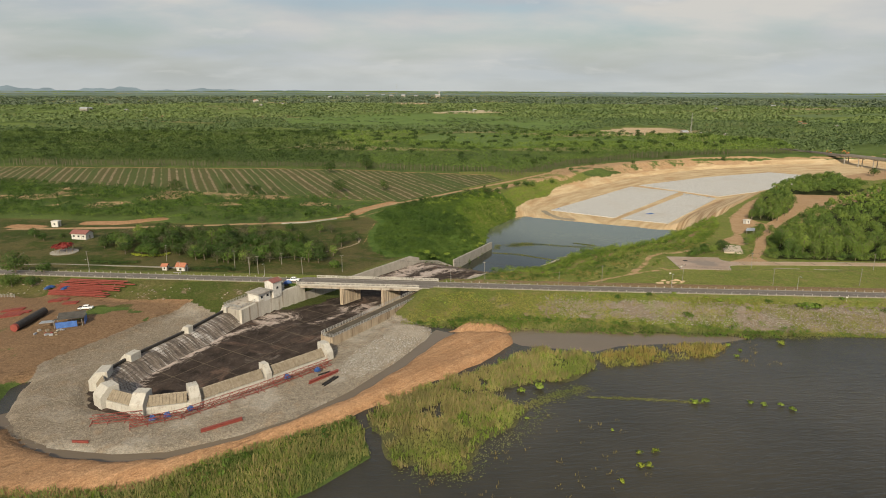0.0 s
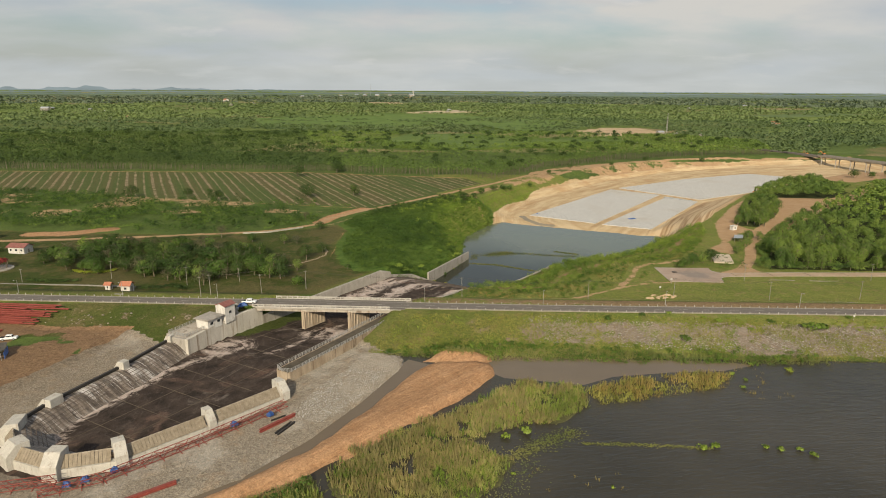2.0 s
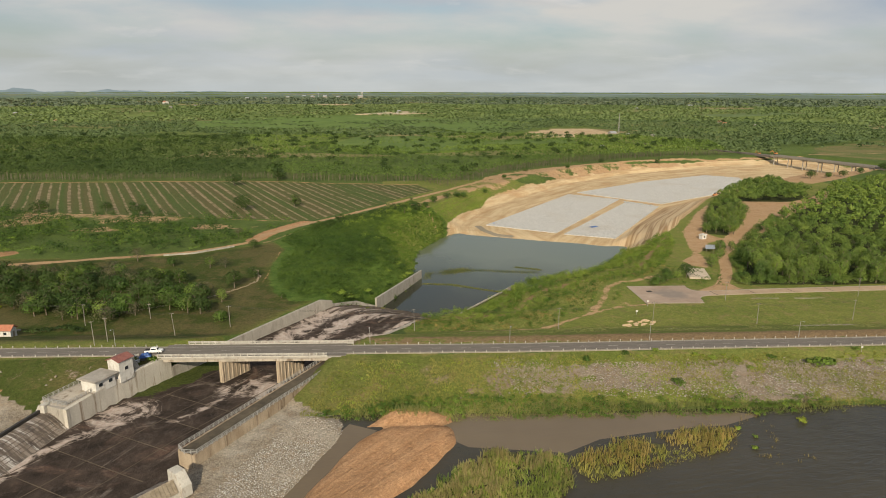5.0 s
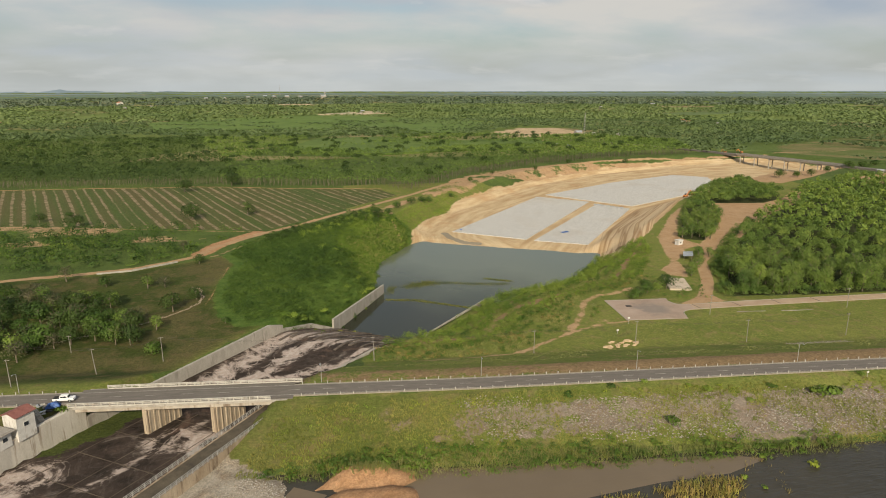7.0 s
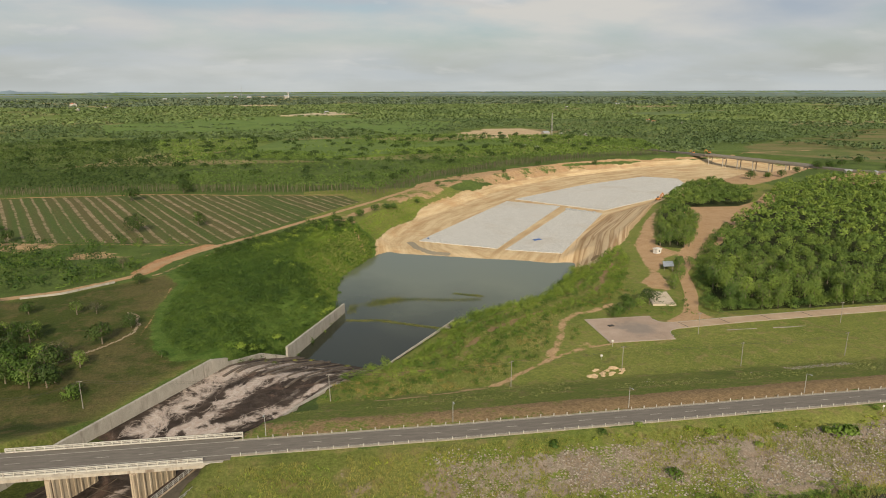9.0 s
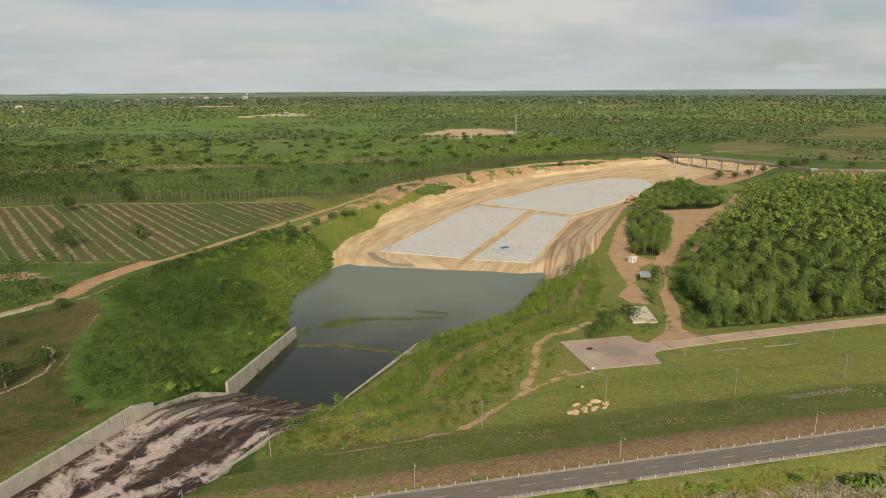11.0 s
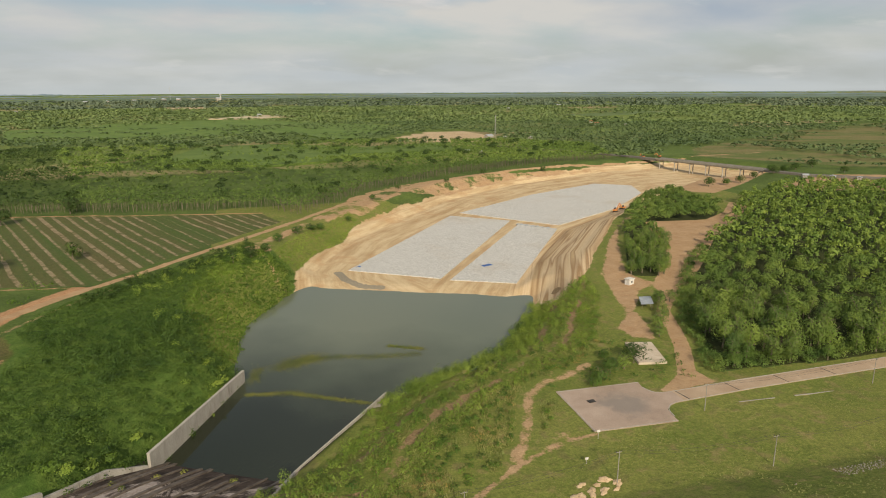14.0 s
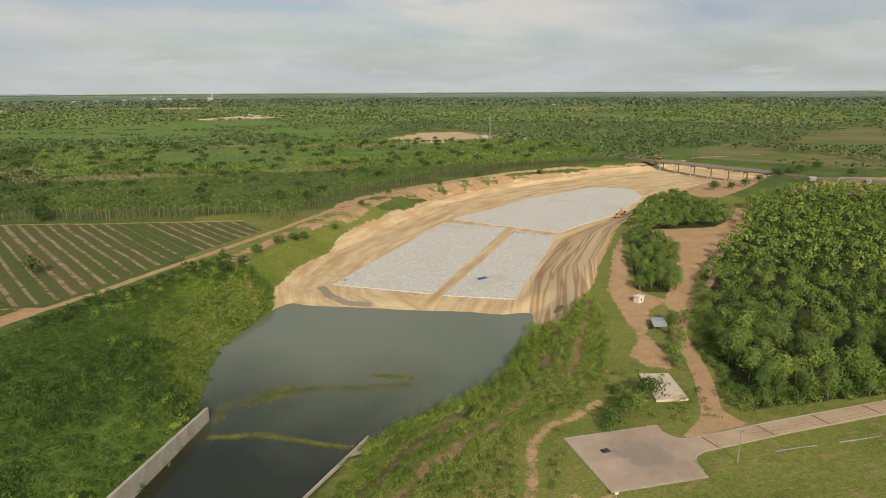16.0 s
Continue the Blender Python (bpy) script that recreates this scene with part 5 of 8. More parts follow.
def plate(name, outline, z0, z1, material, label, category, kind="structure", step=None):
    bm = bmesh.new()
    a = [bm.verts.new((x, y, z0)) for x, y in outline]
    b = [bm.verts.new((x, y, z1)) for x, y in outline]
    n = len(outline)
    bm.faces.new(b)
    for i in range(n):
        j = (i + 1) % n
        bm.faces.new((a[i], a[j], b[j], b[i]))
    bmesh.ops.recalc_face_normals(bm, faces=bm.faces)
    return tagged(obj(name, bm, material), label, category, kind=kind)


for key, o in P_SLABS.items():
    plate("stone_pavement", o, -1.0, 0.55 if key != "c" else 0.6, M_slab, "wide pale stone pavement in the dry pit", "pavement")


def pad_material():
    """Worn pink concrete with a broad oil-grey stain in the turning place."""
    k = Nodes("pad_paving", 0.9, 0.2)
    c = k.ramp(k.noise(0.12, 5, 0.6), [(0.3, (0.30, 0.225, 0.175)), (0.7, (0.41, 0.32, 0.255))])
    c = k.mix(0.3, c, k.ramp(k.noise(3.0, 4, 0.65), [(0.25, (0.25, 0.25, 0.25)), (0.75, (0.75, 0.75, 0.75))]), "OVERLAY")
    d = k.t.nodes.new("ShaderNodeVectorMath")
    d.operation = "DISTANCE"
    d.inputs[1].default_value = (131.7, 311.7, 10.04)
    k.link(k.geo.outputs["Position"], d.inputs[0])
    blot = k.math("ADD", k.math("MULTIPLY", d.outputs["Value"], -0.09), k.noise(0.22, 5, 0.6, None, 0.6))
    k.colour(k.mix(k.math("MULTIPLY", k.step(blot, -0.35, 0.25), 0.7), c, (0.185, 0.165, 0.148)))
    k.bump(k.noise(3.0, 4, 0.6), 0.15, 0.02)
    return k.m


plate("parking_pad", P_PAD, 8.5, FIELD_E + 0.14, pad_material(), "pinkish worn concrete parking area with pale edges", "pavement")
bm = bmesh.new()
sweep(bm, resample(L_ACCESS, 8), rect(-3.2, 3.2, 9.2, FIELD_E + 0.10))
tagged(obj("access_road", bm, two_tone("access_paving", (0.335, 0.240, 0.160), (0.44, 0.335, 0.235), 0.15, 3.0)), "dusty tan access road beside the wood", "road", kind="structure")
plate("floor_slab", [(156.8, 350.2), (165.6, 347.6), (160.4, 331.7), (151.2, 333.8)], 8.0, FIELD_E + 0.45, two_tone("sandy_concrete", (0.42, 0.345, 0.26), (0.55, 0.47, 0.37), 0.4, 4.0), "bare pale concrete floor slab in the grass", "slab")
bm = bmesh.new()
sweep(bm, P_PAD[11:] + P_PAD[:2], rect(-0.5, -0.3, FIELD_E + 0.1, FIELD_E + 0.17))
for lead, off in (([(140.7, 301.5), (140.9, 303.6), (141.8, 305.7), (143.6, 307.4), (146.0, 308.2)], -2.9), ([(142.6, 319.0), (143.0, 316.8), (144.2, 315.0), (146.5, 314.2)], 2.9)):
    sweep(bm, lead + [(x, y + off) for x, y in resample(L_ACCESS, 8)[1:]], rect(-0.11, 0.11, FIELD_E + 0.06, FIELD_E + 0.16))
tagged(obj("pad_line", bm, M_line), "thin worn white lines edging the parking area", "road marking", kind="structure")

# ---------------------------------------------------------------- vegetation kit


def quads(name, V, material):
    """One mesh of loose four-cornered leaves; V: n x 4 x 3, or n x 5 x 3 with the normal to shade by."""
    n = len(V)
    shade = V[:, 4] if V.shape[1] > 4 else None
    tint = V[:, 5, 0] if V.shape[1] > 5 else None
    V = V[:, :4]
    me = bpy.data.meshes.new(name)
    me.vertices.add(4 * n)
    me.vertices.foreach_set("co", V.astype(np.float32).ravel())
    me.loops.add(4 * n)
    me.loops.foreach_set("vertex_index", np.arange(4 * n, dtype=np.int32))
    me.polygons.add(n)
    me.polygons.foreach_set("loop_start", (np.arange(n) * 4).astype(np.int32))
    me.materials.append(material)
    me.update()
    if shade is not None:
        me.polygons.foreach_set("use_smooth", np.ones(n, bool))
        me.normals_split_custom_set_from_vertices(np.repeat(shade, 4, 0).astype(np.float32))
    if tint is not None:
        at = me.attributes.new("tint", "FLOAT", "POINT")
        at.data.foreach_set("value", np.repeat(tint, 4).astype(np.float32))
    return me


def unit(v):
    return v / np.maximum(np.linalg.norm(v, axis=-1, keepdims=True), 1e-9)


def leaves(P, N, size, rng, long=1.25, tint=0.0):
    """Leaf sprays at P, facing N with some scatter."""
    soft = unit(N)
    N = unit(N + rng.normal(0, 0.45, N.shape))
    soft = unit(soft * 0.45 + N * 0.55)
    h = unit(rng.normal(0, 1, N.shape))
    U = unit(np.cross(N, h))
    W = np.cross(N, U)
    s = size * rng.uniform(0.6, 1.25, N.shape[:-1])[..., None]
    k = rng.uniform(0.45, 0.9, N.shape[:-1])[..., None]
    return np.stack([P - U * s * long * 0.5, P - W * s * 0.5 * k + N * s * 0.10, P + U * s * long * 0.5, P + W * s * 0.5 + N * s * 0.06, soft, np.zeros(P.shape) + np.asarray(tint)[..., None]], -2).reshape(-1, 6, 3)


def crowns(centres, radii, heights, k, size, rng, low=-0.35, lumps=5, up=0.2):
    """Many crowns at once: k sprays each, on lumps round the middle; centres n x 3 is the crown's middle."""
    n = len(centres)
    lo = unit(rng.normal(0, 1, (n, lumps, 3))) * np.array([0.52, 0.52, 0.42])
    lo[:, :, 2] = np.abs(lo[:, :, 2]) * 1.15 - 0.22
    pick = rng.randint(0, lumps, (n, k))
    base = np.take_along_axis(lo, pick[..., None].repeat(3, -1), 1)
    D = unit(rng.normal(0, 1, (n, k, 3)))
    D[..., 2] = np.where(D[..., 2] < low, -D[..., 2] * 0.6, D[..., 2])
    D = unit(D)
    q = base + D * rng.uniform(0.42, 0.62, (n, k, 1))
    sc = np.stack([radii, radii, heights], -1)[:, None]
    P = centres[:, None] + q * sc
    N = unit(D + unit(q) * 0.45 + np.array([0, 0, up]))
    own = rng.uniform(-1, 1, (n, 1)) if n > 1 else np.zeros((1, 1))
    sprig = np.take_along_axis(rng.uniform(-1, 1, (n, lumps)), pick, 1)
    return leaves(P, N, np.asarray(size).reshape(-1, 1) if np.ndim(size) else size, rng, tint=0.65 * own + 0.25 * sprig)


def scatter(poly, spacing, rng, jitter=0.45, rows=None):
    """Points in an outline, on a shaken grid."""
    xs = [p[0] for p in poly]
    ys = [p[1] for p in poly]
    sx, sy = (spacing, spacing) if np.isscalar(spacing) else spacing
    X, Y = np.meshgrid(np.arange(min(xs), max(xs), sx), np.arange(min(ys), max(ys), sy))
    X = X.ravel() + rng.uniform(-jitter, jitter, X.size) * sx
    Y = Y.ravel() + rng.uniform(-jitter, jitter, Y.size) * sy
    m = sdf(X, Y, poly) < 0
    return X[m], Y[m]


def stuff(name, V, material, label, category):
    return tagged(new(name, quads(name, V, material)), label, category, kind="stuff")


def sticks(name, X, Y, Z, H, R, material, label, category):
    """Many thin trunks as three-sided columns in one mesh."""
    n = len(X)
    ang = np.array([0, 2.094, 4.189])
    bx, by = np.cos(ang), np.sin(ang)
    V = np.zeros((n, 6, 3))
    V[:, :3, 0] = X[:, None] + bx * R[:, None]
    V[:, :3, 1] = Y[:, None] + by * R[:, None]
    V[:, :3, 2] = Z[:, None] - 0.3
    V[:, 3:, 0] = X[:, None] + bx * R[:, None] * 0.6
    V[:, 3:, 1] = Y[:, None] + by * R[:, None] * 0.6
    V[:, 3:, 2] = (Z + H)[:, None]
    Q = V[:, [[0, 1, 4, 3], [1, 2, 5, 4], [2, 0, 3, 5]]].reshape(-1, 4, 3)
    return stuff(name, Q, material, label, category)


rng = np.random.RandomState(7)

# tree shapes that many trees share


def trunk_mesh(h, r, crown_r, seed):
    rs = random.Random(seed)
    bm = bmesh.new()
    bend = (rs.uniform(-0.4, 0.4), rs.uniform(-0.4, 0.4))
    p, rad = Vector((0, 0, -0.3)), r
    top = Vector((bend[0], bend[1], h * 0.62))
    mid = Vector((bend[0] * 0.3, bend[1] * 0.6, h * 0.3))
    tube(bm, p, mid, rad, 7, rad * 0.8)
    tube(bm, mid, top, rad * 0.8, 7, rad * 0.55)
    for i in range(6):
        a = i * 1.05 + rs.uniform(-0.3, 0.3)
        s = mid.lerp(top, rs.uniform(0.3, 1.0))
        e = s + Vector((math.cos(a) * crown_r * 0.6, math.sin(a) * crown_r * 0.6, h * rs.uniform(0.15, 0.3)))
        tube(bm, s, e, rad * 0.4, 5, rad * 0.12)
    me = bpy.data.meshes.new("trunk")
    bm.to_mesh(me)
    bm.free()
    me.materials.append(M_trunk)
    return me


def tree_kind(seed, h, r, material, k=260, size=0.95, lumps=9, low=False):
    rs = np.random.RandomState(seed)
    ch = h * (0.50 if low else 0.45)
    V = crowns(np.array([[0, 0, h * (0.48 if low else 0.58)]]), np.array([r * 1.0]), np.array([ch]), k, size, rs, -0.85, lumps)
    return trunk_mesh(h, 0.16 + 0.012 * h, r, seed), quads("crown", V, material)


KINDS = {"wood": [tree_kind(20 + i, 9.6, 3.2, M_leaf, 950, 0.40, 10, True) for i in range(6)],
         "dark": [tree_kind(40 + i, 8.0, 4.6, M_leaf_dark, 900, 0.50, 12, True) for i in range(4)],
         "slim": [tree_kind(60 + i, 9.0, 3.9, M_leaf_dark, 560, 0.60, 10, True) for i in range(4)],
         "bush": [tree_kind(80 + i, 4.6, 2.9, M_leaf_mid, 420, 0.48, 8, True) for i in range(3)],
         "grey": [tree_kind(120 + i, 7.5, 4.2, M_leaf_grey, 420, 0.44, 10, True) for i in range(3)],
         "mid": [tree_kind(140 + i, 7.0, 4.2, M_leaf_mid, 600, 0.58, 10, True) for i in range(3)],
         "light": [tree_kind(100 + i, 7.5, 3.6, M_leaf, 420, 0.55, 7, True) for i in range(3)]}


def tree(x, y, kind, size, label, group, i=None):
    tm, cm = KINDS[kind][random.randrange(len(KINDS[kind])) if i is None else i]
    e = thing("tree", pose(x, y, gz(x, y), 0, 0, random.uniform(0, 360)), label, "tree", group)
    e.scale = (size, size, size * random.uniform(0.9, 1.12))
    a = new("trunk", tm)
    b = new("crown", cm)
    a.parent = b.parent = e
    return e


# ---- the wood east of the pit: the nearest as single trees, the rest joined
X, Y = scatter(P_WOOD, 6.4, rng)
o = np.argsort(np.hypot(X - 80, Y - 240))
X, Y = X[o], Y[o]
for x, y in zip(X[:95], Y[:95]):
    tree(x, y, "wood", random.uniform(0.66, 1.36), "broad green tree in the dense wood", "trees of the eastern wood")
keep = X[95:] < 640
X, Y = X[95:][keep], Y[95:][keep]
Z = land(X, Y)
H = rng.uniform(6.0, 13.0, len(X))
back = np.hypot(X - 45, Y - 195) > 330
for sel, k, sz in ((~back, 225, 0.62), (back, 50, 1.22)):
    V = crowns(np.stack([X, Y, Z + H * 0.58], -1)[sel], rng.uniform(2.3, 3.7, sel.sum()), H[sel] * 0.42, k, sz, rng, -0.35, 7)
    stuff("wood_canopy", V, M_leaf, "dense green broadleaf wood beyond the access road", "wood")
X2, Y2 = scatter(P_WOOD2, 6.0, rng)
o = np.argsort(np.hypot(X2 - 200, Y2 - 400))
X2, Y2 = X2[o], Y2[o]
for x, y in zip(X2[:45], Y2[:45]):
    tree(x, y, "wood", random.uniform(0.7, 1.1), "broad green tree beside the pit", "trees beside the pit")
X, Y = X2[45:], Y2[45:]
Z = land(X, Y)
H = rng.uniform(6.5, 9.5, len(X))
V = crowns(np.stack([X, Y, Z + H * 0.6], -1), rng.uniform(2.8, 4.2, len(X)), H * 0.42, 170, 0.8, rng, -0.4, 7)
stuff("wood_canopy", V, M_leaf, "row of green broadleaf trees beside the pit", "wood")

# ---- plantation north of the striped field and along the track
P_PLANT = [(-760, 705), (-450, 690), (-116, 682), (52, 645), (72, 616), (138, 710), (236, 782), (313, 820), (397, 848), (470, 860), (520, 1000), (420, 1130), (200, 1180), (-760, 1180)]
CROPS = [([(-36, 950), (-51, 1045), (-20, 1190), (89, 1215), (208, 1111), (359, 1160), (300, 960), (206, 955), (150, 942), (71, 915)], "light green field of young crops", (0.080, 0.130, 0.026), (0.135, 0.190, 0.042)),
         ([(-216, 2891), (-79, 2907), (0, 2750), (-190, 2740)], "bare sandy field among far woods", (0.42, 0.31, 0.18), (0.52, 0.40, 0.26)),
         ([(-48, 2096), (124, 2257), (240, 2200), (60, 2060)], "bare sandy field among far woods", (0.40, 0.32, 0.2), (0.5, 0.42, 0.3)),
         ([(-428, 1736), (-313, 1832), (-191, 1984), (57, 2030), (226, 1807), (378, 1663), (303, 1389), (198, 1258), (141, 1454), (49, 1491), (-74, 1390), (-215, 1445), (-338, 1429)], "light green far field", (0.085, 0.140, 0.026), (0.135, 0.195, 0.040)),
         ([(900, 1900), (1300, 2050), (1350, 1900), (1000, 1800)], "light green far field", (0.085, 0.125, 0.04), (0.13, 0.17, 0.055))]


def off_crops(X, Y, keep=0.55):
    """True where trees may stand: off the fields, and now and then on them."""
    s = np.minimum.reduce([sdf(X, Y, c[0]) for c in CROPS])
    return (s > 3 * (fbm(X, Y, 40, 1) - 0.5)) | (rng.rand(len(X)) < keep * smooth(fbm(X, Y, 80, 3), 0.46, 0.62))


X, Y = scatter(P_PLANT, (3.7, 5.0), rng, 0.3)
gap = fbm(X, Y, 150, 1)
keepm = (rng.rand(len(X)) < np.where(gap > 0.60, 0.3, 1.0)) & off_crops(X, Y)
X, Y = X[keepm], Y[keepm]
Z = land(X, Y)
tall = 9.5 + 5.0 * (fbm(X, Y, 160, 2) - 0.5)
H = tall * rng.uniform(0.85, 1.15, len(X))
far = np.hypot(X, Y - 150) > 720
shaded_block = X + 0.25 * (Y - 700) + 60 * (fbm(X, Y, 120, 3) - 0.5) < -95
for sel, k, sz, mat in ((~far & ~shaded_block, 16, 1.0, M_leaf_plant), (~far & shaded_block, 16, 1.0, M_leaf_plant_shaded), (far & ~shaded_block, 7, 1.6, M_leaf_plant), (far & shaded_block, 7, 1.6, M_leaf_plant_shaded)):
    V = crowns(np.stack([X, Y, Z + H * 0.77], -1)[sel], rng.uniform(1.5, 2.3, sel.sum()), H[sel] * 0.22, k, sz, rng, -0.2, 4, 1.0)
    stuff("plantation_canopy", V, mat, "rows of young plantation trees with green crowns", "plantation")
edge_d = np.minimum(dline(X, Y, P_PLANT[1:5]), dline(X, Y, P_PLANT[4:10]))
m = edge_d < 26
sticks("plantation_trunks", X[m], Y[m], Z[m], H[m] * 0.8, np.full(m.sum(), 0.15), M_trunk, "slim pale trunks along the plantation edge", "trunks")
# larger dark trees that stand over the plantation
X, Y = scatter(P_PLANT, 46, rng, 0.5)
X = np.concatenate([X, [-237, -221, -190, -164, -134, -94, -100, -64, -37, -18, 71, -105, -82, 2, -33, 105, 112, 100]])
Y = np.concatenate([Y, [1114, 1170, 1118, 1163, 1168, 1082, 1000, 1186, 1175, 1108, 909, 786, 690, 873, 859, 781, 1059, 1170]])
Z = land(X, Y)
V = crowns(np.stack([X, Y, Z + 10.5], -1), rng.uniform(4.0, 7.5, len(X)), rng.uniform(3.2, 5.0, len(X)), 130, 1.35, rng, -0.3, 8)
stuff("standing_trees", V, M_leaf_dark, "dark old trees standing over the plantation", "trees")

# ---- far woods
def ring_points(n, r0, r1, a0, a1):
    r = np.sqrt(rng.uniform(r0 * r0, r1 * r1, n))
    a = np.radians(rng.uniform(a0, a1, n))
    return 30 + r * np.sin(a), 120 + r * np.cos(a)


def plot_kind(X, Y):
    """A number from 0 to 1 for each plot of the far country: woods, orchards, open fields."""
    c, n = math.cos(radians(24)), math.sin(radians(24))
    u, v = X * c - Y * n, X * n + Y * c
    u, v = u + 60 * (fbm(X, Y, 300, 1) - 0.5), v + 60 * (fbm(X, Y, 300, 2) - 0.5)
    i, j = np.floor(u / 150).astype(int), np.floor(v / 95).astype(int)
    return _LAT[2][i % 256, j % 256]


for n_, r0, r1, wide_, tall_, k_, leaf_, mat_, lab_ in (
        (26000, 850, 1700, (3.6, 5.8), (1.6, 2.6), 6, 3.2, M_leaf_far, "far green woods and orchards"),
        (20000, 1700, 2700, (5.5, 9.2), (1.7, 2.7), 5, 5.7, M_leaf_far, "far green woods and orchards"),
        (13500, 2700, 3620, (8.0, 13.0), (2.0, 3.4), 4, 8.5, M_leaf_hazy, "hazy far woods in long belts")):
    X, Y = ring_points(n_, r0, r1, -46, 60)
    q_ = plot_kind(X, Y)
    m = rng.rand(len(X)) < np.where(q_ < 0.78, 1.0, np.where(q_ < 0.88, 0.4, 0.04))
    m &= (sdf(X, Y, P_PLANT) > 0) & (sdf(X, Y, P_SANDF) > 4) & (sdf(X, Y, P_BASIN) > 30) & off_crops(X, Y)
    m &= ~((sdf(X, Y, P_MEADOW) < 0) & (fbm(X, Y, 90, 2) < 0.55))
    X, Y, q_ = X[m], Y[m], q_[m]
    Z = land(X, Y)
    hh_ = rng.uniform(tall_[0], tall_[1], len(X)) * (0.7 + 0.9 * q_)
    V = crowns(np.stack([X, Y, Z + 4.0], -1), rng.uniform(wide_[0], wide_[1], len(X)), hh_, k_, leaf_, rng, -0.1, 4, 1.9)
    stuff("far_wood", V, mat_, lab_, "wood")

# ---- thicket between the track and the pond
def thicket(name, poly, spacing, size, height, k, material, label, lim=None, off=0.0, leaf=None):
    X, Y = scatter(poly, spacing, rng)
    if lim is not None:
        m = lim(X, Y)
        X, Y = X[m], Y[m]
    Z = land(X, Y) + off
    h = height * rng.uniform(0.6, 1.3, len(X)) * (0.25 + 1.5 * fbm(X, Y, 14, 1))
    V = crowns(np.stack([X, Y, Z + h * 0.45], -1), size * rng.uniform(0.7, 1.35, len(X)), h * 0.75, k, leaf or size * 0.30, rng, -0.1, 6, 0.4)
    return stuff(name, V, material, label, "bushes")


glade = lambda X, Y: (sdf(X, Y, P_GLADE) > -2) | (fbm(X, Y, 9, 2) > 0.66)
thicket("thicket", P_THICK, 2.6, 1.9, 2.3, 70, M_leaf_hill, "dense green bushes on the slope above the pond", glade, 0.0, 0.34)
# these dark leaves also carry the cloud shade of the western slope
thicket("thicket", [(-33, 330), (-8, 322), (20, 375), (25, 405), (-20, 440), (-40, 425), (-38, 380)], 4.6, 2.6, 3.8, 150, M_leaf_mid, "taller dark bushes in the thicket above the pond", lambda X, Y: fbm(X, Y, 22, 3) > 0.53, 0.0, 0.42)
thicket("thicket", P_THICK, 7.0, 2.4, 3.6, 110, M_leaf_bright, "taller light green bushes in the thicket above the pond", lambda X, Y: (fbm(X, Y, 25, 2) > 0.52) & (X + 0.25 * (Y - 400) > 0), 0.0, 0.38)
thicket("thicket", [(-36, 452), (-20, 474), (12, 512), (34, 540), (38, 530), (22, 505), (-8, 470), (-26, 444)], 4.4, 2.6, 3.2, 110, M_leaf_dark, "dark bushes along the dirt track", None, 0.0, 0.55)
P_SHORE = [(45, 318), (72, 348), (88, 358), (106, 368), (122, 380), (132, 394), (146, 408), (160, 432), (172, 424), (160, 404), (150, 385), (132, 362), (112, 342), (88, 322), (60, 300), (36, 300), (30, 304)]
def bank_off(X, Y):
    """Metres from the pond's edge, wavering as the ribbons of growth do."""
    return sdf(X, Y, P_POND) + 7 * (fbm(X, Y, 24, 1) - 0.5) + 3 * (fbm(X, Y, 7, 2) - 0.5)


def off_paths(X, Y):
    return (dline(X, Y, L_PATH2) > 3.4) & (dline(X, Y, L_PATH) > 2.4) & (sdf(X, Y, P_PAD) > 1.5) & (sdf(X, Y, P_DIRT) > 1) & (sdf(X, Y, P_HAUL) > 0)


def ribbon(*spans):
    """True inside the given stretches of distance from the pond."""
    def test(X, Y):
        d = bank_off(X, Y)
        return np.logical_or.reduce([(d > a) & (d < b) for a, b in spans]) & off_paths(X, Y)
    return test


thicket("shore_bushes", P_SHORE, 2.4, 2.2, 4.6, 130, M_leaf_bright, "bright green bushes along the pond shore", lambda X, Y: (fbm(X, Y, 11, 3) > 0.30) & off_paths(X, Y) & (bank_off(X, Y) < 11) & ((Y > 338) | (fbm(X, Y, 9, 1) > 0.52)), 0.0, 0.32)
thicket("shore_bushes", P_SHORE, 5.0, 2.2, 4.6, 130, M_leaf_scrub, "tall green bushes along the pond shore", lambda X, Y: off_paths(X, Y) & (bank_off(X, Y) < 10) & (Y > 342), 0.0, 0.34)
thicket("low_scrub", P_EAST, 2.2, 1.6, 3.0, 90, M_leaf_bright, "long rows of green scrub above the pond", ribbon((10, 15), (20, 25), (30, 35)), 0.0, 0.30)
thicket("low_scrub", P_EAST, 2.3, 1.6, 2.4, 80, M_leaf_scrub, "dark green scrub in rows above the pond", ribbon((8, 10), (24.5, 26), (35, 37)), 0.0, 0.32)
thicket("low_scrub", P_EAST, 2.4, 1.1, 1.0, 30, M_leaf_dry, "dry yellow-brown weeds on rough ground", lambda X, Y: ribbon((19, 21), (36, 44))(X, Y) & (fbm(X, Y, 8, 3) > 0.55), 0.0, 0.30)
thicket("low_scrub", P_EAST, 3.4, 1.3, 1.5, 55, M_leaf_scrub, "scattered green bushes in rough grass", lambda X, Y: (bank_off(X, Y) > 36) & off_paths(X, Y) & (fbm(X, Y, 10, 1) > 0.45), 0.0, 0.32)
thicket("low_scrub", [(118, 372), (140, 352), (176, 400), (184, 430), (158, 432), (140, 404)], 2.4, 1.5, 2.6, 62, M_leaf_bright, "ragged green scrub at the pit's corner", lambda X, Y: off_paths(X, Y) & (fbm(X, Y, 8, 2) > 0.42), 0.0, 0.30)
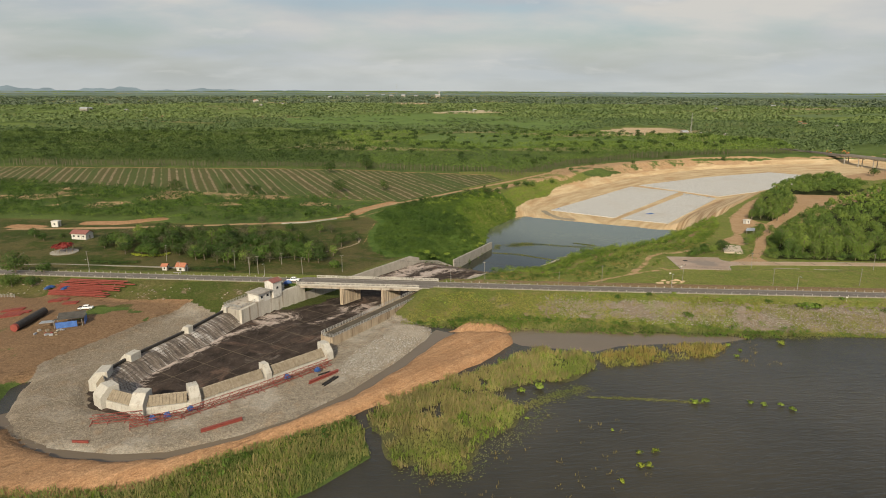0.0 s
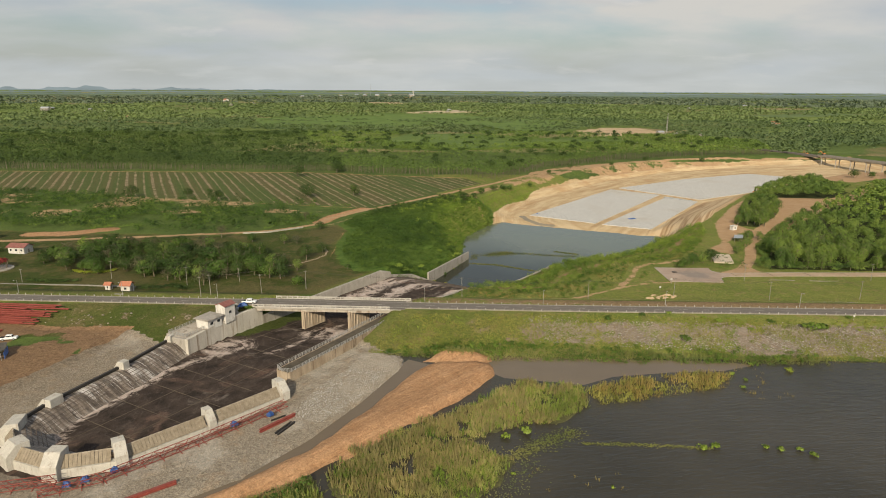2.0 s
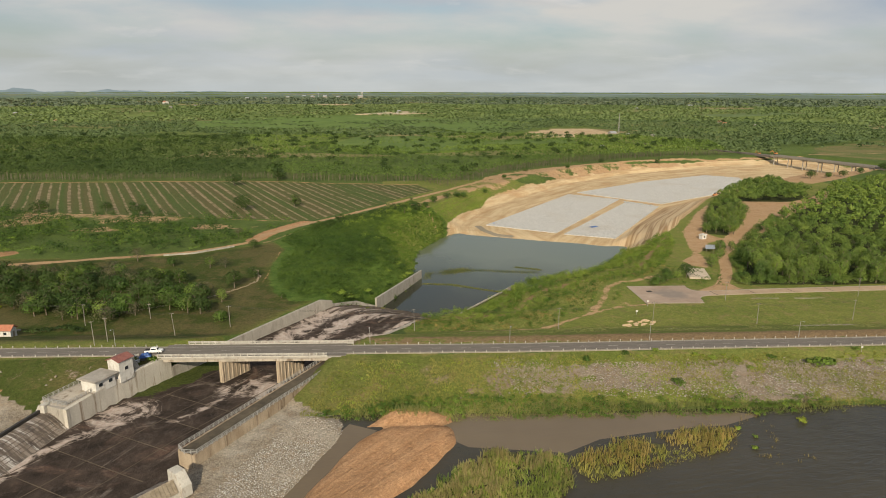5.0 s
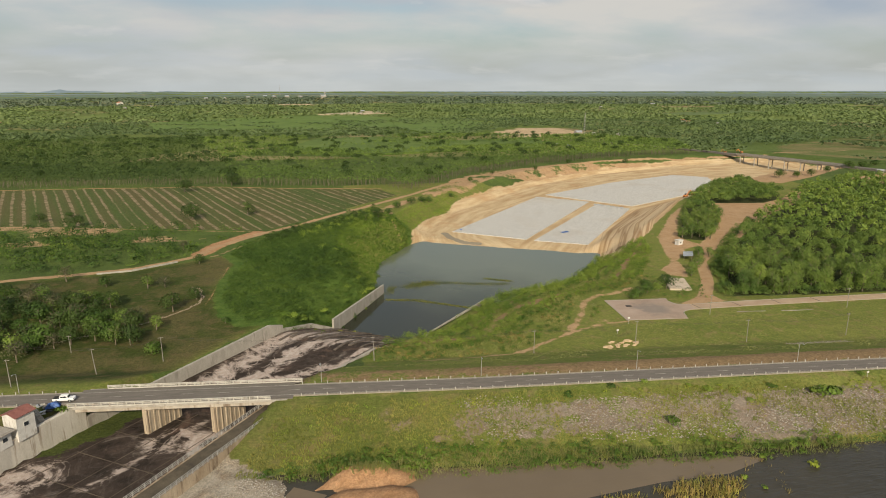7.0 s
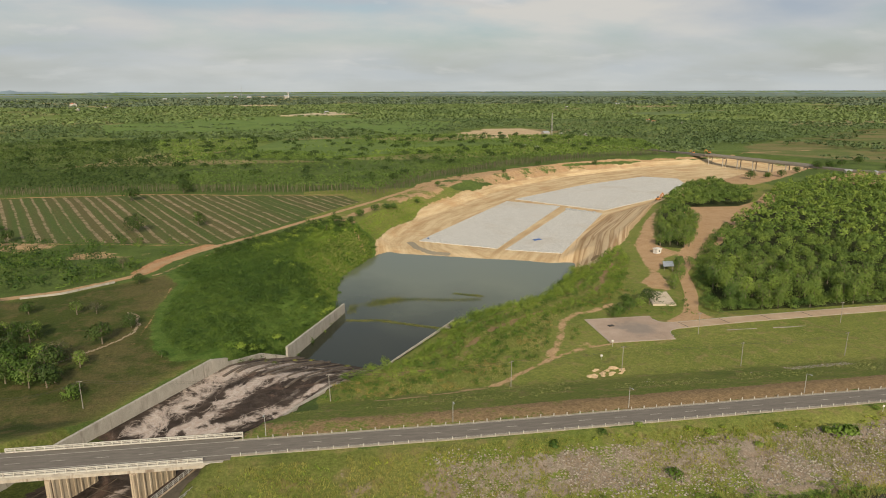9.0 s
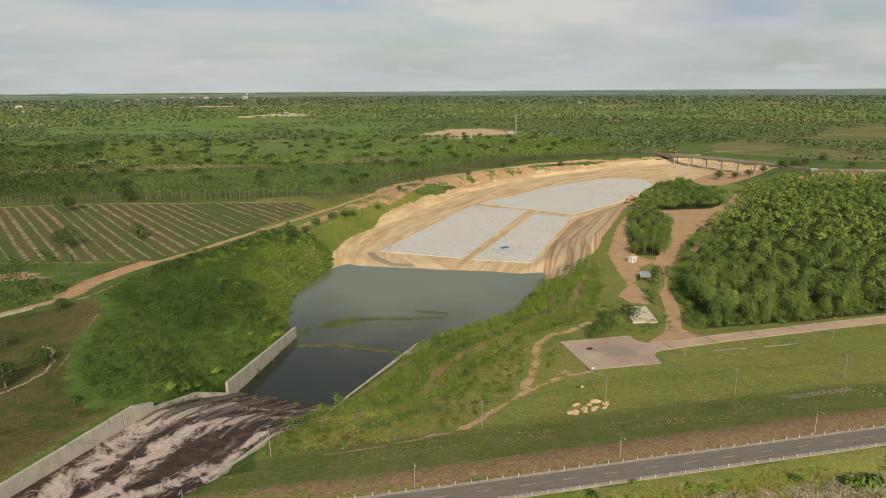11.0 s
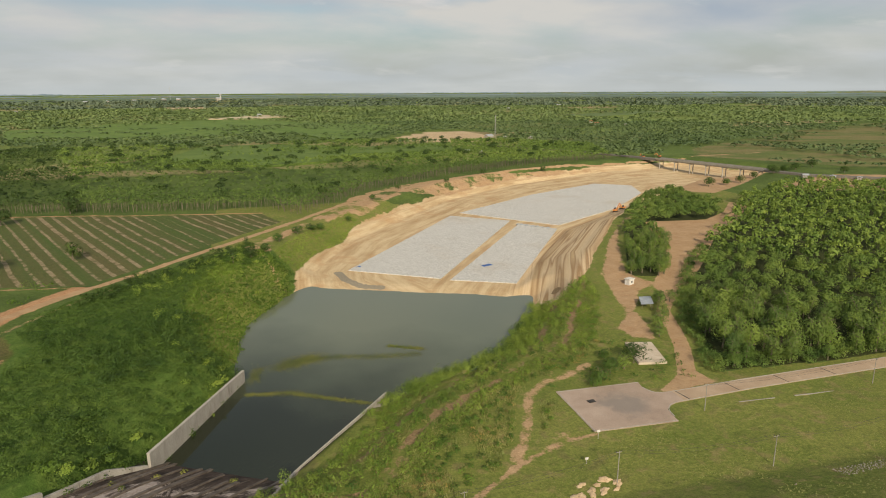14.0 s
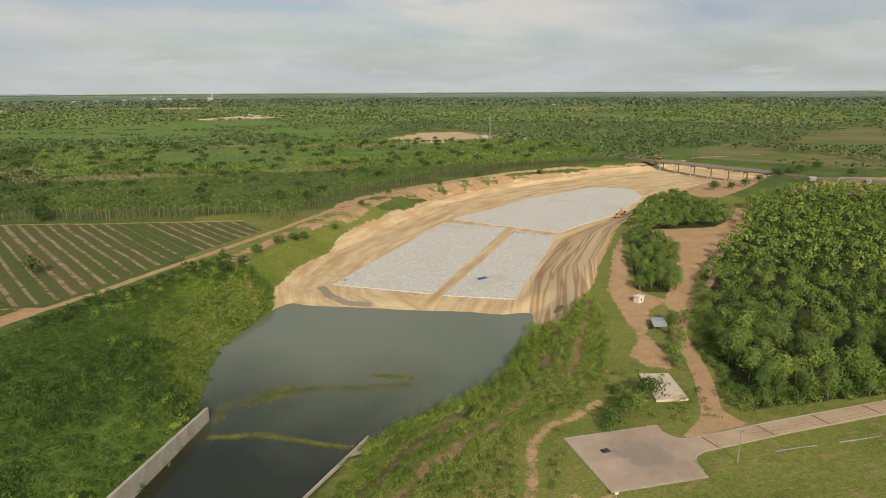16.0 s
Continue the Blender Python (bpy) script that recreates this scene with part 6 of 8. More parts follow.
thicket("low_scrub", [(104, 306), (116, 322), (142, 322), (160, 318), (172, 345), (160, 356), (145, 352), (122, 326)], 3.2, 1.4, 1.4, 20, M_leaf_scrub, "low green scrub round the concrete slab", lambda X, Y: (fbm(X, Y, 8, 1) > 0.5) & (sdf(X, Y, P_PAD) > 1.5))
# western scrub belt between park and track
P_WEST = [(-420, 430), (-120, 396), (-90, 405), (-66, 425), (-58, 446), (-40, 476), (-178, 508), (-344, 556), (-420, 580)]
thicket("western_scrub", P_WEST, 4.4, 3.4, 3.2, 23, M_leaf_scrub, "rough green scrub between the park and the field", lambda X, Y: (fbm(X, Y, 28, 1) > 0.36) & (dline(X, Y, L_TRACK) > 5) & (fbm(X, Y, 30, 3) < 0.58), 0.0, 0.62)
thicket("western_scrub", P_WEST, 7.5, 3.6, 5.0, 54, M_leaf_mid, "dark bushes and low trees in rough scrub", lambda X, Y: (fbm(X, Y, 28, 1) > 0.44) & (dline(X, Y, L_TRACK) > 6), 0.0, 0.8)


# ---- tall grass in the shallows and on the banks
def tufts(name, poly, spacing, height, blades, material, label, lim=None, lean=0.25, width=0.16):
    X, Y = scatter(poly, spacing, rng, 0.5)
    if lim is not None:
        m = lim(X, Y)
        X, Y = X[m], Y[m]
    Z = land(X, Y)
    n = len(X)
    hh = (height * rng.uniform(0.5, 1.2, n))[:, None] * rng.uniform(0.6, 1.1, (n, blades))
    a = rng.uniform(0, 6.283, (n, blades))
    ox, oy = rng.normal(0, spacing * 0.3, (n, blades)), rng.normal(0, spacing * 0.3, (n, blades))
    bx, by = X[:, None] + ox, Y[:, None] + oy
    w = width * rng.uniform(0.7, 1.5, (n, blades))
    tx, ty = rng.normal(0, lean, (n, blades)) * hh, rng.normal(0, lean, (n, blades)) * hh
    c, s_ = np.cos(a), np.sin(a)
    z0 = np.broadcast_to(Z[:, None], hh.shape) - 0.1
    V = np.stack([np.stack([bx - c * w, by - s_ * w, z0], -1), np.stack([bx + c * w, by + s_ * w, z0], -1),
                  np.stack([bx + c * w * 0.5 + tx, by + s_ * w * 0.5 + ty, z0 + hh], -1), np.stack([bx - c * w * 0.5 + tx, by - s_ * w * 0.5 + ty, z0 + hh], -1)], -2).reshape(-1, 4, 3)
    return stuff(name, V, material, label, "grass")


ragged = lambda X, Y: rng.rand(len(X)) < smooth(-sdf(X, Y, P_VEG1) + 12 * (fbm(X, Y, 9, 3) - 0.5) + 7 * (fbm(X, Y, 3, 1) - 0.5), -2.5, 5.0)
shal = lambda X, Y: ragged(X, Y) & (land(X, Y) > 12.75) & (fbm(X, Y, 8, 1) > 0.30) & (fbm(X, Y, 3.2, 3) > 0.62 - 0.9 * np.clip(land(X, Y) - 12.75, 0, 0.6))
tufts("reed_bed", P_VEG1, 0.9, 1.3, 11, M_reed, "tall green and straw-coloured reeds in the shallows", shal, 0.3, 0.06)
tufts("reed_bed", P_VEG0, 0.9, 1.3, 11, M_reed, "tall green grass on the muddy bank", lambda X, Y: (X > -120) & (land(X, Y) > 12.7), 0.3, 0.06)
tufts("reed_bed", P_VEG2, 1.3, 1.4, 9, M_grass, "pale reeds standing in the reservoir", lambda X, Y: fbm(X, Y, 7, 1) > 0.42, 0.25, 0.08)
tufts("reed_bed", P_VEG1, 0.9, 1.8, 10, M_straw, "dry straw-coloured reeds in the shallows", lambda X, Y: shal(X, Y) & (fbm(X, Y, 11, 2) - 0.22 * smooth(X - 0.9 * (Y - 150), -6, 12) > 0.36), 0.22, 0.08)
tufts("reed_bed", P_VEG0, 1.4, 1.5, 7, M_straw, "dry straw-coloured reeds on the bank", lambda X, Y: (X > -120) & (fbm(X, Y, 11, 2) > 0.54), 0.22, 0.08)
P_SLOPE = [(-16, 214), (-6, 236), (60, 233), (160, 225), (240, 218), (240, 196), (150, 202), (60, 207), (24, 209)]
tufts("reed_bed", [(-8, 213), (4, 217), (40, 215), (100, 209), (132, 206), (128, 202), (60, 205.5), (22, 208)], 0.9, 1.4, 10, M_reed, "tall pale green reeds along the dam's waterline", lambda X, Y: fbm(X, Y, 7, 1) > 0.40, 0.25, 0.06)
tufts("slope_grass", P_SLOPE, 0.9, 0.6, 9, M_grass, "rough grass on the dam's upstream slope", lambda X, Y: fbm(X, Y, 10, 1) > np.where(X < 50, 0.42, 0.42), 0.35, 0.07)
tufts("slope_grass", [(-14, 214), (-5, 235), (70, 231), (110, 212), (60, 209), (24, 211)], 1.2, 0.5, 7, M_leaf_bright, "green grass low on the dam's slope", lambda X, Y: fbm(X, Y, 12, 3) > 0.50, 0.35, 0.07)
tufts("slope_grass", [(-14, 214), (-5, 235), (240, 218), (240, 205), (60, 212), (24, 213)], 2.0, 0.6, 6, M_leaf_dry, "dry brown grass on the dam's slope", lambda X, Y: fbm(X, Y, 9, 2) > 0.52, 0.35, 0.08)
thicket("slope_bushes", [(-14, 214), (0, 219), (40, 217), (100, 210), (130, 207), (128, 203), (60, 206), (22, 209)], 2.0, 1.5, 1.7, 60, M_leaf_scrub, "green bushes along the dam's waterline", lambda X, Y: fbm(X, Y, 8, 2) > 0.42, 0.0, 0.36)
thicket("bank_bushes", [(-93, 113), (-60, 118), (-46, 131), (-30, 141), (-22, 146), (-21, 141), (-34, 133), (-50, 120), (-93, 106)], 3.0, 1.8, 1.8, 26, M_leaf_scrub, "green bushes along the dirt bank", lambda X, Y: fbm(X, Y, 9, 2) > 0.5)
tufts("rough_grass", P_EAST, 1.2, 0.7, 8, M_reed, "rough knee-high grass above the pond", lambda X, Y: off_paths(X, Y) & ~ribbon((15.2, 19), (26, 29))(X, Y) & (bank_off(X, Y) > 10) & (fbm(X, Y, 9, 2) > 0.46), 0.4, 0.10)
tufts("meadow_grass", [(0, 263), (230, 247), (230, 303), (140, 302), (112, 295), (80, 278), (40, 268)], 1.5, 0.26, 6, M_reed, "uneven grass on the flat beside the road", lambda X, Y: fbm(X, Y, 12, 2) > 0.46, 0.7, 0.12)
tufts("meadow_grass", P_BANKGRASS, 1.4, 0.7, 8, M_leaf_bright, "green grass on the pit's edge", None, 0.4, 0.12)
thicket("wood_edge", [(168, 321), (210, 316.5), (300, 314), (340, 313), (340, 321), (210, 325), (178, 330), (184, 343), (202, 369), (234, 413), (268, 451), (262, 456), (226, 420), (194, 371), (173, 341)], 2.3, 2.0, 3.4, 100, M_leaf, "dense green undergrowth along the wood's edge", lambda X, Y: (dline(X, Y, L_ACCESS) > 4.4) & (dline(X, Y, L_SPUR) > 4.2), 0.0, 0.40)
tufts("meadow_grass", P_GLADE, 1.1, 0.9, 10, M_leaf_scrub, "bright green grass in a glade above the pond", None, 0.45, 0.13)
thicket("glade_bushes", P_GLADE, 6.0, 1.6, 1.5, 60, M_leaf_scrub, "scattered bright green bushes in a grassy glade", lambda X, Y: fbm(X, Y, 9, 2) > 0.45, 0.0, 0.42)
tufts("reed_bed", P_VEG2, 1.2, 1.7, 8, M_leaf_dry, "dry straw-coloured reeds standing in the reservoir", lambda X, Y: fbm(X, Y, 6, 3) > 0.45, 0.2, 0.08)
thicket("slope_bushes", [(30, 234), (60, 232), (160, 224), (240, 217), (240, 212), (160, 219), (60, 227), (10, 230)], 2.4, 0.9, 0.9, 30, M_flower, "bright yellow-green weeds on the dam slope", lambda X, Y: fbm(X, Y, 11, 3) > 0.60, 0.0, 0.3)
tufts("reed_bed", P_VEG1, 1.2, 1.2, 9, M_leaf_bright, "bright green reeds at the water's edge", lambda X, Y: ragged(X, Y) & (land(X, Y) > 12.7) & (fbm(X, Y, 12, 3) + 0.25 * smooth(X - 0.5 * (Y - 150), 0, 22) > 0.5), 0.3, 0.09)
tufts("reed_bed", P_VEG0, 1.4, 1.1, 9, M_leaf_bright, "bright green grass on the muddy bank", lambda X, Y: (X > -120) & (fbm(X, Y, 12, 3) > 0.48), 0.3, 0.09)

# ---------------------------------------------------------------- spillway details
bm = bmesh.new()
sweep(bm, WALK, rect(-4.6, -0.6, 16.4, 16.66))
tagged(obj("walkway_fill", bm, two_tone("dark_weedy_fill", (0.06, 0.05, 0.038), (0.12, 0.10, 0.07), 0.4, 4.0)), "dark weedy fill along the walkway top", "fill", kind="structure")
# joints of the chute floor, a little proud of it
bm = bmesh.new()


def floor_line(a, b):
    n = max(2, int(math.dist(a, b) / 2.5))
    pts = []
    for i in range(n + 1):
        x, y = a[0] + (b[0] - a[0]) * i / n, a[1] + (b[1] - a[1]) * i / n
        if float(sdf(np.array([x]), np.array([y]), P_CHUTE)[0]) < -6.5:
            pts.append((x, y, float(bed_height(np.array([x]), np.array([y]))[0])))
    for p, q in zip(pts[:-1], pts[1:]):
        if math.dist(p, q) < 5:
            bar(bm, (p[0], p[1], p[2] + 0.03), (q[0], q[1], q[2] + 0.03), 0.16, 0.12)


for k in range(-8, 3):
    c = (-50 + DIRX * k * 11, 232 + DIRY * k * 11)
    floor_line((c[0] - DIRY * 45, c[1] + DIRX * 45), (c[0] + DIRY * 45, c[1] - DIRX * 45))
for k in range(-3, 4):
    c = (-62 + DIRY * k * 11, 200 - DIRX * k * 11)
    floor_line((c[0] - DIRX * 60, c[1] - DIRY * 60), (c[0] + DIRX * 60, c[1] + DIRY * 60))
tagged(obj("floor_joint", bm, two_tone("rusty_joint", (0.070, 0.055, 0.042), (0.135, 0.108, 0.080), 0.15, 5)), "rust-brown joints between chute floor slabs", "joint", kind="structure")

# platform behind the left wall, with the two control houses
plate("platform", [(-73.0, 217.0), (-66.9, 230.6), (-57.0, 247.3), (-62.5, 248.2), (-72.5, 238.0), (-81.0, 222.0)], 12.5, 17.75, M_conc_old, "stained concrete platform behind the spillway wall", "platform")
railing("railing", [(-80.3, 222.0, 17.75), (-73.0, 236.5, 17.75)], 1.1, "rusty grey railing round the platform")
railing("railing", [(-79.8, 221.6, 17.75), (-73.4, 218.4, 17.75), (-68.2, 229.4, 17.75)], 1.1, "rusty grey railing along the spillway wall")


def building(name, x, y, z, rot, sx, sy, h, roof, label, category, wall_m, roof_m, over=0.5, wins=1, rise=1.2):
    """A small house: walls, roof (flat, gable or hip), door and windows as parts."""
    root = thing(name, pose(x, y, z, 0, 0, rot), label, category)
    bm = bmesh.new()
    box(bm, 0, 0, h / 2 - 0.2, sx, sy, h + 0.4, 0, 0.04)
    part("wall", bm, wall_m, root)
    bm = bmesh.new()
    ox, oy = sx / 2 + over, sy / 2 + over
    if roof == "flat":
        box(bm, 0, 0, h + 0.2, ox * 2, oy * 2, 0.3, 0, 0.05)
        box(bm, 0, 0, h + 0.42, ox * 2 - 0.7, oy * 2 - 0.7, 0.14, 0, 0.03)
    elif roof == "gable":
        v = [bm.verts.new(p) for p in ((-ox, -oy, h), (ox, -oy, h), (ox, oy, h), (-ox, oy, h), (-ox, 0, h + rise), (ox, 0, h + rise),
                                       (-ox, -oy, h + 0.16), (ox, -oy, h + 0.16), (ox, oy, h + 0.16), (-ox, oy, h + 0.16), (-ox, 0, h + rise + 0.16), (ox, 0, h + rise + 0.16))]
        for f in ((6, 7, 11, 10), (8, 9, 10, 11), (0, 4, 5, 1), (2, 5, 4, 3), (0, 1, 7, 6), (2, 3, 9, 8), (1, 5, 11, 7), (5, 2, 8, 11), (3, 4, 10, 9), (4, 0, 6, 10)):
            bm.faces.new([v[i] for i in f])
    else:
        g = bmesh.ops.create_cone(bm, cap_ends=True, segments=4, radius1=1, radius2=0.12, depth=rise)
        bmesh.ops.transform(bm, matrix=pose(0, 0, h + rise / 2) @ Matrix.Diagonal((ox * 1.414, oy * 1.414, 1, 1)) @ pose(0, 0, 0, 0, 0, 45), verts=g["verts"])
    bmesh.ops.recalc_face_normals(bm, faces=bm.faces)
    part("roof", bm, roof_m, root)
    if roof == "gable":
        for sgn in (-1, 1):
            bm = bmesh.new()
            v = [bm.verts.new((sgn * (sx / 2 - 0.05), yy, zz)) for yy, zz in ((-sy / 2, h), (sy / 2, h), (0, h + rise * sy / 2 / oy))]
            w = [bm.verts.new((sgn * (sx / 2 - 0.2), yy, zz)) for yy, zz in ((-sy / 2, h), (sy / 2, h), (0, h + rise * sy / 2 / oy))]
            bm.faces.new(v)
            bm.faces.new(w)
            for i in range(3):
                j = (i + 1) % 3
                bm.faces.new((v[i], v[j], w[j], w[i]))
            part("gable", bm, wall_m, root)
    for i in range(wins):
        px = (i - (wins - 1) / 2) * sx / max(1, wins)
        for sgn in (-1, 1):
            bm = bmesh.new()
            box(bm, px, sgn * sy / 2, h * 0.58, min(1.3, sx * 0.3), 0.12, 1.1, 0, 0.02)
            w = part("window", bm, M_white, root)
            bm = bmesh.new()
            box(bm, px, sgn * (sy / 2 + 0.03), h * 0.58, min(1.1, sx * 0.26), 0.1, 0.9)
            part("pane", bm, M_glass, w, "dark window pane")
    bm = bmesh.new()
    box(bm, sx / 2, 0, 1.05, 0.12, 0.95, 2.05, 0, 0.02)
    part("door", bm, M_wood, root)
    return root


M_roof_grey = two_tone("grey_slab_roof", (0.26, 0.24, 0.21), (0.38, 0.35, 0.31), 0.5, 5.0)
building("control_house", -69.3, 228.9, 17.75, 62, 6.2, 5.2, 3.0, "flat", "white control house with a flat grey roof", "house", M_white, M_roof_grey, 0.7, 2)
building("stair_tower", -65.4, 234.4, 17.75, 62, 4.6, 4.2, 5.6, "gable", "white two-storey tower house with a red roof", "house", M_white, M_tile_red, 0.35, 1, 0.9)
bm = bmesh.new()
for i in range(9):
    box(bm, 0, i * 0.3, 0.1 + i * 0.19, 1.2, 0.32, 0.2 + i * 0.38, 0, 0.01)
st = tagged(obj("stair", bm, M_conc), "grey concrete stair beside the tower house", "stair")
st.matrix_world = pose(-62.2, 238.6, 17.75, 0, 0, 60)


def pickup(x, y, z, rot, material, label):
    """A pickup: cab, bed, bonnet, windows, wheels."""
    root = thing("pickup_truck", pose(x, y, z, 0, 0, rot), label, "car")
    bm = bmesh.new()
    box(bm, 0, 0, 0.72, 5.1, 1.78, 0.62, 0, 0.12)
    part("body", bm, material, root)
    bm = bmesh.new()
    box(bm, 0.15, 0, 1.36, 2.2, 1.62, 0.74, 0, 0.12, 0.82)
    cab = part("cab", bm, material, root)
    for px in (1.16, -0.88):
        bm = bmesh.new()
        box(bm, px, 0, 1.36, 0.09, 1.36, 0.5, 0, 0.02, 0.92, 0, -22 if px > 0 else 22)
        part("windscreen", bm, M_glass, cab)
    for sy_ in (-1, 1):
        bm = bmesh.new()
        box(bm, 0.15, sy_ * 0.755, 1.40, 1.6, 0.06, 0.42, 0, 0.02, 0.9, -6 * sy_)
        part("side_window", bm, M_glass, cab)
    bm = bmesh.new()
    box(bm, -1.75, 0, 1.04, 1.45, 1.5, 0.10, 0, 0.02)
    part("load_bed", bm, M_tyre, root)
    for px in (-1.55, 1.6):
        for sy_ in (-1, 1):
            bm = bmesh.new()
            tube(bm, (px, sy_ * 0.70, 0.37), (px, sy_ * 0.92, 0.37), 0.37, 14)
            wheel = part("wheel", bm, M_tyre, root)
            bm = bmesh.new()
            tube(bm, (px, sy_ * 0.88, 0.37), (px, sy_ * 0.94, 0.37), 0.20, 10)
            part("rim", bm, M_steel, wheel)
    for sy_ in (-0.62, 0.62):
        bm = bmesh.new()
        box(bm, 2.54, sy_, 0.85, 0.08, 0.34, 0.18, 0, 0.02)
        part("headlight", bm, M_glass, root)
    return root


pickup(-60.6, 247.0, CREST + 0.05, ROAD_DEG + 2, M_car, "white pickup truck parked at the bridge end")
pickup(-133.0, 224.9, gz(-133, 224.9) + 0.05, 12, M_car, "white pickup truck parked in the works yard")


def tarp(x, y, z, sx, sy, h, rot, label):
    """A crumpled sheet thrown over something."""
    bm = bmesh.new()
    n = 9
    rs = random.Random(int(x * 31 + y * 17))
    g = [[None] * n for _ in range(n)]
    for i in range(n):
        for j in range(n):
            u, v = i / (n - 1) * 2 - 1, j / (n - 1) * 2 - 1
            e = max(0.0, 1 - max(abs(u), abs(v)) ** 3)
            g[i][j] = bm.verts.new((u * sx / 2 * (1 + rs.uniform(-.08, .08)), v * sy / 2 * (1 + rs.uniform(-.08, .08)), h * e * rs.uniform(0.75, 1.1)))
    for i in range(n - 1):
        for j in range(n - 1):
            bm.faces.new((g[i][j], g[i + 1][j], g[i + 1][j + 1], g[i][j + 1]))
    bmesh.ops.solidify(bm, geom=bm.faces, thickness=0.03)
    ob = obj("tarpaulin", bm, M_tarp)
    ob.matrix_world = pose(x, y, z, 0, 0, rot)
    return tagged(ob, label, "tarpaulin")


tarp(-62.2, 244.4, CREST - 0.02, 3.4, 2.0, 1.3, 10, "blue tarpaulin over a heap at the bridge end")

# ---------------------------------------------------------------- red lattice booms round the weir


def boom(a, b, za, w, h, label):
    """A lattice girder on the ground from a to b: four chords, lacing and legs."""
    L = math.dist(a, b)
    ang = math.degrees(math.atan2(b[1] - a[1], b[0] - a[0]))
    root = thing("lattice_boom", pose(a[0], a[1], za, 0, 0, ang), label, "steel boom")
    for yy in (-w / 2, w / 2):
        for zz in (0.35, 0.35 + h):
            bm = bmesh.new()
            bar(bm, (0, yy, zz), (L, yy, zz), 0.13)
            part("chord", bm, M_red, root)
    n = int(L / 1.3)
    for yy in (-w / 2, w / 2):
        bm = bmesh.new()
        for i in range(n):
            x0, x1 = L * i / n, L * (i + 1) / n
            z0, z1 = (0.35, 0.35 + h) if i % 2 else (0.35 + h, 0.35)
            bar(bm, (x0, yy, z0), (x1, yy, z1), 0.08)
        part("lacing", bm, M_red, root)
    for zz in (0.35, 0.35 + h):
        bm = bmesh.new()
        for i in range(n):
            x0, x1 = L * i / n, L * (i + 1) / n
            y0, y1 = (-w / 2, w / 2) if i % 2 else (w / 2, -w / 2)
            bar(bm, (x0, y0, zz), (x1, y1, zz), 0.07)
        part("lacing", bm, M_red, root)
    for i in range(0, n + 1, 3):
        bm = bmesh.new()
        bar(bm, (L * i / n, -w / 2 - 0.9, 0.0), (L * i / n, w / 2, 0.28), 0.16)
        part("leg", bm, M_red, root)
    return root


boom((-87.6, 143.6), (-76.0, 146.2), gz(-82, 145), 1.7, 1.5, "red lattice steel boom lying on gravel beside the weir")
boom((-77.2, 141.8), (-66.5, 147.0), gz(-72, 145), 1.7, 1.4, "red lattice steel boom on gravel in front of the weir")
boom((-66.3, 147.2), (-50.5, 162.0), gz(-60, 153), 1.7, 1.4, "red lattice steel boom on gravel in front of the weir")
boom((-50.3, 162.3), (-34.2, 179.2), gz(-42, 170), 1.7, 1.4, "red lattice steel boom on gravel in front of the weir")
for x, y, r in ((-72.6, 144.3, 20), (-69.6, 146.0, 25), (-65.0, 149.4, 35), (-44.6, 168.4, 45), (-36.9, 173.0, 50)):
    tarp(x, y, gz(x, y) + 0.9, 1.7, 1.4, 1.1, r, "blue tarpaulin hung on the red steel boom")


def beam(a, b, w, material, label, group="loose beams"):
    bm = bmesh.new()
    L = math.dist(a, b)
    for zz in (-0.45, 0.45):
        box(bm, 0, 0, zz * w, L, w, 0.12 * w)
    box(bm, 0, 0, 0, L, 0.14 * w, 0.95 * w)
    ob = obj("steel_beam", bm, material)
    mx, my = (a[0] + b[0]) / 2, (a[1] + b[1]) / 2
    ob.matrix_world = pose(mx, my, gz(mx, my) + w * 0.5, 0, 0, math.degrees(math.atan2(b[1] - a[1], b[0] - a[0])))
    return tagged(ob, label, "steel beam", group)


beam((-58.8, 139.6), (-50.6, 145.7), 0.75, M_red, "rust-red steel beam lying on the gravel apron")
beam((-37.9, 166.1), (-30.9, 174.2), 0.8, M_red, "rust-red steel beam lying on the gravel apron")
beam((-33.4, 164.7), (-30.3, 170.7), 0.45, M_dark, "dark steel beam lying on the gravel apron")
beam((-34.1, 165.3), (-31.2, 170.8), 0.4, M_dark, "dark steel beam lying on the gravel apron")
beam((-36.4, 171.5), (-33.3, 174.2), 0.35, M_dark, "dark steel beam lying on the gravel apron")
beam((-87.5, 134.9), (-83.5, 134.6), 0.5, M_red, "short rust-red beam at the apron edge")

# ---------------------------------------------------------------- works yard
for i in range(16):
    t0 = random.uniform(0, 3)
    yy = 240.2 + (i % 8) * 1.15
    x0 = -159 + t0 + (i % 8) * 0.9
    x1 = x0 + random.uniform(24, 29) - (i // 8) * random.uniform(2, 9)
    zb = gz((x0 + x1) / 2, yy)
    bm = bmesh.new()
    zz = zb + 0.35 + (i // 8) * 0.55
    for q in (-0.3, 0.3):
        bar(bm, (x0, yy + q, zz), (x1, yy + q - 3.2, zz + 0.1), 0.22)
    for k in range(12):
        bar(bm, (x0 + (x1 - x0) * k / 12, yy - 0.3 - 3.2 * k / 12, zz), (x0 + (x1 - x0) * (k + 1) / 12, yy + 0.3 - 3.2 * (k + 1) / 12, zz + 0.1), 0.12)
    tagged(obj("steel_girder", bm, M_red), "long rust-red lattice girder stacked in the works yard", "steel girder", "stacked girders")
for x, y, r in ((-157.5, 243.5, 70), (-150.5, 243.0, 75)):
    tarp(x, y, gz(x, y) + 1.0, 4.5, 1.6, 0.9, r, "pale blue tarpaulin over stacked girders")
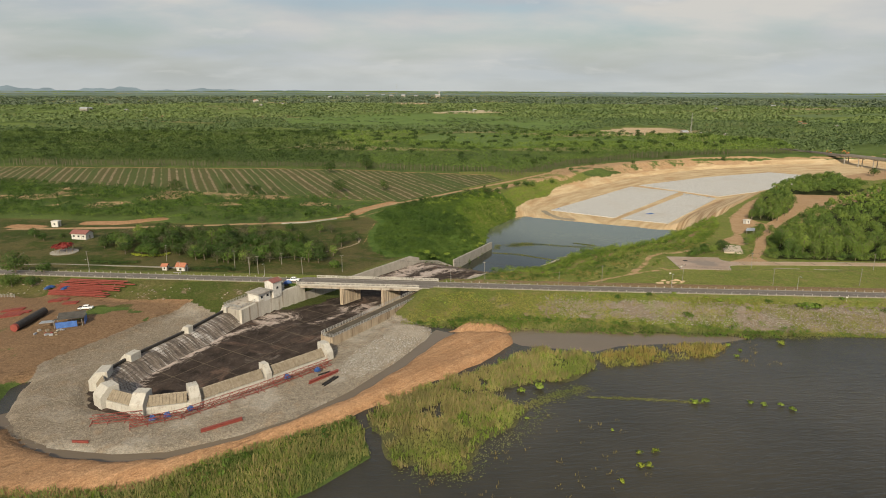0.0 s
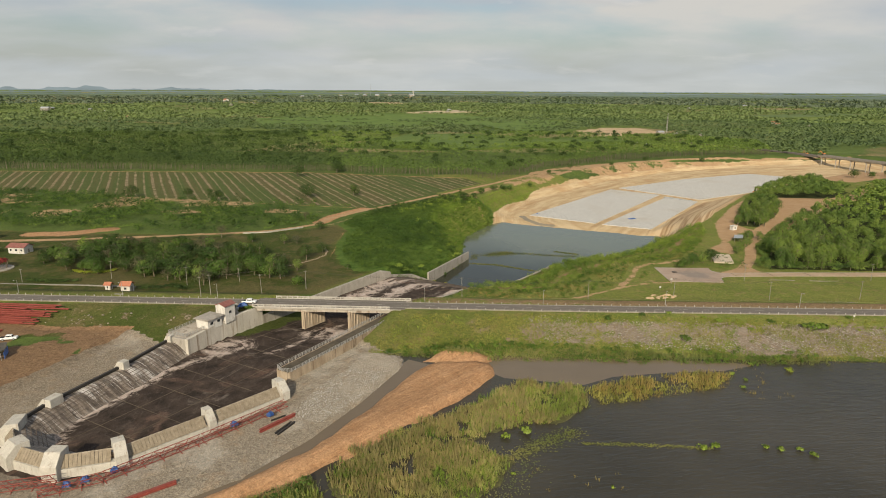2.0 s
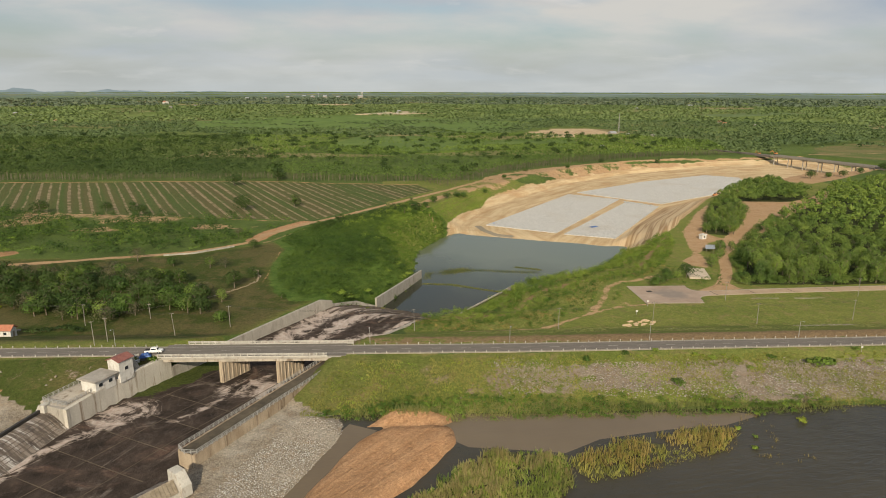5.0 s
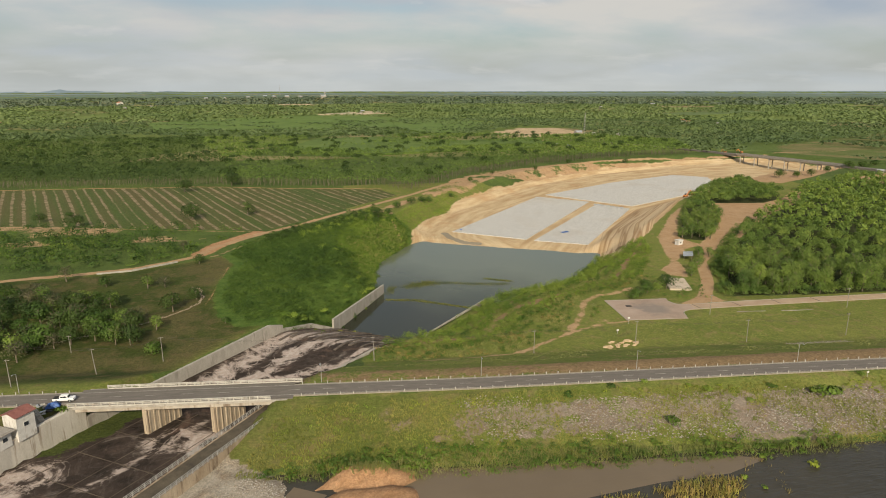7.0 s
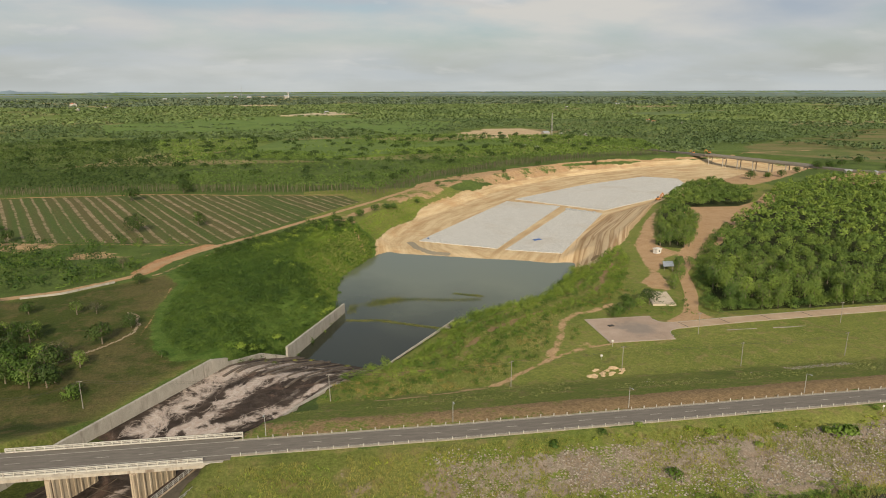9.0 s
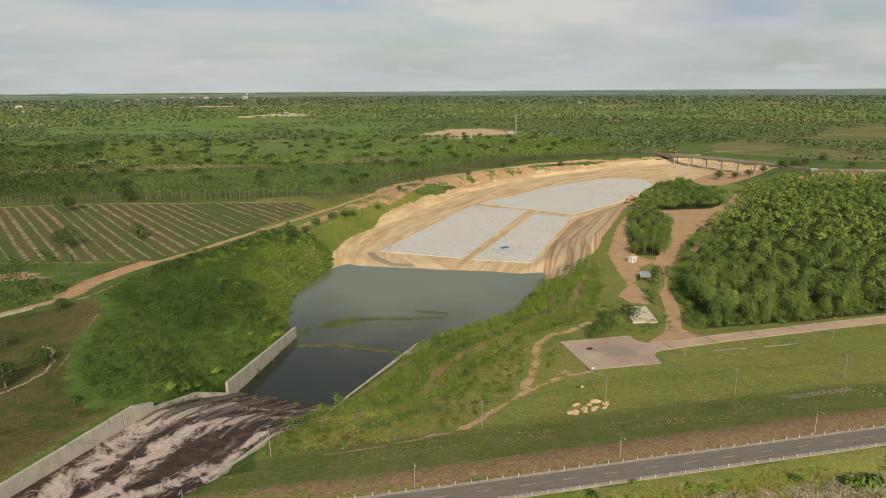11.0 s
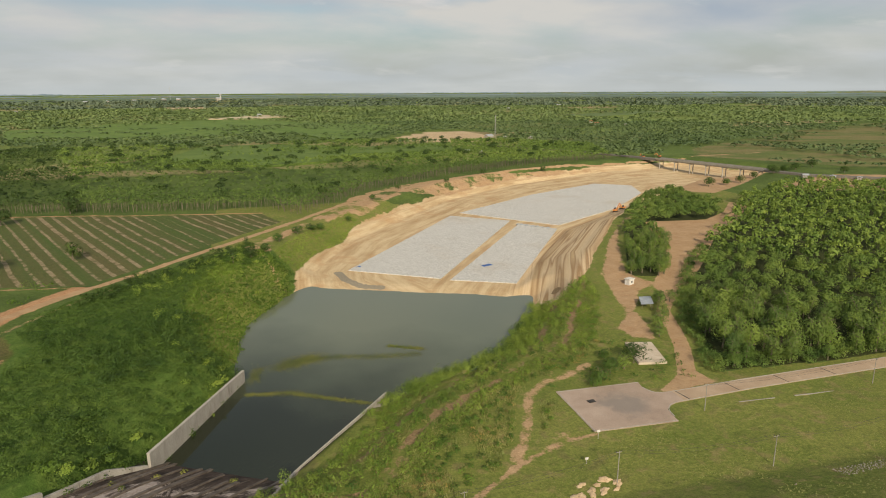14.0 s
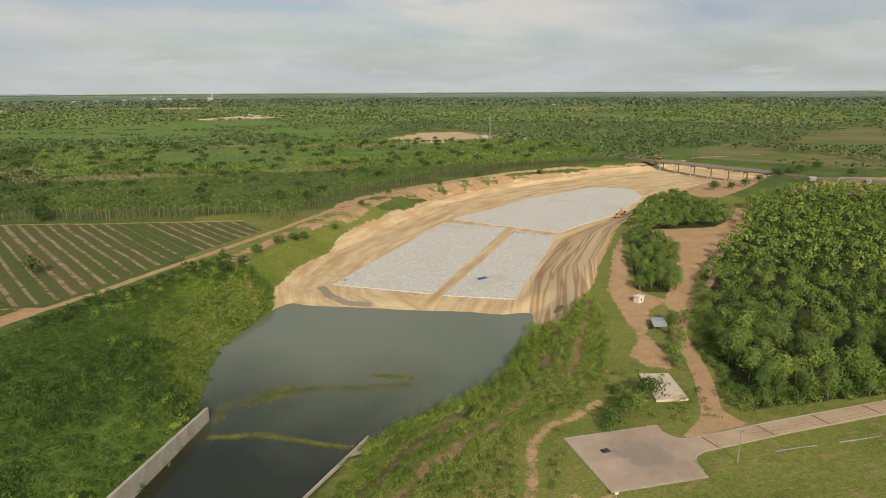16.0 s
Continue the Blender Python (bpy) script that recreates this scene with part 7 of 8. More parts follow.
for x, y, L, r in ((-157.0, 216.0, 9, 25), (-155.5, 219.5, 8, 22), (-159, 222.5, 7, 28), (-149.2, 232.6, 4.5, 20), (-142.5, 230.6, 5, 15), (-147.4, 234.4, 4, 10)):
    c, s_ = math.cos(radians(r)) * L / 2, math.sin(radians(r)) * L / 2
    for k in range(3):
        beam((x - c, y - s_ + k * 0.9), (x + c, y + s_ + k * 0.9), 0.55, M_red, "rust-red steel beam stacked in the works yard", "yard beams")
bm = bmesh.new()
tube(bm, (-145.2, 203.6, gz(-145, 204) + 1.3), (-145.0, 219.4, gz(-145, 219) + 1.3), 1.35, 18)
tagged(obj("steel_pipe", bm, M_dark), "fat black steel pipe lying in the works yard", "pipe")
bm = bmesh.new()
tube(bm, (-145.22, 202.6, gz(-145, 204) + 1.3), (-145.2, 203.62, gz(-145, 204) + 1.3), 1.3, 18)
tagged(obj("pipe_collar", bm, M_red), "rust-red collar at the pipe's end", "pipe collar")


def open_shed(x, y, rot):
    zz = gz(x, y)
    root = thing("open_shed", pose(x, y, zz, 0, 0, rot), "open works shed with a dark sheet roof and blue tarpaulin", "shed")
    for px in (-4.2, 0, 4.2):
        for py in (-3.4, 3.4):
            bm = bmesh.new()
            tube(bm, (px, py, -0.3), (px, py, 2.5), 0.08)
            part("post", bm, M_rail, root)
    bm = bmesh.new()
    box(bm, 0.6, 1.9, 2.85, 8.6, 4.2, 0.08, 0, 0, 1, 12)
    part("roof", bm, two_tone("dark_netting", (0.06, 0.058, 0.05), (0.11, 0.10, 0.09), 0.5, 5), root, "dark netting roof")
    bm = bmesh.new()
    box(bm, 0.2, -2.0, 2.85, 9.4, 4.2, 0.08, 0, 0, 1, -13)
    part("roof", bm, two_tone("dark_netting_2", (0.07, 0.065, 0.055), (0.12, 0.11, 0.095), 0.5, 5), root, "dark netting roof")
    bm = bmesh.new()
    box(bm, -6.4, -1.5, 2.3, 4.4, 4.6, 0.06, 0, 0, 1, -8)
    part("roof_extension", bm, M_steel, root, "grey sheet metal roof")
    bm = bmesh.new()
    box(bm, -0.5, -3.9, 1.3, 6.5, 0.08, 2.2, 0, 0, 1, 8)
    part("side_sheet", bm, M_tarp, root, "blue tarpaulin sheet")
    bm = bmesh.new()
    box(bm, 4.9, 0.3, 1.3, 0.08, 6.0, 2.2)
    part("side_sheet", bm, M_tarp, root, "blue tarpaulin sheet")
    return root


open_shed(-130.2, 209.6, 22)
for i in range(14):
    x, y = -137 + random.uniform(0, 9), 198.5 + random.uniform(0, 5)
    bm = bmesh.new()
    box(bm, 0, 0, 0.3, random.uniform(0.4, 1.6), random.uniform(0.3, 0.9), random.uniform(0.3, 0.8), random.uniform(0, 90), 0.05)
    ob = obj("crate", bm, random.choice([M_conc, M_steel, M_wood, M_red]))
    ob.matrix_world = pose(x, y, gz(x, y) - 0.05)
    tagged(ob, "small crate of scrap lying beside the works shed", "crate", "scrap round the shed")
railing("fence", [(-175.5, 239.2, gz(-175, 239)), (-168.0, 238.0, gz(-168, 238))], 1.3, "white slatted fence beside the works yard")

# ---------------------------------------------------------------- poles, lamps and wires


def utility_pole(x, y, h, lean, label):
    z = gz(x, y)
    root = thing("utility_pole", pose(x, y, z, lean[0], lean[1], random.uniform(-8, 8)), label, "utility pole", "utility poles")
    bm = bmesh.new()
    tube(bm, (0, 0, -0.3), (0, 0, h), 0.13, 8, 0.085)
    part("shaft", bm, M_pole, root)
    bm = bmesh.new()
    box(bm, 0, 0.16, h - 0.35, 1.5, 0.08, 0.10)
    part("crossarm", bm, M_conc, root)
    for px in (-0.7, 0, 0.7):
        bm = bmesh.new()
        tube(bm, (px, 0.16, h - 0.3), (px, 0.16, h + 0.02), 0.07, 6)
        part("insulator", bm, M_dark, root)
    return root


POLES = [(71.4, 276.3), (109.1, 279.9), (147.9, 274.8), (18.6, 275.3), (-47.0, 285.5), (-63.0, 275.0), (-99.0, 292.0), (150.7, 302.0), (209.2, 299.9), (186.1, 273.8), (-78.0, 297.0), (-136, 303), (-172, 298)]
for i, (x, y) in enumerate(POLES):
    utility_pole(x, y, 8.2 if i not in (10, 12) else 6.0, (random.uniform(-1.5, 1.5), random.uniform(-1.5, 1.5) - (4 if i == 5 else 0)), "white concrete utility pole standing in the grass")


def wire(a, b, h):
    bm = bmesh.new()
    for dx in (-0.7, 0.7):
        last = None
        for i in range(13):
            t = i / 12
            x, y = a[0] + (b[0] - a[0]) * t + dx * 0.3, a[1] + (b[1] - a[1]) * t + dx * 0.8
            z = (gz(*a) * (1 - t) + gz(*b) * t) + h - 1.3 * 4 * t * (1 - t)
            if last:
                bar(bm, last, (x, y, z), 0.035)
            last = (x, y, z)
    tagged(obj("power_line", bm, M_dark), "thin sagging power lines between utility poles", "power line")


for i, j in ((3, 0), (0, 1), (1, 2), (2, 9), (4, 3), (5, 4), (6, 5), (11, 6), (7, 8)):
    wire(POLES[i], POLES[j], 8.0)


def street_lamp(x, side=1):
    y = road_y(x, side * 4.3)
    root = thing("street_lamp", pose(x, y, CREST - 0.2, 0, 0, ROAD_DEG), "thin grey street lamp beside the dam road", "street lamp", "street lamps")
    bm = bmesh.new()
    tube(bm, (0, 0, 0), (0, 0, 5.6), 0.09, 6, 0.06)
    part("pole", bm, M_rail, root)
    bm = bmesh.new()
    tube(bm, (0, 0, 5.5), (0, -side * 1.4, 5.9), 0.05, 6)
    part("arm", bm, M_rail, root)
    bm = bmesh.new()
    box(bm, 0, -side * 1.6, 5.9, 0.22, 0.7, 0.14, 0, 0.03)
    part("lamp_head", bm, M_steel, root)


for x in (-150, -110, -74, 3, 46, 90, 138, 190):
    street_lamp(x)
bm = bmesh.new()
box(bm, 0, 0, 0.35, 3.6, 0.9, 0.9, 0, 0.06)
ob = obj("concrete_barrier", bm, M_conc)
ob.matrix_world = pose(-112.5, road_y(-112.5, 6.6), CREST - 0.9, 0, 0, ROAD_DEG)
tagged(ob, "low pale concrete box beside the dam road", "barrier")

# ---------------------------------------------------------------- park west of the spillway
building("kiosk", -120.5, 283.5, gz(-120.5, 283.5), -6, 3.9, 3.2, 2.6, "gable", "white kiosk with an orange tiled roof", "kiosk", M_white, M_tile_org, 0.5, 1, 1.5)
building("kiosk", -130.0, 287.5, gz(-130, 287.5), -6, 2.3, 1.9, 2.0, "gable", "small open kiosk with an orange tiled roof", "kiosk", M_white, M_tile_org, 0.5, 1, 1.1)
building("cottage", -203.0, 350.0, gz(-203, 350), -10, 9, 6, 3.2, "gable", "white cottage with a dark red roof", "house", M_white, M_tile_red, 0.7, 3, 1.6)
building("shed", -236.0, 381.0, gz(-236, 381), 0, 4, 3.5, 3.2, "flat", "small white shed among the scrub", "shed", M_white, M_white, 0.3, 1)
gaz = thing("gazebo", pose(-195.5, 319.0, gz(-195.5, 319)), "round garden gazebo overgrown with red flowers", "gazebo")
bm = bmesh.new()
tube(bm, (0, 0, -0.3), (0, 0, 0.25), 6.6, 28)
part("terrace", bm, M_conc, gaz, "pale round terrace")
for i in range(8):
    bm = bmesh.new()
    a = i * math.pi / 4
    tube(bm, (4.2 * math.cos(a), 4.2 * math.sin(a), 0.2), (4.2 * math.cos(a), 4.2 * math.sin(a), 2.8), 0.16)
    part("post", bm, M_wood, gaz)
V = crowns(np.array([[0, 0, 3.2]]), np.array([5.2]), np.array([2.3]), 520, 0.9, rng, -0.15, 14)
vine = new("flowering_roof", quads("flowering_roof", V, M_redleaf))
vine.parent = gaz
vine["label"] = "mass of red flowers"
vine["kind"] = "stuff"

P_GROVE = [(-184, 330), (-158, 312), (-127, 303), (-100, 298), (-84, 302), (-60, 303), (-58, 316), (-72, 330), (-84, 352), (-108, 362), (-135, 374), (-162, 374)]
X, Y = scatter(P_GROVE, 6.8, rng, 0.5)
for x, y in list(zip(X, Y))[:125]:
    k = random.choice(["dark", "slim", "grey", "mid", "mid", "dark", "light"])
    tree(x, y, k, random.uniform(0.7, 1.2), "dark park tree with a bare lower trunk", "park trees")
for x, y, k, s in ((-55, 334, "dark", 1.05), (-49, 348, "dark", 0.75), (-73, 368, "light", 0.85), (-66, 368, "grey", 0.8), (-91, 372, "mid", 0.75), (-81, 350, "light", 0.75), (-86, 344, "mid", 0.7), (-56, 314, "light", 0.8), (-52, 292, "bush", 1.05), (-33, 317, "bush", 0.6), (-59, 406, "dark", 0.7), (-73, 437, "grey", 0.8), (-61, 301, "dark", 0.95), (-66, 302, "light", 0.95), (-81, 305, "dark", 1.0), (-91, 302, "mid", 0.9), (-92, 292, "grey", 1.15), (-111, 383, "grey", 1.1), (-113, 359, "grey", 1.0), (-117, 339, "dark", 1.0),
                   (-84, 518, "dark", 1.6), (-51, 530, "slim", 1.2), (-115, 640, "dark", 1.7), (-178, 523, "dark", .9), (-168, 544, "bush", 1.0), (-82, 672, "dark", 1.8), (-150, 505, "dark", 1.2), (-220, 520, "dark", 1.3), (44, 519, "bush", 1.1), (64, 557, "bush", 1.3), (36, 504, "dark", 0.9), (27, 496, "bush", 1.2),
                   (-232, 353, "bush", 1.2), (-222, 345, "bush", 1.0), (-214, 350, "bush", .8), (-174, 246, "dark", .9), (-166, 246, "bush", 1.1), (-180, 258, "dark", 1.3), (-168, 258, "bush", 1.2),
                   (102, 604, "bush", .9), (80, 577, "bush", 1.1), (52, 538, "bush", 1.3), (73, 569, "bush", 1.2), (163, 706, "dark", .7), (131, 662, "bush", 1.0), (217, 740, "bush", 1.1), (270, 780, "dark", .8), (350, 806, "dark", .8),
                   (424, 632, "dark", 1.2), (445, 634, "mid", 1.1), (466, 641, "dark", 1.0), (499, 661, "mid", 1.1), (541, 680, "dark", 1.2), (548, 690, "mid", 1.2), (594, 719, "dark", 1.3), (604, 714, "mid", 1.3), (621, 709, "dark", 1.2), (575, 700, "mid", 1.1), (610, 660, "dark", 1.1), (150.5, 335.5, "dark", .9), (145, 332.5, "light", .8), (139, 331, "mid", .85), (133, 326.5, "bush", 1.1), (129, 324, "bush", .8), (143, 341, "bush", .8), (191, 379, "light", 1.0), (194, 384, "light", .9), (172, 352, "light", .8), (178, 360, "light", .9), (188, 372, "light", .8), (184, 366, "light", .7), (200, 384, "light", .8)):
    tree(x, y, k, s, "lone dark green tree in open ground" if k != "bush" else "round green bush in open ground", "lone trees")


def hedge(pts, w, h, material, label):
    P = resample(pts, 1.2)
    C = np.array([(x, y, gz(x, y) + h * 0.4) for x, y, *_ in P])
    V = crowns(C, np.full(len(C), w), np.full(len(C), h * 0.7), 40, 0.5, rng, -0.2, 4)
    return tagged(new("hedge", quads("hedge", V, material)), label, "hedge")


hedge([(-170, 299), (-158, 297), (-148, 299)], 1.8, 1.5, M_leaf_dark, "low clipped dark hedge in the park")
hedge([(-116, 287), (-104, 290), (-98, 286)], 1.7, 1.6, M_leaf_dark, "low clipped dark hedge beside the kiosk")
hedge([(-158, 314), (-152, 311), (-144, 312), (-140, 316)], 1.5, 1.3, M_flower, "yellow-green flower bed in the park")
bm = bmesh.new()
sweep(bm, resample([(-206, 294), (-190, 296), (-150, 293), (-120, 290)], 4), rect(-0.4, 0.4, 12.2, 12.72))
tagged(obj("park_path", bm, M_pole), "pale narrow garden path in the park", "path", kind="structure")

# white kerb and stream beside the track
bm = bmesh.new()
sweep(bm, [(-102, 393.5), (-88, 396.5), (-70, 410)], rect(-0.2, 0.2, 12.0, 12.85))
tagged(obj("track_kerb", bm, M_conc), "low white kerb wall beside the dirt track", "kerb", kind="structure")
brook = [(-54, 366), (-50, 362), (-49, 356), (-47, 350), (-47, 343), (-50, 336), (-56, 328), (-64, 320), (-76, 313), (-90, 306)]
rocks = []
for x, y, a, _ in along(brook, 0.55):
    for k in range(2):
        rocks.append((x + random.uniform(-0.6, 0.6), y + random.uniform(-0.6, 0.6), random.uniform(0.18, 0.42)))


def rock_field(name, pts, material, label, category="stones", sink=0.3):
    """Many small angular stones in one mesh."""
    n = len(pts)
    P = np.array([(p[0], p[1]) for p in pts])
    R = np.array([p[2] for p in pts])
    Z = land(P[:, 0], P[:, 1])
    base = np.array([(1, 0, 0), (0, 1, 0), (-1, 0, 0), (0, -1, 0), (0, 0, 0.75), (0, 0, -0.7)], float)
    jit = base[None] * rng.uniform(0.6, 1.25, (n, 6, 1)) + rng.normal(0, 0.16, (n, 6, 3))
    a = rng.uniform(0, 6.283, n)
    c, s_ = np.cos(a)[:, None], np.sin(a)[:, None]
    x, y = jit[..., 0] * 1.3, jit[..., 1]
    V = np.stack([x * c - y * s_, x * s_ + y * c, jit[..., 2]], -1) * R[:, None, None]
    V += np.stack([P[:, 0], P[:, 1], Z + R * (0.5 - sink)], -1)[:, None]
    F = np.array([(0, 1, 4), (1, 2, 4), (2, 3, 4), (3, 0, 4), (1, 0, 5), (2, 1, 5), (3, 2, 5), (0, 3, 5)])
    T = (np.arange(n)[:, None, None] * 6 + F[None]).reshape(-1, 3)
    me = bpy.data.meshes.new(name)
    me.vertices.add(6 * n)
    me.vertices.foreach_set("co", V.astype(np.float32).ravel())
    me.loops.add(T.size)
    me.loops.foreach_set("vertex_index", T.ravel().astype(np.int32))
    me.polygons.add(len(T))
    me.polygons.foreach_set("loop_start", (np.arange(len(T)) * 3).astype(np.int32))
    me.materials.append(material)
    me.update()
    return tagged(new(name, me), label, category, kind="stuff")


def stone_material(name, lo, hi):
    k = Nodes(name, 0.9, 0.2)
    c = k.ramp(k.geo.outputs["Random Per Island"], [(0.0, lo), (1.0, hi)])
    k.colour(k.mix(k.math("MULTIPLY", k.step(k.noise(0.06, 5, 0.6), 0.45, 0.65), 0.5), c, (0.30, 0.225, 0.15)))
    k.bump(k.noise(5.0, 4, 0.7), 0.4, 0.05)
    return k.m


M_stone = stone_material("pale_stone", (0.20, 0.165, 0.118), (0.33, 0.28, 0.21))
M_rock = stone_material("rip_rap", (0.165, 0.145, 0.120), (0.385, 0.350, 0.305))
rock_field("brook_stones", rocks, M_stone, "line of pale stones along a dry brook")
X, Y = scatter(P_APRON, 0.8, rng, 0.5)
m = (sdf(X, Y, P_CHUTE) > 3) & (sdf(X, Y, [(-46, 196), (-12, 246), (-2, 240), (-34, 190)]) > 0.5)
rock_field("apron_stones", list(zip(X[m], Y[m], rng.uniform(0.07, 0.18, m.sum()))), M_stone, "loose pale stones covering the apron")
WHITE = [(-34, 172), (-24, 170), (-12, 184), (-4, 202), (-4, 210), (-13, 215), (-20, 205), (-27, 192)]
X, Y = scatter(WHITE, 0.46, rng, 0.5)
m = rng.rand(len(X)) < smooth(-sdf(X, Y, WHITE), -1, 2)
rock_field("apron_stones", list(zip(X[m], Y[m], rng.uniform(0.10, 0.21, m.sum()))), stone_material("white_stone", (0.30, 0.29, 0.265), (0.54, 0.525, 0.49)), "whitish broken stone at the apron's end")
Q = [(14, 236), (14, 212), (60, 209), (100, 204), (165, 199), (260, 191), (260, 214), (165, 223), (60, 231)]
X, Y = scatter(Q, 0.55, rng, 0.5)
d_ = (Y - road_axis(X)) * RCOS
dens = np.clip(smooth(fbm(X, Y, 13, 1) + 0.14 * smooth(X, 40, 75), 0.42, 0.56) * (1 - smooth(np.abs(d_ + 14 + X * 0.03), 5, 9)) + smooth(X + d_ * 2, 80, 120) * (1 - smooth(np.abs(d_ + 20), 4, 8)), 0, 1)
m = rng.rand(len(X)) < dens * 0.95
rock_field("slope_stones", list(zip(X[m], Y[m], rng.uniform(0.12, 0.34, m.sum()))), M_rock, "grey-brown rip-rap stones on the dam slope")
X, Y = scatter([(-195, 252), (-195, 240), (-85, 224), (-84, 240), (-120, 247)], 1.2, rng, 0.5)
m = (rng.rand(len(X)) < 0.16 * smooth(fbm(X, Y, 13, 1), 0.40, 0.6)) & (land(X, Y) > 15.3)
rock_field("slope_stones", list(zip(X[m], Y[m], rng.uniform(0.2, 0.5, m.sum()))), M_rock, "grey-brown rip-rap stones on the dam slope")
# stone-lined ditch north of the road
X, Y = scatter([(92, 268), (124, 268.5), (180, 267), (180, 263), (124, 264), (92, 264.5)], 0.6, rng, 0.5)
m = fbm(X, Y, 12, 2) > 0.52
rock_field("ditch_stones", list(zip(X[m], Y[m], rng.uniform(0.10, 0.24, m.sum()))), M_rock, "grey stones lining a shallow ditch")
# low spread heaps of pale soil in the grass


def soil_heap(x, y, sx, sy, h, rot, seed):
    """A trampled heap: ragged outline, lumpy top, edges run out into the grass."""
    rs = np.random.RandomState(seed)
    ph = rs.uniform(0, 6.283, 5)
    bm = bmesh.new()
    n, m = 28, 7
    rings = []
    for j in range(m):
        f = j / (m - 1)
        ring = []
        for i in range(n):
            a = i / n * 2 * math.pi
            r = 1 + 0.22 * math.sin(2 * a + ph[0]) + 0.16 * math.sin(3 * a + ph[1]) + 0.12 * math.sin(5 * a + ph[2]) + 0.07 * math.sin(9 * a + ph[3])
            r *= 1 - 0.92 * f
            z = h * (math.sin(f * math.pi / 2) ** 0.7) * rs.uniform(0.65, 1.15) - (0.12 if j == 0 else 0)
            ring.append(bm.verts.new((math.cos(a) * r * sx / 2, math.sin(a) * r * sy / 2, z)))
        rings.append(ring)
    for p, q in zip(rings[:-1], rings[1:]):
        for i in range(n):
            k = (i + 1) % n
            bm.faces.new((p[i], p[k], q[k], q[i]))
    bm.faces.new(rings[-1])
    ob = obj("soil_heap", bm, M_heap)
    ob.matrix_world = pose(x, y, gz(x, y), 0, 0, rot)
    return tagged(ob, "low trampled heap of pale sandy soil in grass", "soil heap", "soil heaps in the grass")


M_heap = two_tone("pale_soil", (0.38, 0.265, 0.155), (0.54, 0.415, 0.275), 0.5, 3.0, 0.95, 0.1, 0, 0.5, 0.12)
for i, (x, y, sx, sy, h, rot) in enumerate(((98.7, 278.3, 4.6, 2.6, 0.5, 20), (102.2, 278.9, 3.6, 2.2, 0.4, 60), (101.3, 282.0, 2.6, 1.5, 0.35, 10), (105.0, 278.5, 3.4, 1.8, 0.4, 30), (107.3, 282.2, 3.8, 2.0, 0.5, -20), (109.5, 280.3, 3.4, 1.9, 0.4, 35), (104.6, 280.9, 2.2, 1.2, 0.3, 0), (108.1, 278.3, 2.4, 1.1, 0.3, 15))):
    soil_heap(x, y, sx, sy, h, rot, 500 + i)

# ---------------------------------------------------------------- pond and pit
M_algae = leaf_material("pond_weed", (0.085, 0.115, 0.026), (0.215, 0.205, 0.050), 0.12)


def mat_of(name, pts, half, n, size, material, label, z):
    """A floating mat of small leaves round a line."""
    A = along(pts, 0.5)
    P = np.array([(a[0], a[1]) for a in A])
    i = rng.randint(0, len(P), n)
    w = half * (0.4 + 0.9 * fbm(P[:, 0], P[:, 1], 9, 1))
    X = P[i, 0] + rng.normal(0, 1, n) * w[i] * 0.55
    Y = P[i, 1] + rng.normal(0, 1, n) * w[i] * 0.55
    C = np.stack([X, Y, np.full(n, z) + rng.uniform(0.01, 0.06, n)], -1)
    N = np.tile([0, 0, 1.0], (n, 1)) * 5
    return stuff(name, leaves(C, N, size, rng), material, label, "water plants")


mat_of("pond_weed", [(30, 374), (44, 371), (56, 363), (68, 355.5)], 1.7, 2000, 0.36, M_algae, "yellow-green weed floating across the pond", POND)
mat_of("pond_weed", [(40, 392), (52, 396), (64, 396), (78, 391), (93, 389)], 3.2, 1800, 0.4, M_algae, "green weed mats floating on the pond", POND)
mat_of("pond_weed", [(44, 394), (56, 398)], 6.0, 1700, 0.4, M_algae, "green weed mats floating on the pond", POND)
mat_of("pond_weed", [(84, 400), (96, 393)], 1.6, 300, 0.7, M_algae, "green weed mats floating on the pond", POND)
mat_of("pond_weed", [(32, 383), (35, 395)], 2.8, 500, 0.36, M_algae, "green weed mats floating on the pond", POND)
tarp(161, 492, 0.6, 6.5, 3.0, 0.5, 20, "blue tarpaulin lying on the stone pavement")
tarp(93, 512, 0.6, 1.8, 1.4, 0.4, 0, "small blue tarpaulin lying on the stone pavement")
tarp(497, 700, gz(497, 700), 8, 5, 3.0, 15, "blue tarpaulin shelter standing in the sand pit")
for i in range(7):
    x, y = 222 + i * 2.6 + random.uniform(-1, 1), 588 - i * 3.0 + random.uniform(-1, 1)
    bm = bmesh.new()
    box(bm, 0, 0, 0.3, random.uniform(1.5, 4), random.uniform(0.8, 1.6), 0.6, random.uniform(0, 90), 0.1)
    ob = obj("pallet_stack", bm, M_steel)
    ob.matrix_world = pose(x, y, 0.6)
    tagged(ob, "grey pallet of material on the stone pavement", "pallet", "pallets in the pit")


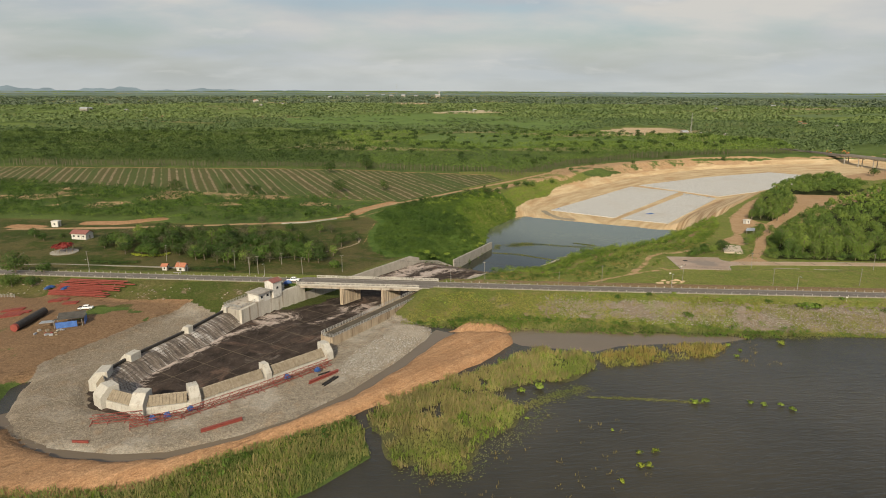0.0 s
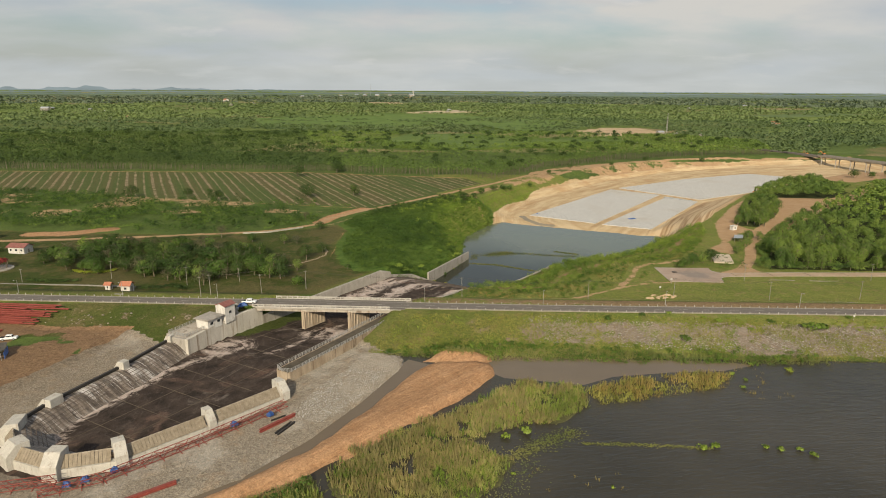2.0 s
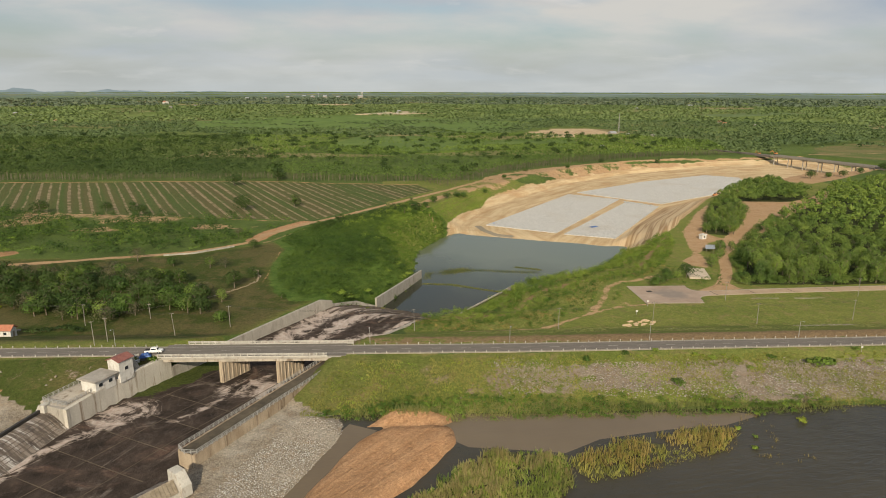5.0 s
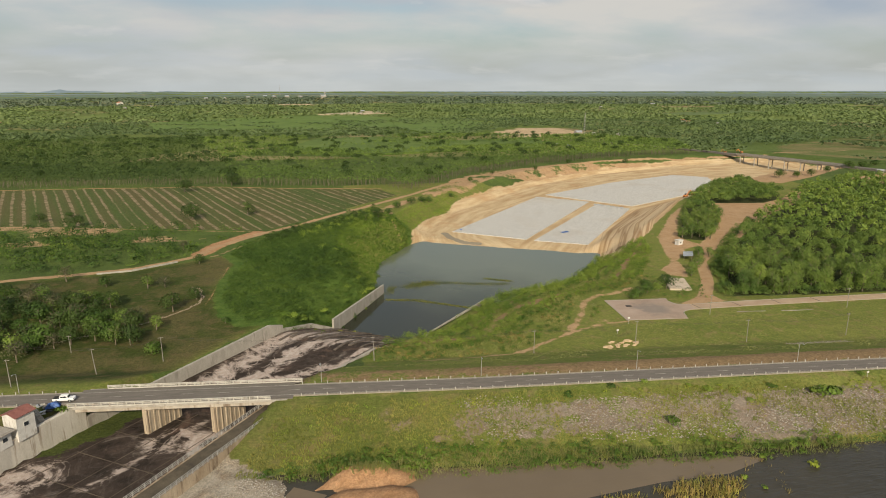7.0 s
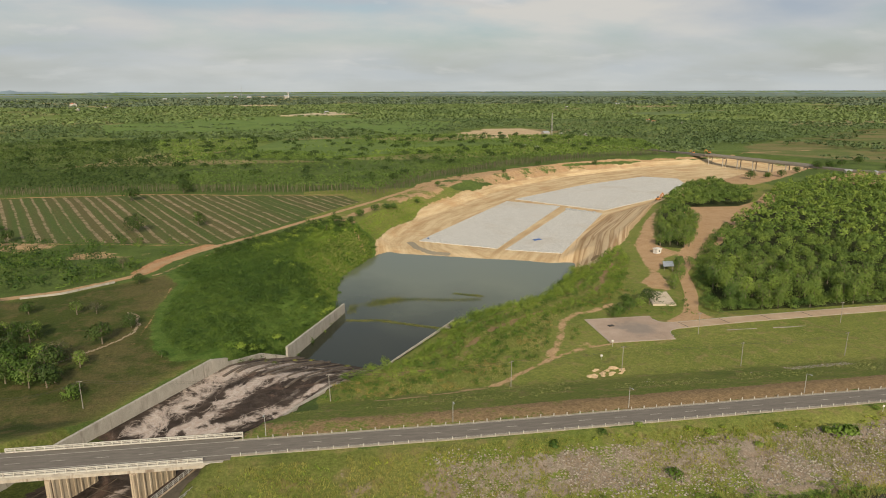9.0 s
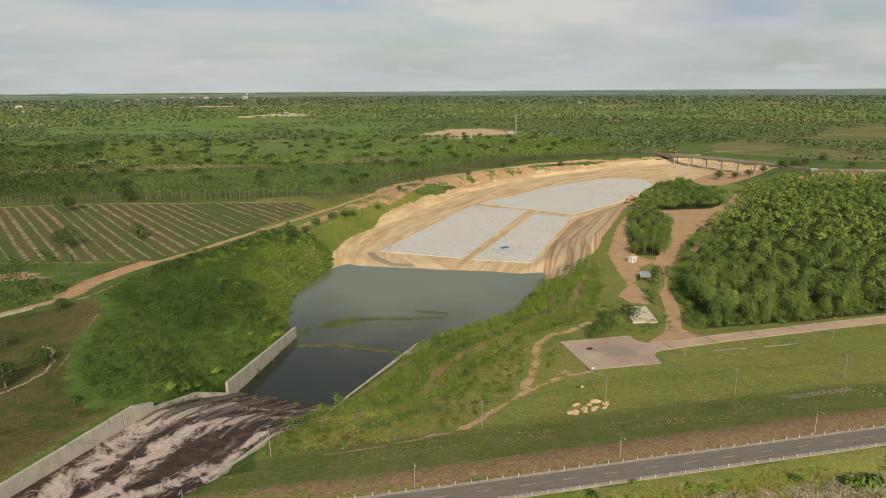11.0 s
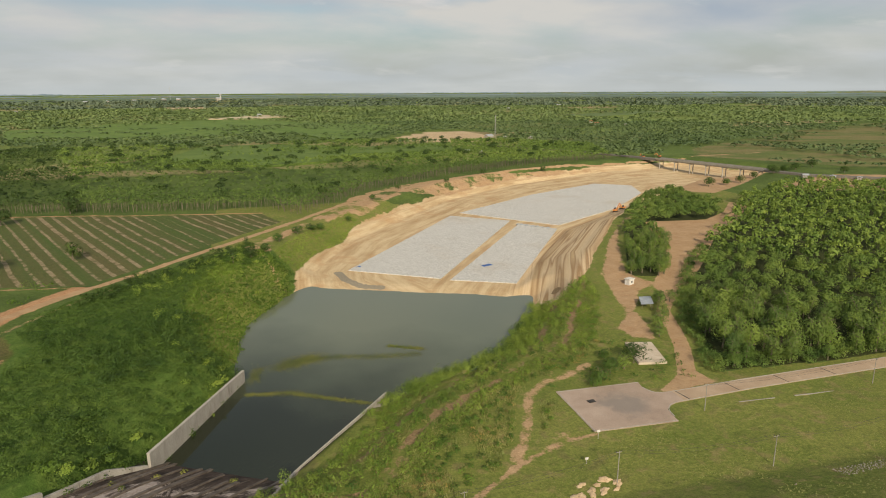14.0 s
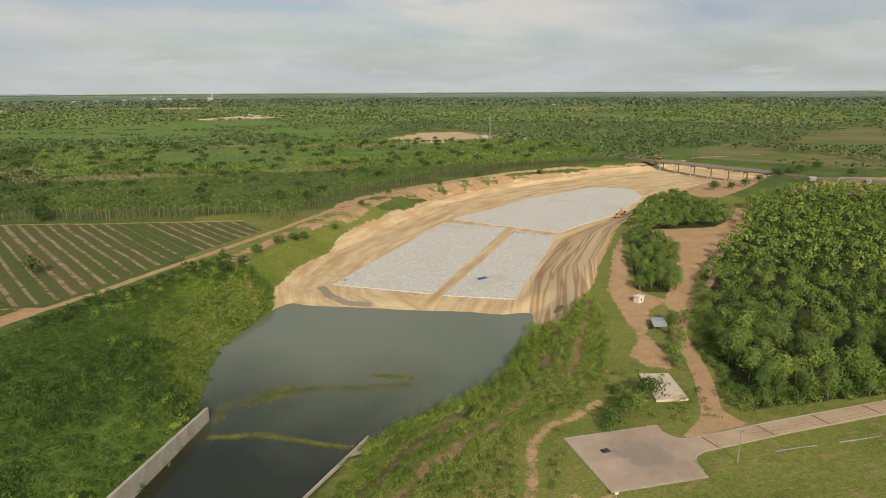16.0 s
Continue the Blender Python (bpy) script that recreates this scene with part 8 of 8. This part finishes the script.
def excavator(x, y, rot, label):
    z = gz(x, y)
    yel = bpy.data.materials.get("digger_orange") or two_tone("digger_orange", (0.45, 0.16, 0.04), (0.58, 0.24, 0.07), 0.8, 4, 0.5, 0.4)
    root = thing("excavator", pose(x, y, z, 0, 0, rot), label, "excavator", "excavators")
    for sy_ in (-1.2, 1.2):
        bm = bmesh.new()
        box(bm, 0, sy_, 0.5, 4.2, 0.65, 1.0, 0, 0.25)
        part("track", bm, M_tyre, root)
    bm = bmesh.new()
    box(bm, -0.4, 0, 1.7, 3.6, 2.6, 1.2, 0, 0.15)
    part("house", bm, yel, root)
    bm = bmesh.new()
    box(bm, 0.8, 0.8, 2.6, 1.4, 1.0, 1.5, 0, 0.1)
    part("cab", bm, M_glass, root)
    bm = bmesh.new()
    bar(bm, (1.2, -0.3, 1.9), (4.2, -0.3, 5.2), 0.5, 0.7)
    part("boom", bm, yel, root)
    bm = bmesh.new()
    bar(bm, (4.1, -0.3, 5.3), (6.6, -0.3, 2.4), 0.4, 0.5)
    part("stick", bm, yel, root)
    bm = bmesh.new()
    box(bm, 6.4, -0.3, 1.8, 1.1, 1.1, 1.1, 0, 0.2)
    part("bucket", bm, M_dark, root)


excavator(326, 613, 200, "orange excavator working beside the pit")
excavator(311, 600, 30, "orange excavator working beside the pit")
excavator(515, 862, 200, "orange excavator on the far sand bank")
excavator(536, 858, 160, "orange excavator on the far sand bank")
building("hut", 197.5, 409.5, gz(197.5, 409.5), 20, 3.4, 2.6, 2.4, "flat", "small white hut under the trees", "hut", M_white, M_white, 0.3, 1)
shed = thing("lean_to", pose(187.5, 382.5, gz(187.5, 382.5), 0, 0, 62), "open lean-to with a grey corrugated roof", "shed")
for px in (-4, 0, 4):
    for py in (-1.9, 1.9):
        bm = bmesh.new()
        tube(bm, (px, py, -0.3), (px, py, 2.6 - py * 0.2), 0.09)
        part("post", bm, M_bark, shed)
for px in range(-4, 5):
    bm = bmesh.new()
    box(bm, px * 1.1, 0, 2.65, 1.06, 4.8, 0.06, 0, 0, 1, -6)
    part("roof_sheet", bm, M_steel, shed)

# ---------------------------------------------------------------- far bridge, mast, village
fb = thing("river_bridge", pose(0, 0, 0), "long low grey concrete road bridge beyond the pit", "bridge")
A_, B_ = Vector((514, 830)), Vector((549, 698))
bm = bmesh.new()
sweep(bm, [tuple(A_), tuple(B_)], rect(-5, 5, 13.2, 14.2))
part("deck", bm, M_pole, fb)
for sgn in (-4.8, 4.8):
    bm = bmesh.new()
    sweep(bm, [tuple(A_), tuple(B_)], rect(sgn - 0.2, sgn + 0.2, 14.2, 15.2))
    part("parapet", bm, M_pole, fb)
FB_DEG = math.degrees(math.atan2(B_.y - A_.y, B_.x - A_.x))
for off in (-3.4, 0, 3.4):
    bm = bmesh.new()
    sweep(bm, [tuple(A_), tuple(B_)], rect(off - 0.4, off + 0.4, 12.1, 13.2))
    part("girder", bm, M_conc_old, fb)
for i in range(7):
    p = A_.lerp(B_, 0.04 + i / 6 * 0.92)
    bm = bmesh.new()
    box(bm, p.x, p.y, 11.6, 1.3, 9.0, 1.0, FB_DEG, 0.08)
    pier = part("pier", bm, M_conc, fb, "pale concrete pier with a cap beam")
    for sgn in (-3.0, 3.0):
        q = p + Vector((-math.sin(radians(FB_DEG)), math.cos(radians(FB_DEG)))) * sgn
        bm = bmesh.new()
        tube(bm, (q.x, q.y, 0.5), (q.x, q.y, 11.2), 0.6, 10)
        part("column", bm, M_conc, pier)
bm = bmesh.new()
sweep(bm, [(549, 698), (562, 655), (620, 600), (760, 540)], rect(-4, 4, 12.0, 14.0))
tagged(obj("far_road", bm, M_asphalt), "grey road running on from the far bridge", "road", kind="structure")
bm = bmesh.new()
sweep(bm, [(514, 830), (503, 868), (466, 960), (380, 1120)], rect(-4, 4, 11.0, 13.8))
tagged(obj("far_road", bm, M_asphalt), "grey road running on from the far bridge", "road", kind="structure")


def mast(x, y, h, label):
    z = gz(x, y)
    root = thing("radio_mast", pose(x, y, z), label, "mast", "radio masts")
    for i in range(3):
        a = i * 2.094
        bm = bmesh.new()
        bar(bm, (1.6 * math.cos(a), 1.6 * math.sin(a), 0), (0.5 * math.cos(a), 0.5 * math.sin(a), h), 0.28)
        part("leg", bm, M_rail, root)
    bm = bmesh.new()
    n = int(h / 2)
    for k in range(n):
        r0, r1 = 1.6 - 1.1 * k / n, 1.6 - 1.1 * (k + 1) / n
        for i in range(3):
            a, b = i * 2.094, (i + 1) * 2.094
            bar(bm, (r0 * math.cos(a), r0 * math.sin(a), h * k / n), (r1 * math.cos(b), r1 * math.sin(b), h * (k + 1) / n), 0.14)
    part("lacing", bm, M_rail, root)


mast(466, 1230, 40, "tall grey lattice radio mast beside the bare field")
mast(-260, 3600, 70, "tall lattice radio mast near the horizon")
rs = random.Random(5)


def far_house(x, y, s, wall_m, roof_m, label):
    building("far_house", x, y, gz(x, y), rs.uniform(0, 180), 10 * s, 7 * s, 4 * s, "gable", label, "house", wall_m, roof_m, 0.6, 2, 2.0 * s)["group"] = "far houses"


for x, y, s in ((842, 1522, 1.0), (-833, 2900, 2.2), (871, 1596, 0.9), (-796, 1740, 0.8), (-815, 1775, 0.8), (-760, 1760, 0.7)):
    far_house(x, y, s, M_white, M_tile_org, "far white house with an orange roof among trees")
for x, y, s in ((-1111, 2019, 2.2), (-1142, 2110, 1.4), (-1010, 2080, 1.0), (-1180, 2150, 1.0), (-930, 2010, 0.9), (452, 1225, 1.3), (480, 1216, 0.8), (515, 1190, 0.8), (95, 2146, 1.0), (153, 2199, 1.1), (103, 2228, 1.2), (60, 2210, 0.9), (890, 1479, 0.8),
                (-230, 3700, 2.2), (-300, 3720, 2.0), (-350, 3750, 2.0), (-160, 3690, 1.8), (-420, 3600, 1.8), (-520, 3500, 1.8), (-40, 3680, 2.8), (-600, 3450, 1.8), (552, 652, 0.55), (566, 634, 0.6), (585, 622, 0.5), (330, 1000, 0.7), (345, 985, 0.6), (950, 2300, 1.5), (1250, 2500, 1.5), (-700, 2500, 1.5), (-640, 2600, 1.4)):
    far_house(x, y, s, M_conc, M_steel, "far white house with a pale metal roof")
wt_ = thing("water_tower", pose(-30, 3650, gz(-30, 3650)), "white water tower near the horizon", "water tower")
bm = bmesh.new()
tube(bm, (0, 0, 0), (0, 0, 26), 2.4, 12, 1.8)
part("shaft", bm, M_white, wt_)
bm = bmesh.new()
tube(bm, (0, 0, 25), (0, 0, 33), 3.0, 14, 8.0)
part("tank", bm, M_white, wt_)
# light fields between the woods
for o, lab, lo, hi in CROPS:
    bm = bmesh.new()
    vs = [bm.verts.new((x, y, gz(x, y) + 2.5)) for x, y in o]
    bm.faces.new(vs)
    g = bmesh.ops.extrude_face_region(bm, geom=list(bm.faces))
    bmesh.ops.translate(bm, vec=(0, 0, -6), verts=[v for v in g["geom"] if isinstance(v, bmesh.types.BMVert)])
    bmesh.ops.recalc_face_normals(bm, faces=bm.faces)
    tagged(obj("crop_field", bm, two_tone("crop_field", lo, hi, 0.03, 0.5)), lab, "field", kind="structure")

# plain hazy backdrop: glowing ridges, one behind the other, distance haze put into their colour
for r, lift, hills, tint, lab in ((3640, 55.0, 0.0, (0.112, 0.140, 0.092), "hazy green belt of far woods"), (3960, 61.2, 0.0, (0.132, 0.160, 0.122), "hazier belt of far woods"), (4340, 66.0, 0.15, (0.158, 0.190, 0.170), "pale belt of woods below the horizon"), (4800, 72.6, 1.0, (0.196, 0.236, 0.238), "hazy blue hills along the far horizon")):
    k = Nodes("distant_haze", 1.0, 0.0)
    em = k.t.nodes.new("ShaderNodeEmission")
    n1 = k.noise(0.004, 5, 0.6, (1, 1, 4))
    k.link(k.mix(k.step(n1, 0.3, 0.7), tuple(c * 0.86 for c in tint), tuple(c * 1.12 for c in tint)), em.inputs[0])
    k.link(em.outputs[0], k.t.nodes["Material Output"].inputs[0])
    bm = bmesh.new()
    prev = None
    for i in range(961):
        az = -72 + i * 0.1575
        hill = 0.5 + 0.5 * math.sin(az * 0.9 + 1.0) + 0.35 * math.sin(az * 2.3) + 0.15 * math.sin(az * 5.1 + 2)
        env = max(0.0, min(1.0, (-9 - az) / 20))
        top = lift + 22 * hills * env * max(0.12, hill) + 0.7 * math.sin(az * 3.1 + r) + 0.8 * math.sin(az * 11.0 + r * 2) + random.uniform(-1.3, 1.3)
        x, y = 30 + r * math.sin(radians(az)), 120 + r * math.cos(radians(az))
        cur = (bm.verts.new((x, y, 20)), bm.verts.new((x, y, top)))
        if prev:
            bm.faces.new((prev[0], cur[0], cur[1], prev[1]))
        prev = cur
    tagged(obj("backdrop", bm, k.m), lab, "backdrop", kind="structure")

# ---------------------------------------------------------------- plants in the reservoir
mat_of("water_weed", [(40, 160), (55, 159), (70, 157)], 0.9, 420, 0.42, M_grass, "thin line of green weed floating on the reservoir", LAKE)
mat_of("water_weed", [(-8, 124), (4, 122), (11, 133), (20, 143), (27, 153)], 3.6, 800, 0.34, M_reed, "green weed floating at the reed bed's edge", LAKE)
mat_of("water_weed", [(18, 152), (30, 160), (40, 166)], 3.0, 900, 0.42, M_grass, "green weed floating at the reed bed's edge", LAKE)
for i, (x, y, s) in enumerate(((44.5, 126.9, 1.0), (46.4, 127.1, 1.0), (45.9, 132.4, 0.9), (49.8, 133.0, 1.0), (38.6, 121.2, 0.8), (112.5, 199.1, 1.5), (102.8, 203.0, 1.2), (67.5, 156.9, 1.6), (71, 157.4, 1.6), (82.6, 156.9, 1.3), (86, 156, 1.2), (90.4, 155.6, 1.2), (92.4, 153.3, 1.3), (27, 165.3, 2.2), (22, 163, 1.6), (42.1, 142.7, 0.7), (21.6, 148.2, 0.8), (94, 197, 1.2), (96, 193, 1.0), (93, 188, 1.1))):
    V = crowns(np.array([[0, 0, 0.35 * s]]), np.array([(1.0 if i < 6 else 0.8) * s]), np.array([(0.7 if i < 6 else 0.4) * s]), 70, 0.34 * s, rng, 0.0, 5)
    o = new("water_shrub", quads("water_shrub", V, M_flower if i < 6 else M_leaf_bright))
    o.matrix_world = pose(x, y, LAKE - 0.1)
    tagged(o, "small yellow-green shrub standing in the reservoir", "shrub", "shrubs in the water")
X, Y = np.concatenate([rng.uniform(-6, 46, 60), rng.uniform(80, 104, 45)]), np.concatenate([rng.uniform(112, 150, 60), rng.uniform(180, 204, 45)])
n = len(X)
V = []
for x, y in zip(X, Y):
    for k in range(5):
        a = random.uniform(0, 3.14)
        c, s_ = math.cos(a) * 0.08, math.sin(a) * 0.08
        ox, oy = random.gauss(0, 0.4), random.gauss(0, 0.4)
        h = random.uniform(0.25, 0.75)
        tx, ty = random.gauss(0, 0.2), random.gauss(0, 0.2)
        V.append([(x + ox - c, y + oy - s_, LAKE - 0.1), (x + ox + c, y + oy + s_, LAKE - 0.1), (x + ox + tx + c * 0.4, y + oy + ty, LAKE + h), (x + ox + tx - c * 0.4, y + oy + ty, LAKE + h)])
stuff("drowned_stems", np.array(V), M_leaf_dry, "dry plant stems standing in the water", "stems")

# ---------------------------------------------------------------- small things round the concrete slab
bm = bmesh.new()
box(bm, 0, 0, 0.1, 2.2, 1.5, 0.2, 0, 0.04)
box(bm, 0, 0, 0.24, 1.8, 1.1, 0.1, 0, 0.03)
ob = obj("pit_cover", bm, M_dark)
ob.matrix_world = pose(123.5, 315.8, FIELD_E + 0.16, 0, 0, 4)
tagged(ob, "dark square cover on the concrete slab", "pit cover")


def marker(x, y, h, label):
    root = thing("sign_post", pose(x, y, gz(x, y)), label, "sign post")
    bm = bmesh.new()
    tube(bm, (0, 0, -0.2), (0, 0, h), 0.06, 6)
    part("post", bm, M_rail, root)
    bm = bmesh.new()
    box(bm, 0, -0.08, h - 0.35, 0.9, 0.05, 0.6, 0, 0.02)
    part("board", bm, M_white, root, "small blank white board")


marker(115, 297.9, 2.6, "small white sign on a post beside the concrete slab")
marker(106.6, 289.1, 1.8, "small white marker on a post in the grass")
for x0, x1 in ((163, 174.5), (181, 194)):
    bm = bmesh.new()
    sweep(bm, resample([(x0, 302.8 - 0.1 * (x0 - 163)), (x1, 302.8 - 0.1 * (x1 - 163))], 2), rect(-0.12, 0.12, 9.2, FIELD_E + 0.15))
    tagged(obj("low_kerb", bm, M_pole), "low white kerb in the grass beside the access road", "kerb", kind="structure")

# dark joints on the access road
for x in (150.5, 168, 186, 204):
    bm = bmesh.new()
    box(bm, x, float(np.interp(x, [144, 173.8, 211.7], [311.1, 311.4, 310.6])), FIELD_E + 0.104, 0.35, 5.4, 0.02, 8)
    tagged(obj("road_joint", bm, M_dark), "dark tar joint across the access road", "joint", kind="structure")

# ledges that run down the steep end of the chute
random.seed(41)
for i, u in enumerate((-23, -19.5, -17.5, -13, -9, -6.5, -1, 3, 5.5, 10, 14, 19)):
    bm = bmesh.new()
    last = None
    s0, s1 = 80 + random.uniform(-6, 4), 121 + random.uniform(-12, 2)
    n = 18
    for j in range(n + 1):
        s = s0 + (s1 - s0) * j / n
        x = -58.5 + DIRX * s + DIRY * (u + 26)
        y = 243 + DIRY * s - DIRX * (u + 26)
        if float(sdf(np.array([x]), np.array([y]), P_CHUTE)[0]) > -1.5:
            continue
        p = (x, y, float(bed_height(np.array([x]), np.array([y]))[0]) + 0.18)
        if last and math.dist(last, p) < 6:
            bar(bm, last, p, 0.5 + 0.35 * (i % 3), 0.4)
        last = p
    if len(bm.verts):
        tagged(obj("chute_ledge", bm, M_ledge), "long stained ledge down the chute's steep end", "ledge", kind="structure")
    else:
        bm.free()
V = crowns(np.array([(x, y, float(bed_height(np.array([x]), np.array([y]))[0]) + 0.3) for x, y in ((2, 318), (8, 326), (26, 322), (30, 335), (14, 330), (-1, 322), (36, 330))]), np.full(7, 1.3), np.full(7, 0.6), 60, 0.35, rng, 0.0, 4)
stuff("chute_weeds", V, M_grass, "tufts of weeds growing in the chute", "weeds")

# ---------------------------------------------------------------- round the tower house and on the dam slope
for x, y in ((-80.5, 255), (-78, 258.5)):
    utility_pole(x, y, 8.0, (0.5, -0.8), "grey concrete utility pole with a crossarm beside the dam road")
random.seed(77)
for i in range(22):
    x, y = random.uniform(-66.5, -62.5), random.uniform(239.5, 246)
    bm = bmesh.new()
    box(bm, 0, 0, 0.15, random.uniform(0.4, 1.8), random.uniform(0.2, 0.7), random.uniform(0.15, 0.6), 0, 0.03)
    ob = obj("scrap_piece", bm, random.choice([M_conc, M_steel, M_wood, M_rail, M_dark]))
    ob.matrix_world = pose(x, y, max(gz(x, y), 17.75) + 0.02, random.uniform(-8, 8), 0, random.uniform(0, 180))
    tagged(ob, "piece of grey building scrap beside the tower house", "scrap", "scrap beside the tower house")
BUSH = [quads("bush", crowns(np.array([[0, 0, 0.9]]), np.array([1.6]), np.array([1.0]), 190, 0.36, np.random.RandomState(300 + i), -0.2, 6), M_leaf_bright if i % 2 else M_leaf_scrub) for i in range(4)]
for i, (x, y, z, s) in enumerate(((-60.0, 243.2, 18.3, 1.0), (-58.6, 244.6, 18.3, 0.8), (134, 221, None, 2.0), (131, 221.8, None, 1.3), (88, 217, None, 1.3), (103, 227, None, 0.9), (121, 226, None, 0.8), (99, 229, None, 0.7), (78, 231.5, None, 0.8), (88, 232.5, None, 0.7), (66, 230, None, 0.9), (148.5, 227, None, 0.8), (160, 219, None, 1.0), (112, 222, None, 0.7), (-53, 298, None, 1.3), (-9, 318.5, 12.2, 1.5), (-12, 320, 12.5, 1.6), (-6, 326, 8.0, 1.6), (-15, 322, 12.2, 1.4), (2, 342, 5.4, 1.3), (12, 357, 4.8, 1.1), (22, 373, 4.2, 1.0), (-3, 333, 5.8, 1.5))):
    o = new("bush", BUSH[i % 4])
    o.matrix_world = pose(x, y, (gz(x, y) if z is None else z) - 0.15, 0, 0, i * 77) @ Matrix.Scale(s, 4)
    tagged(o, "round leafy green bush growing on rough ground", "bush", "single bushes")
sg = thing("road_sign", pose(150, 226.2, gz(150, 226.2), 0, 0, ROAD_DEG), "small white sign on a post beside the dam road", "sign")
bm = bmesh.new()
tube(bm, (0, 0, -0.3), (0, 0, 1.9), 0.06, 6)
part("post", bm, M_rail, sg)
bm = bmesh.new()
box(bm, 0, -0.08, 1.6, 0.6, 0.06, 0.5, 0, 0.02)
part("board", bm, M_white, sg, "blank white board")
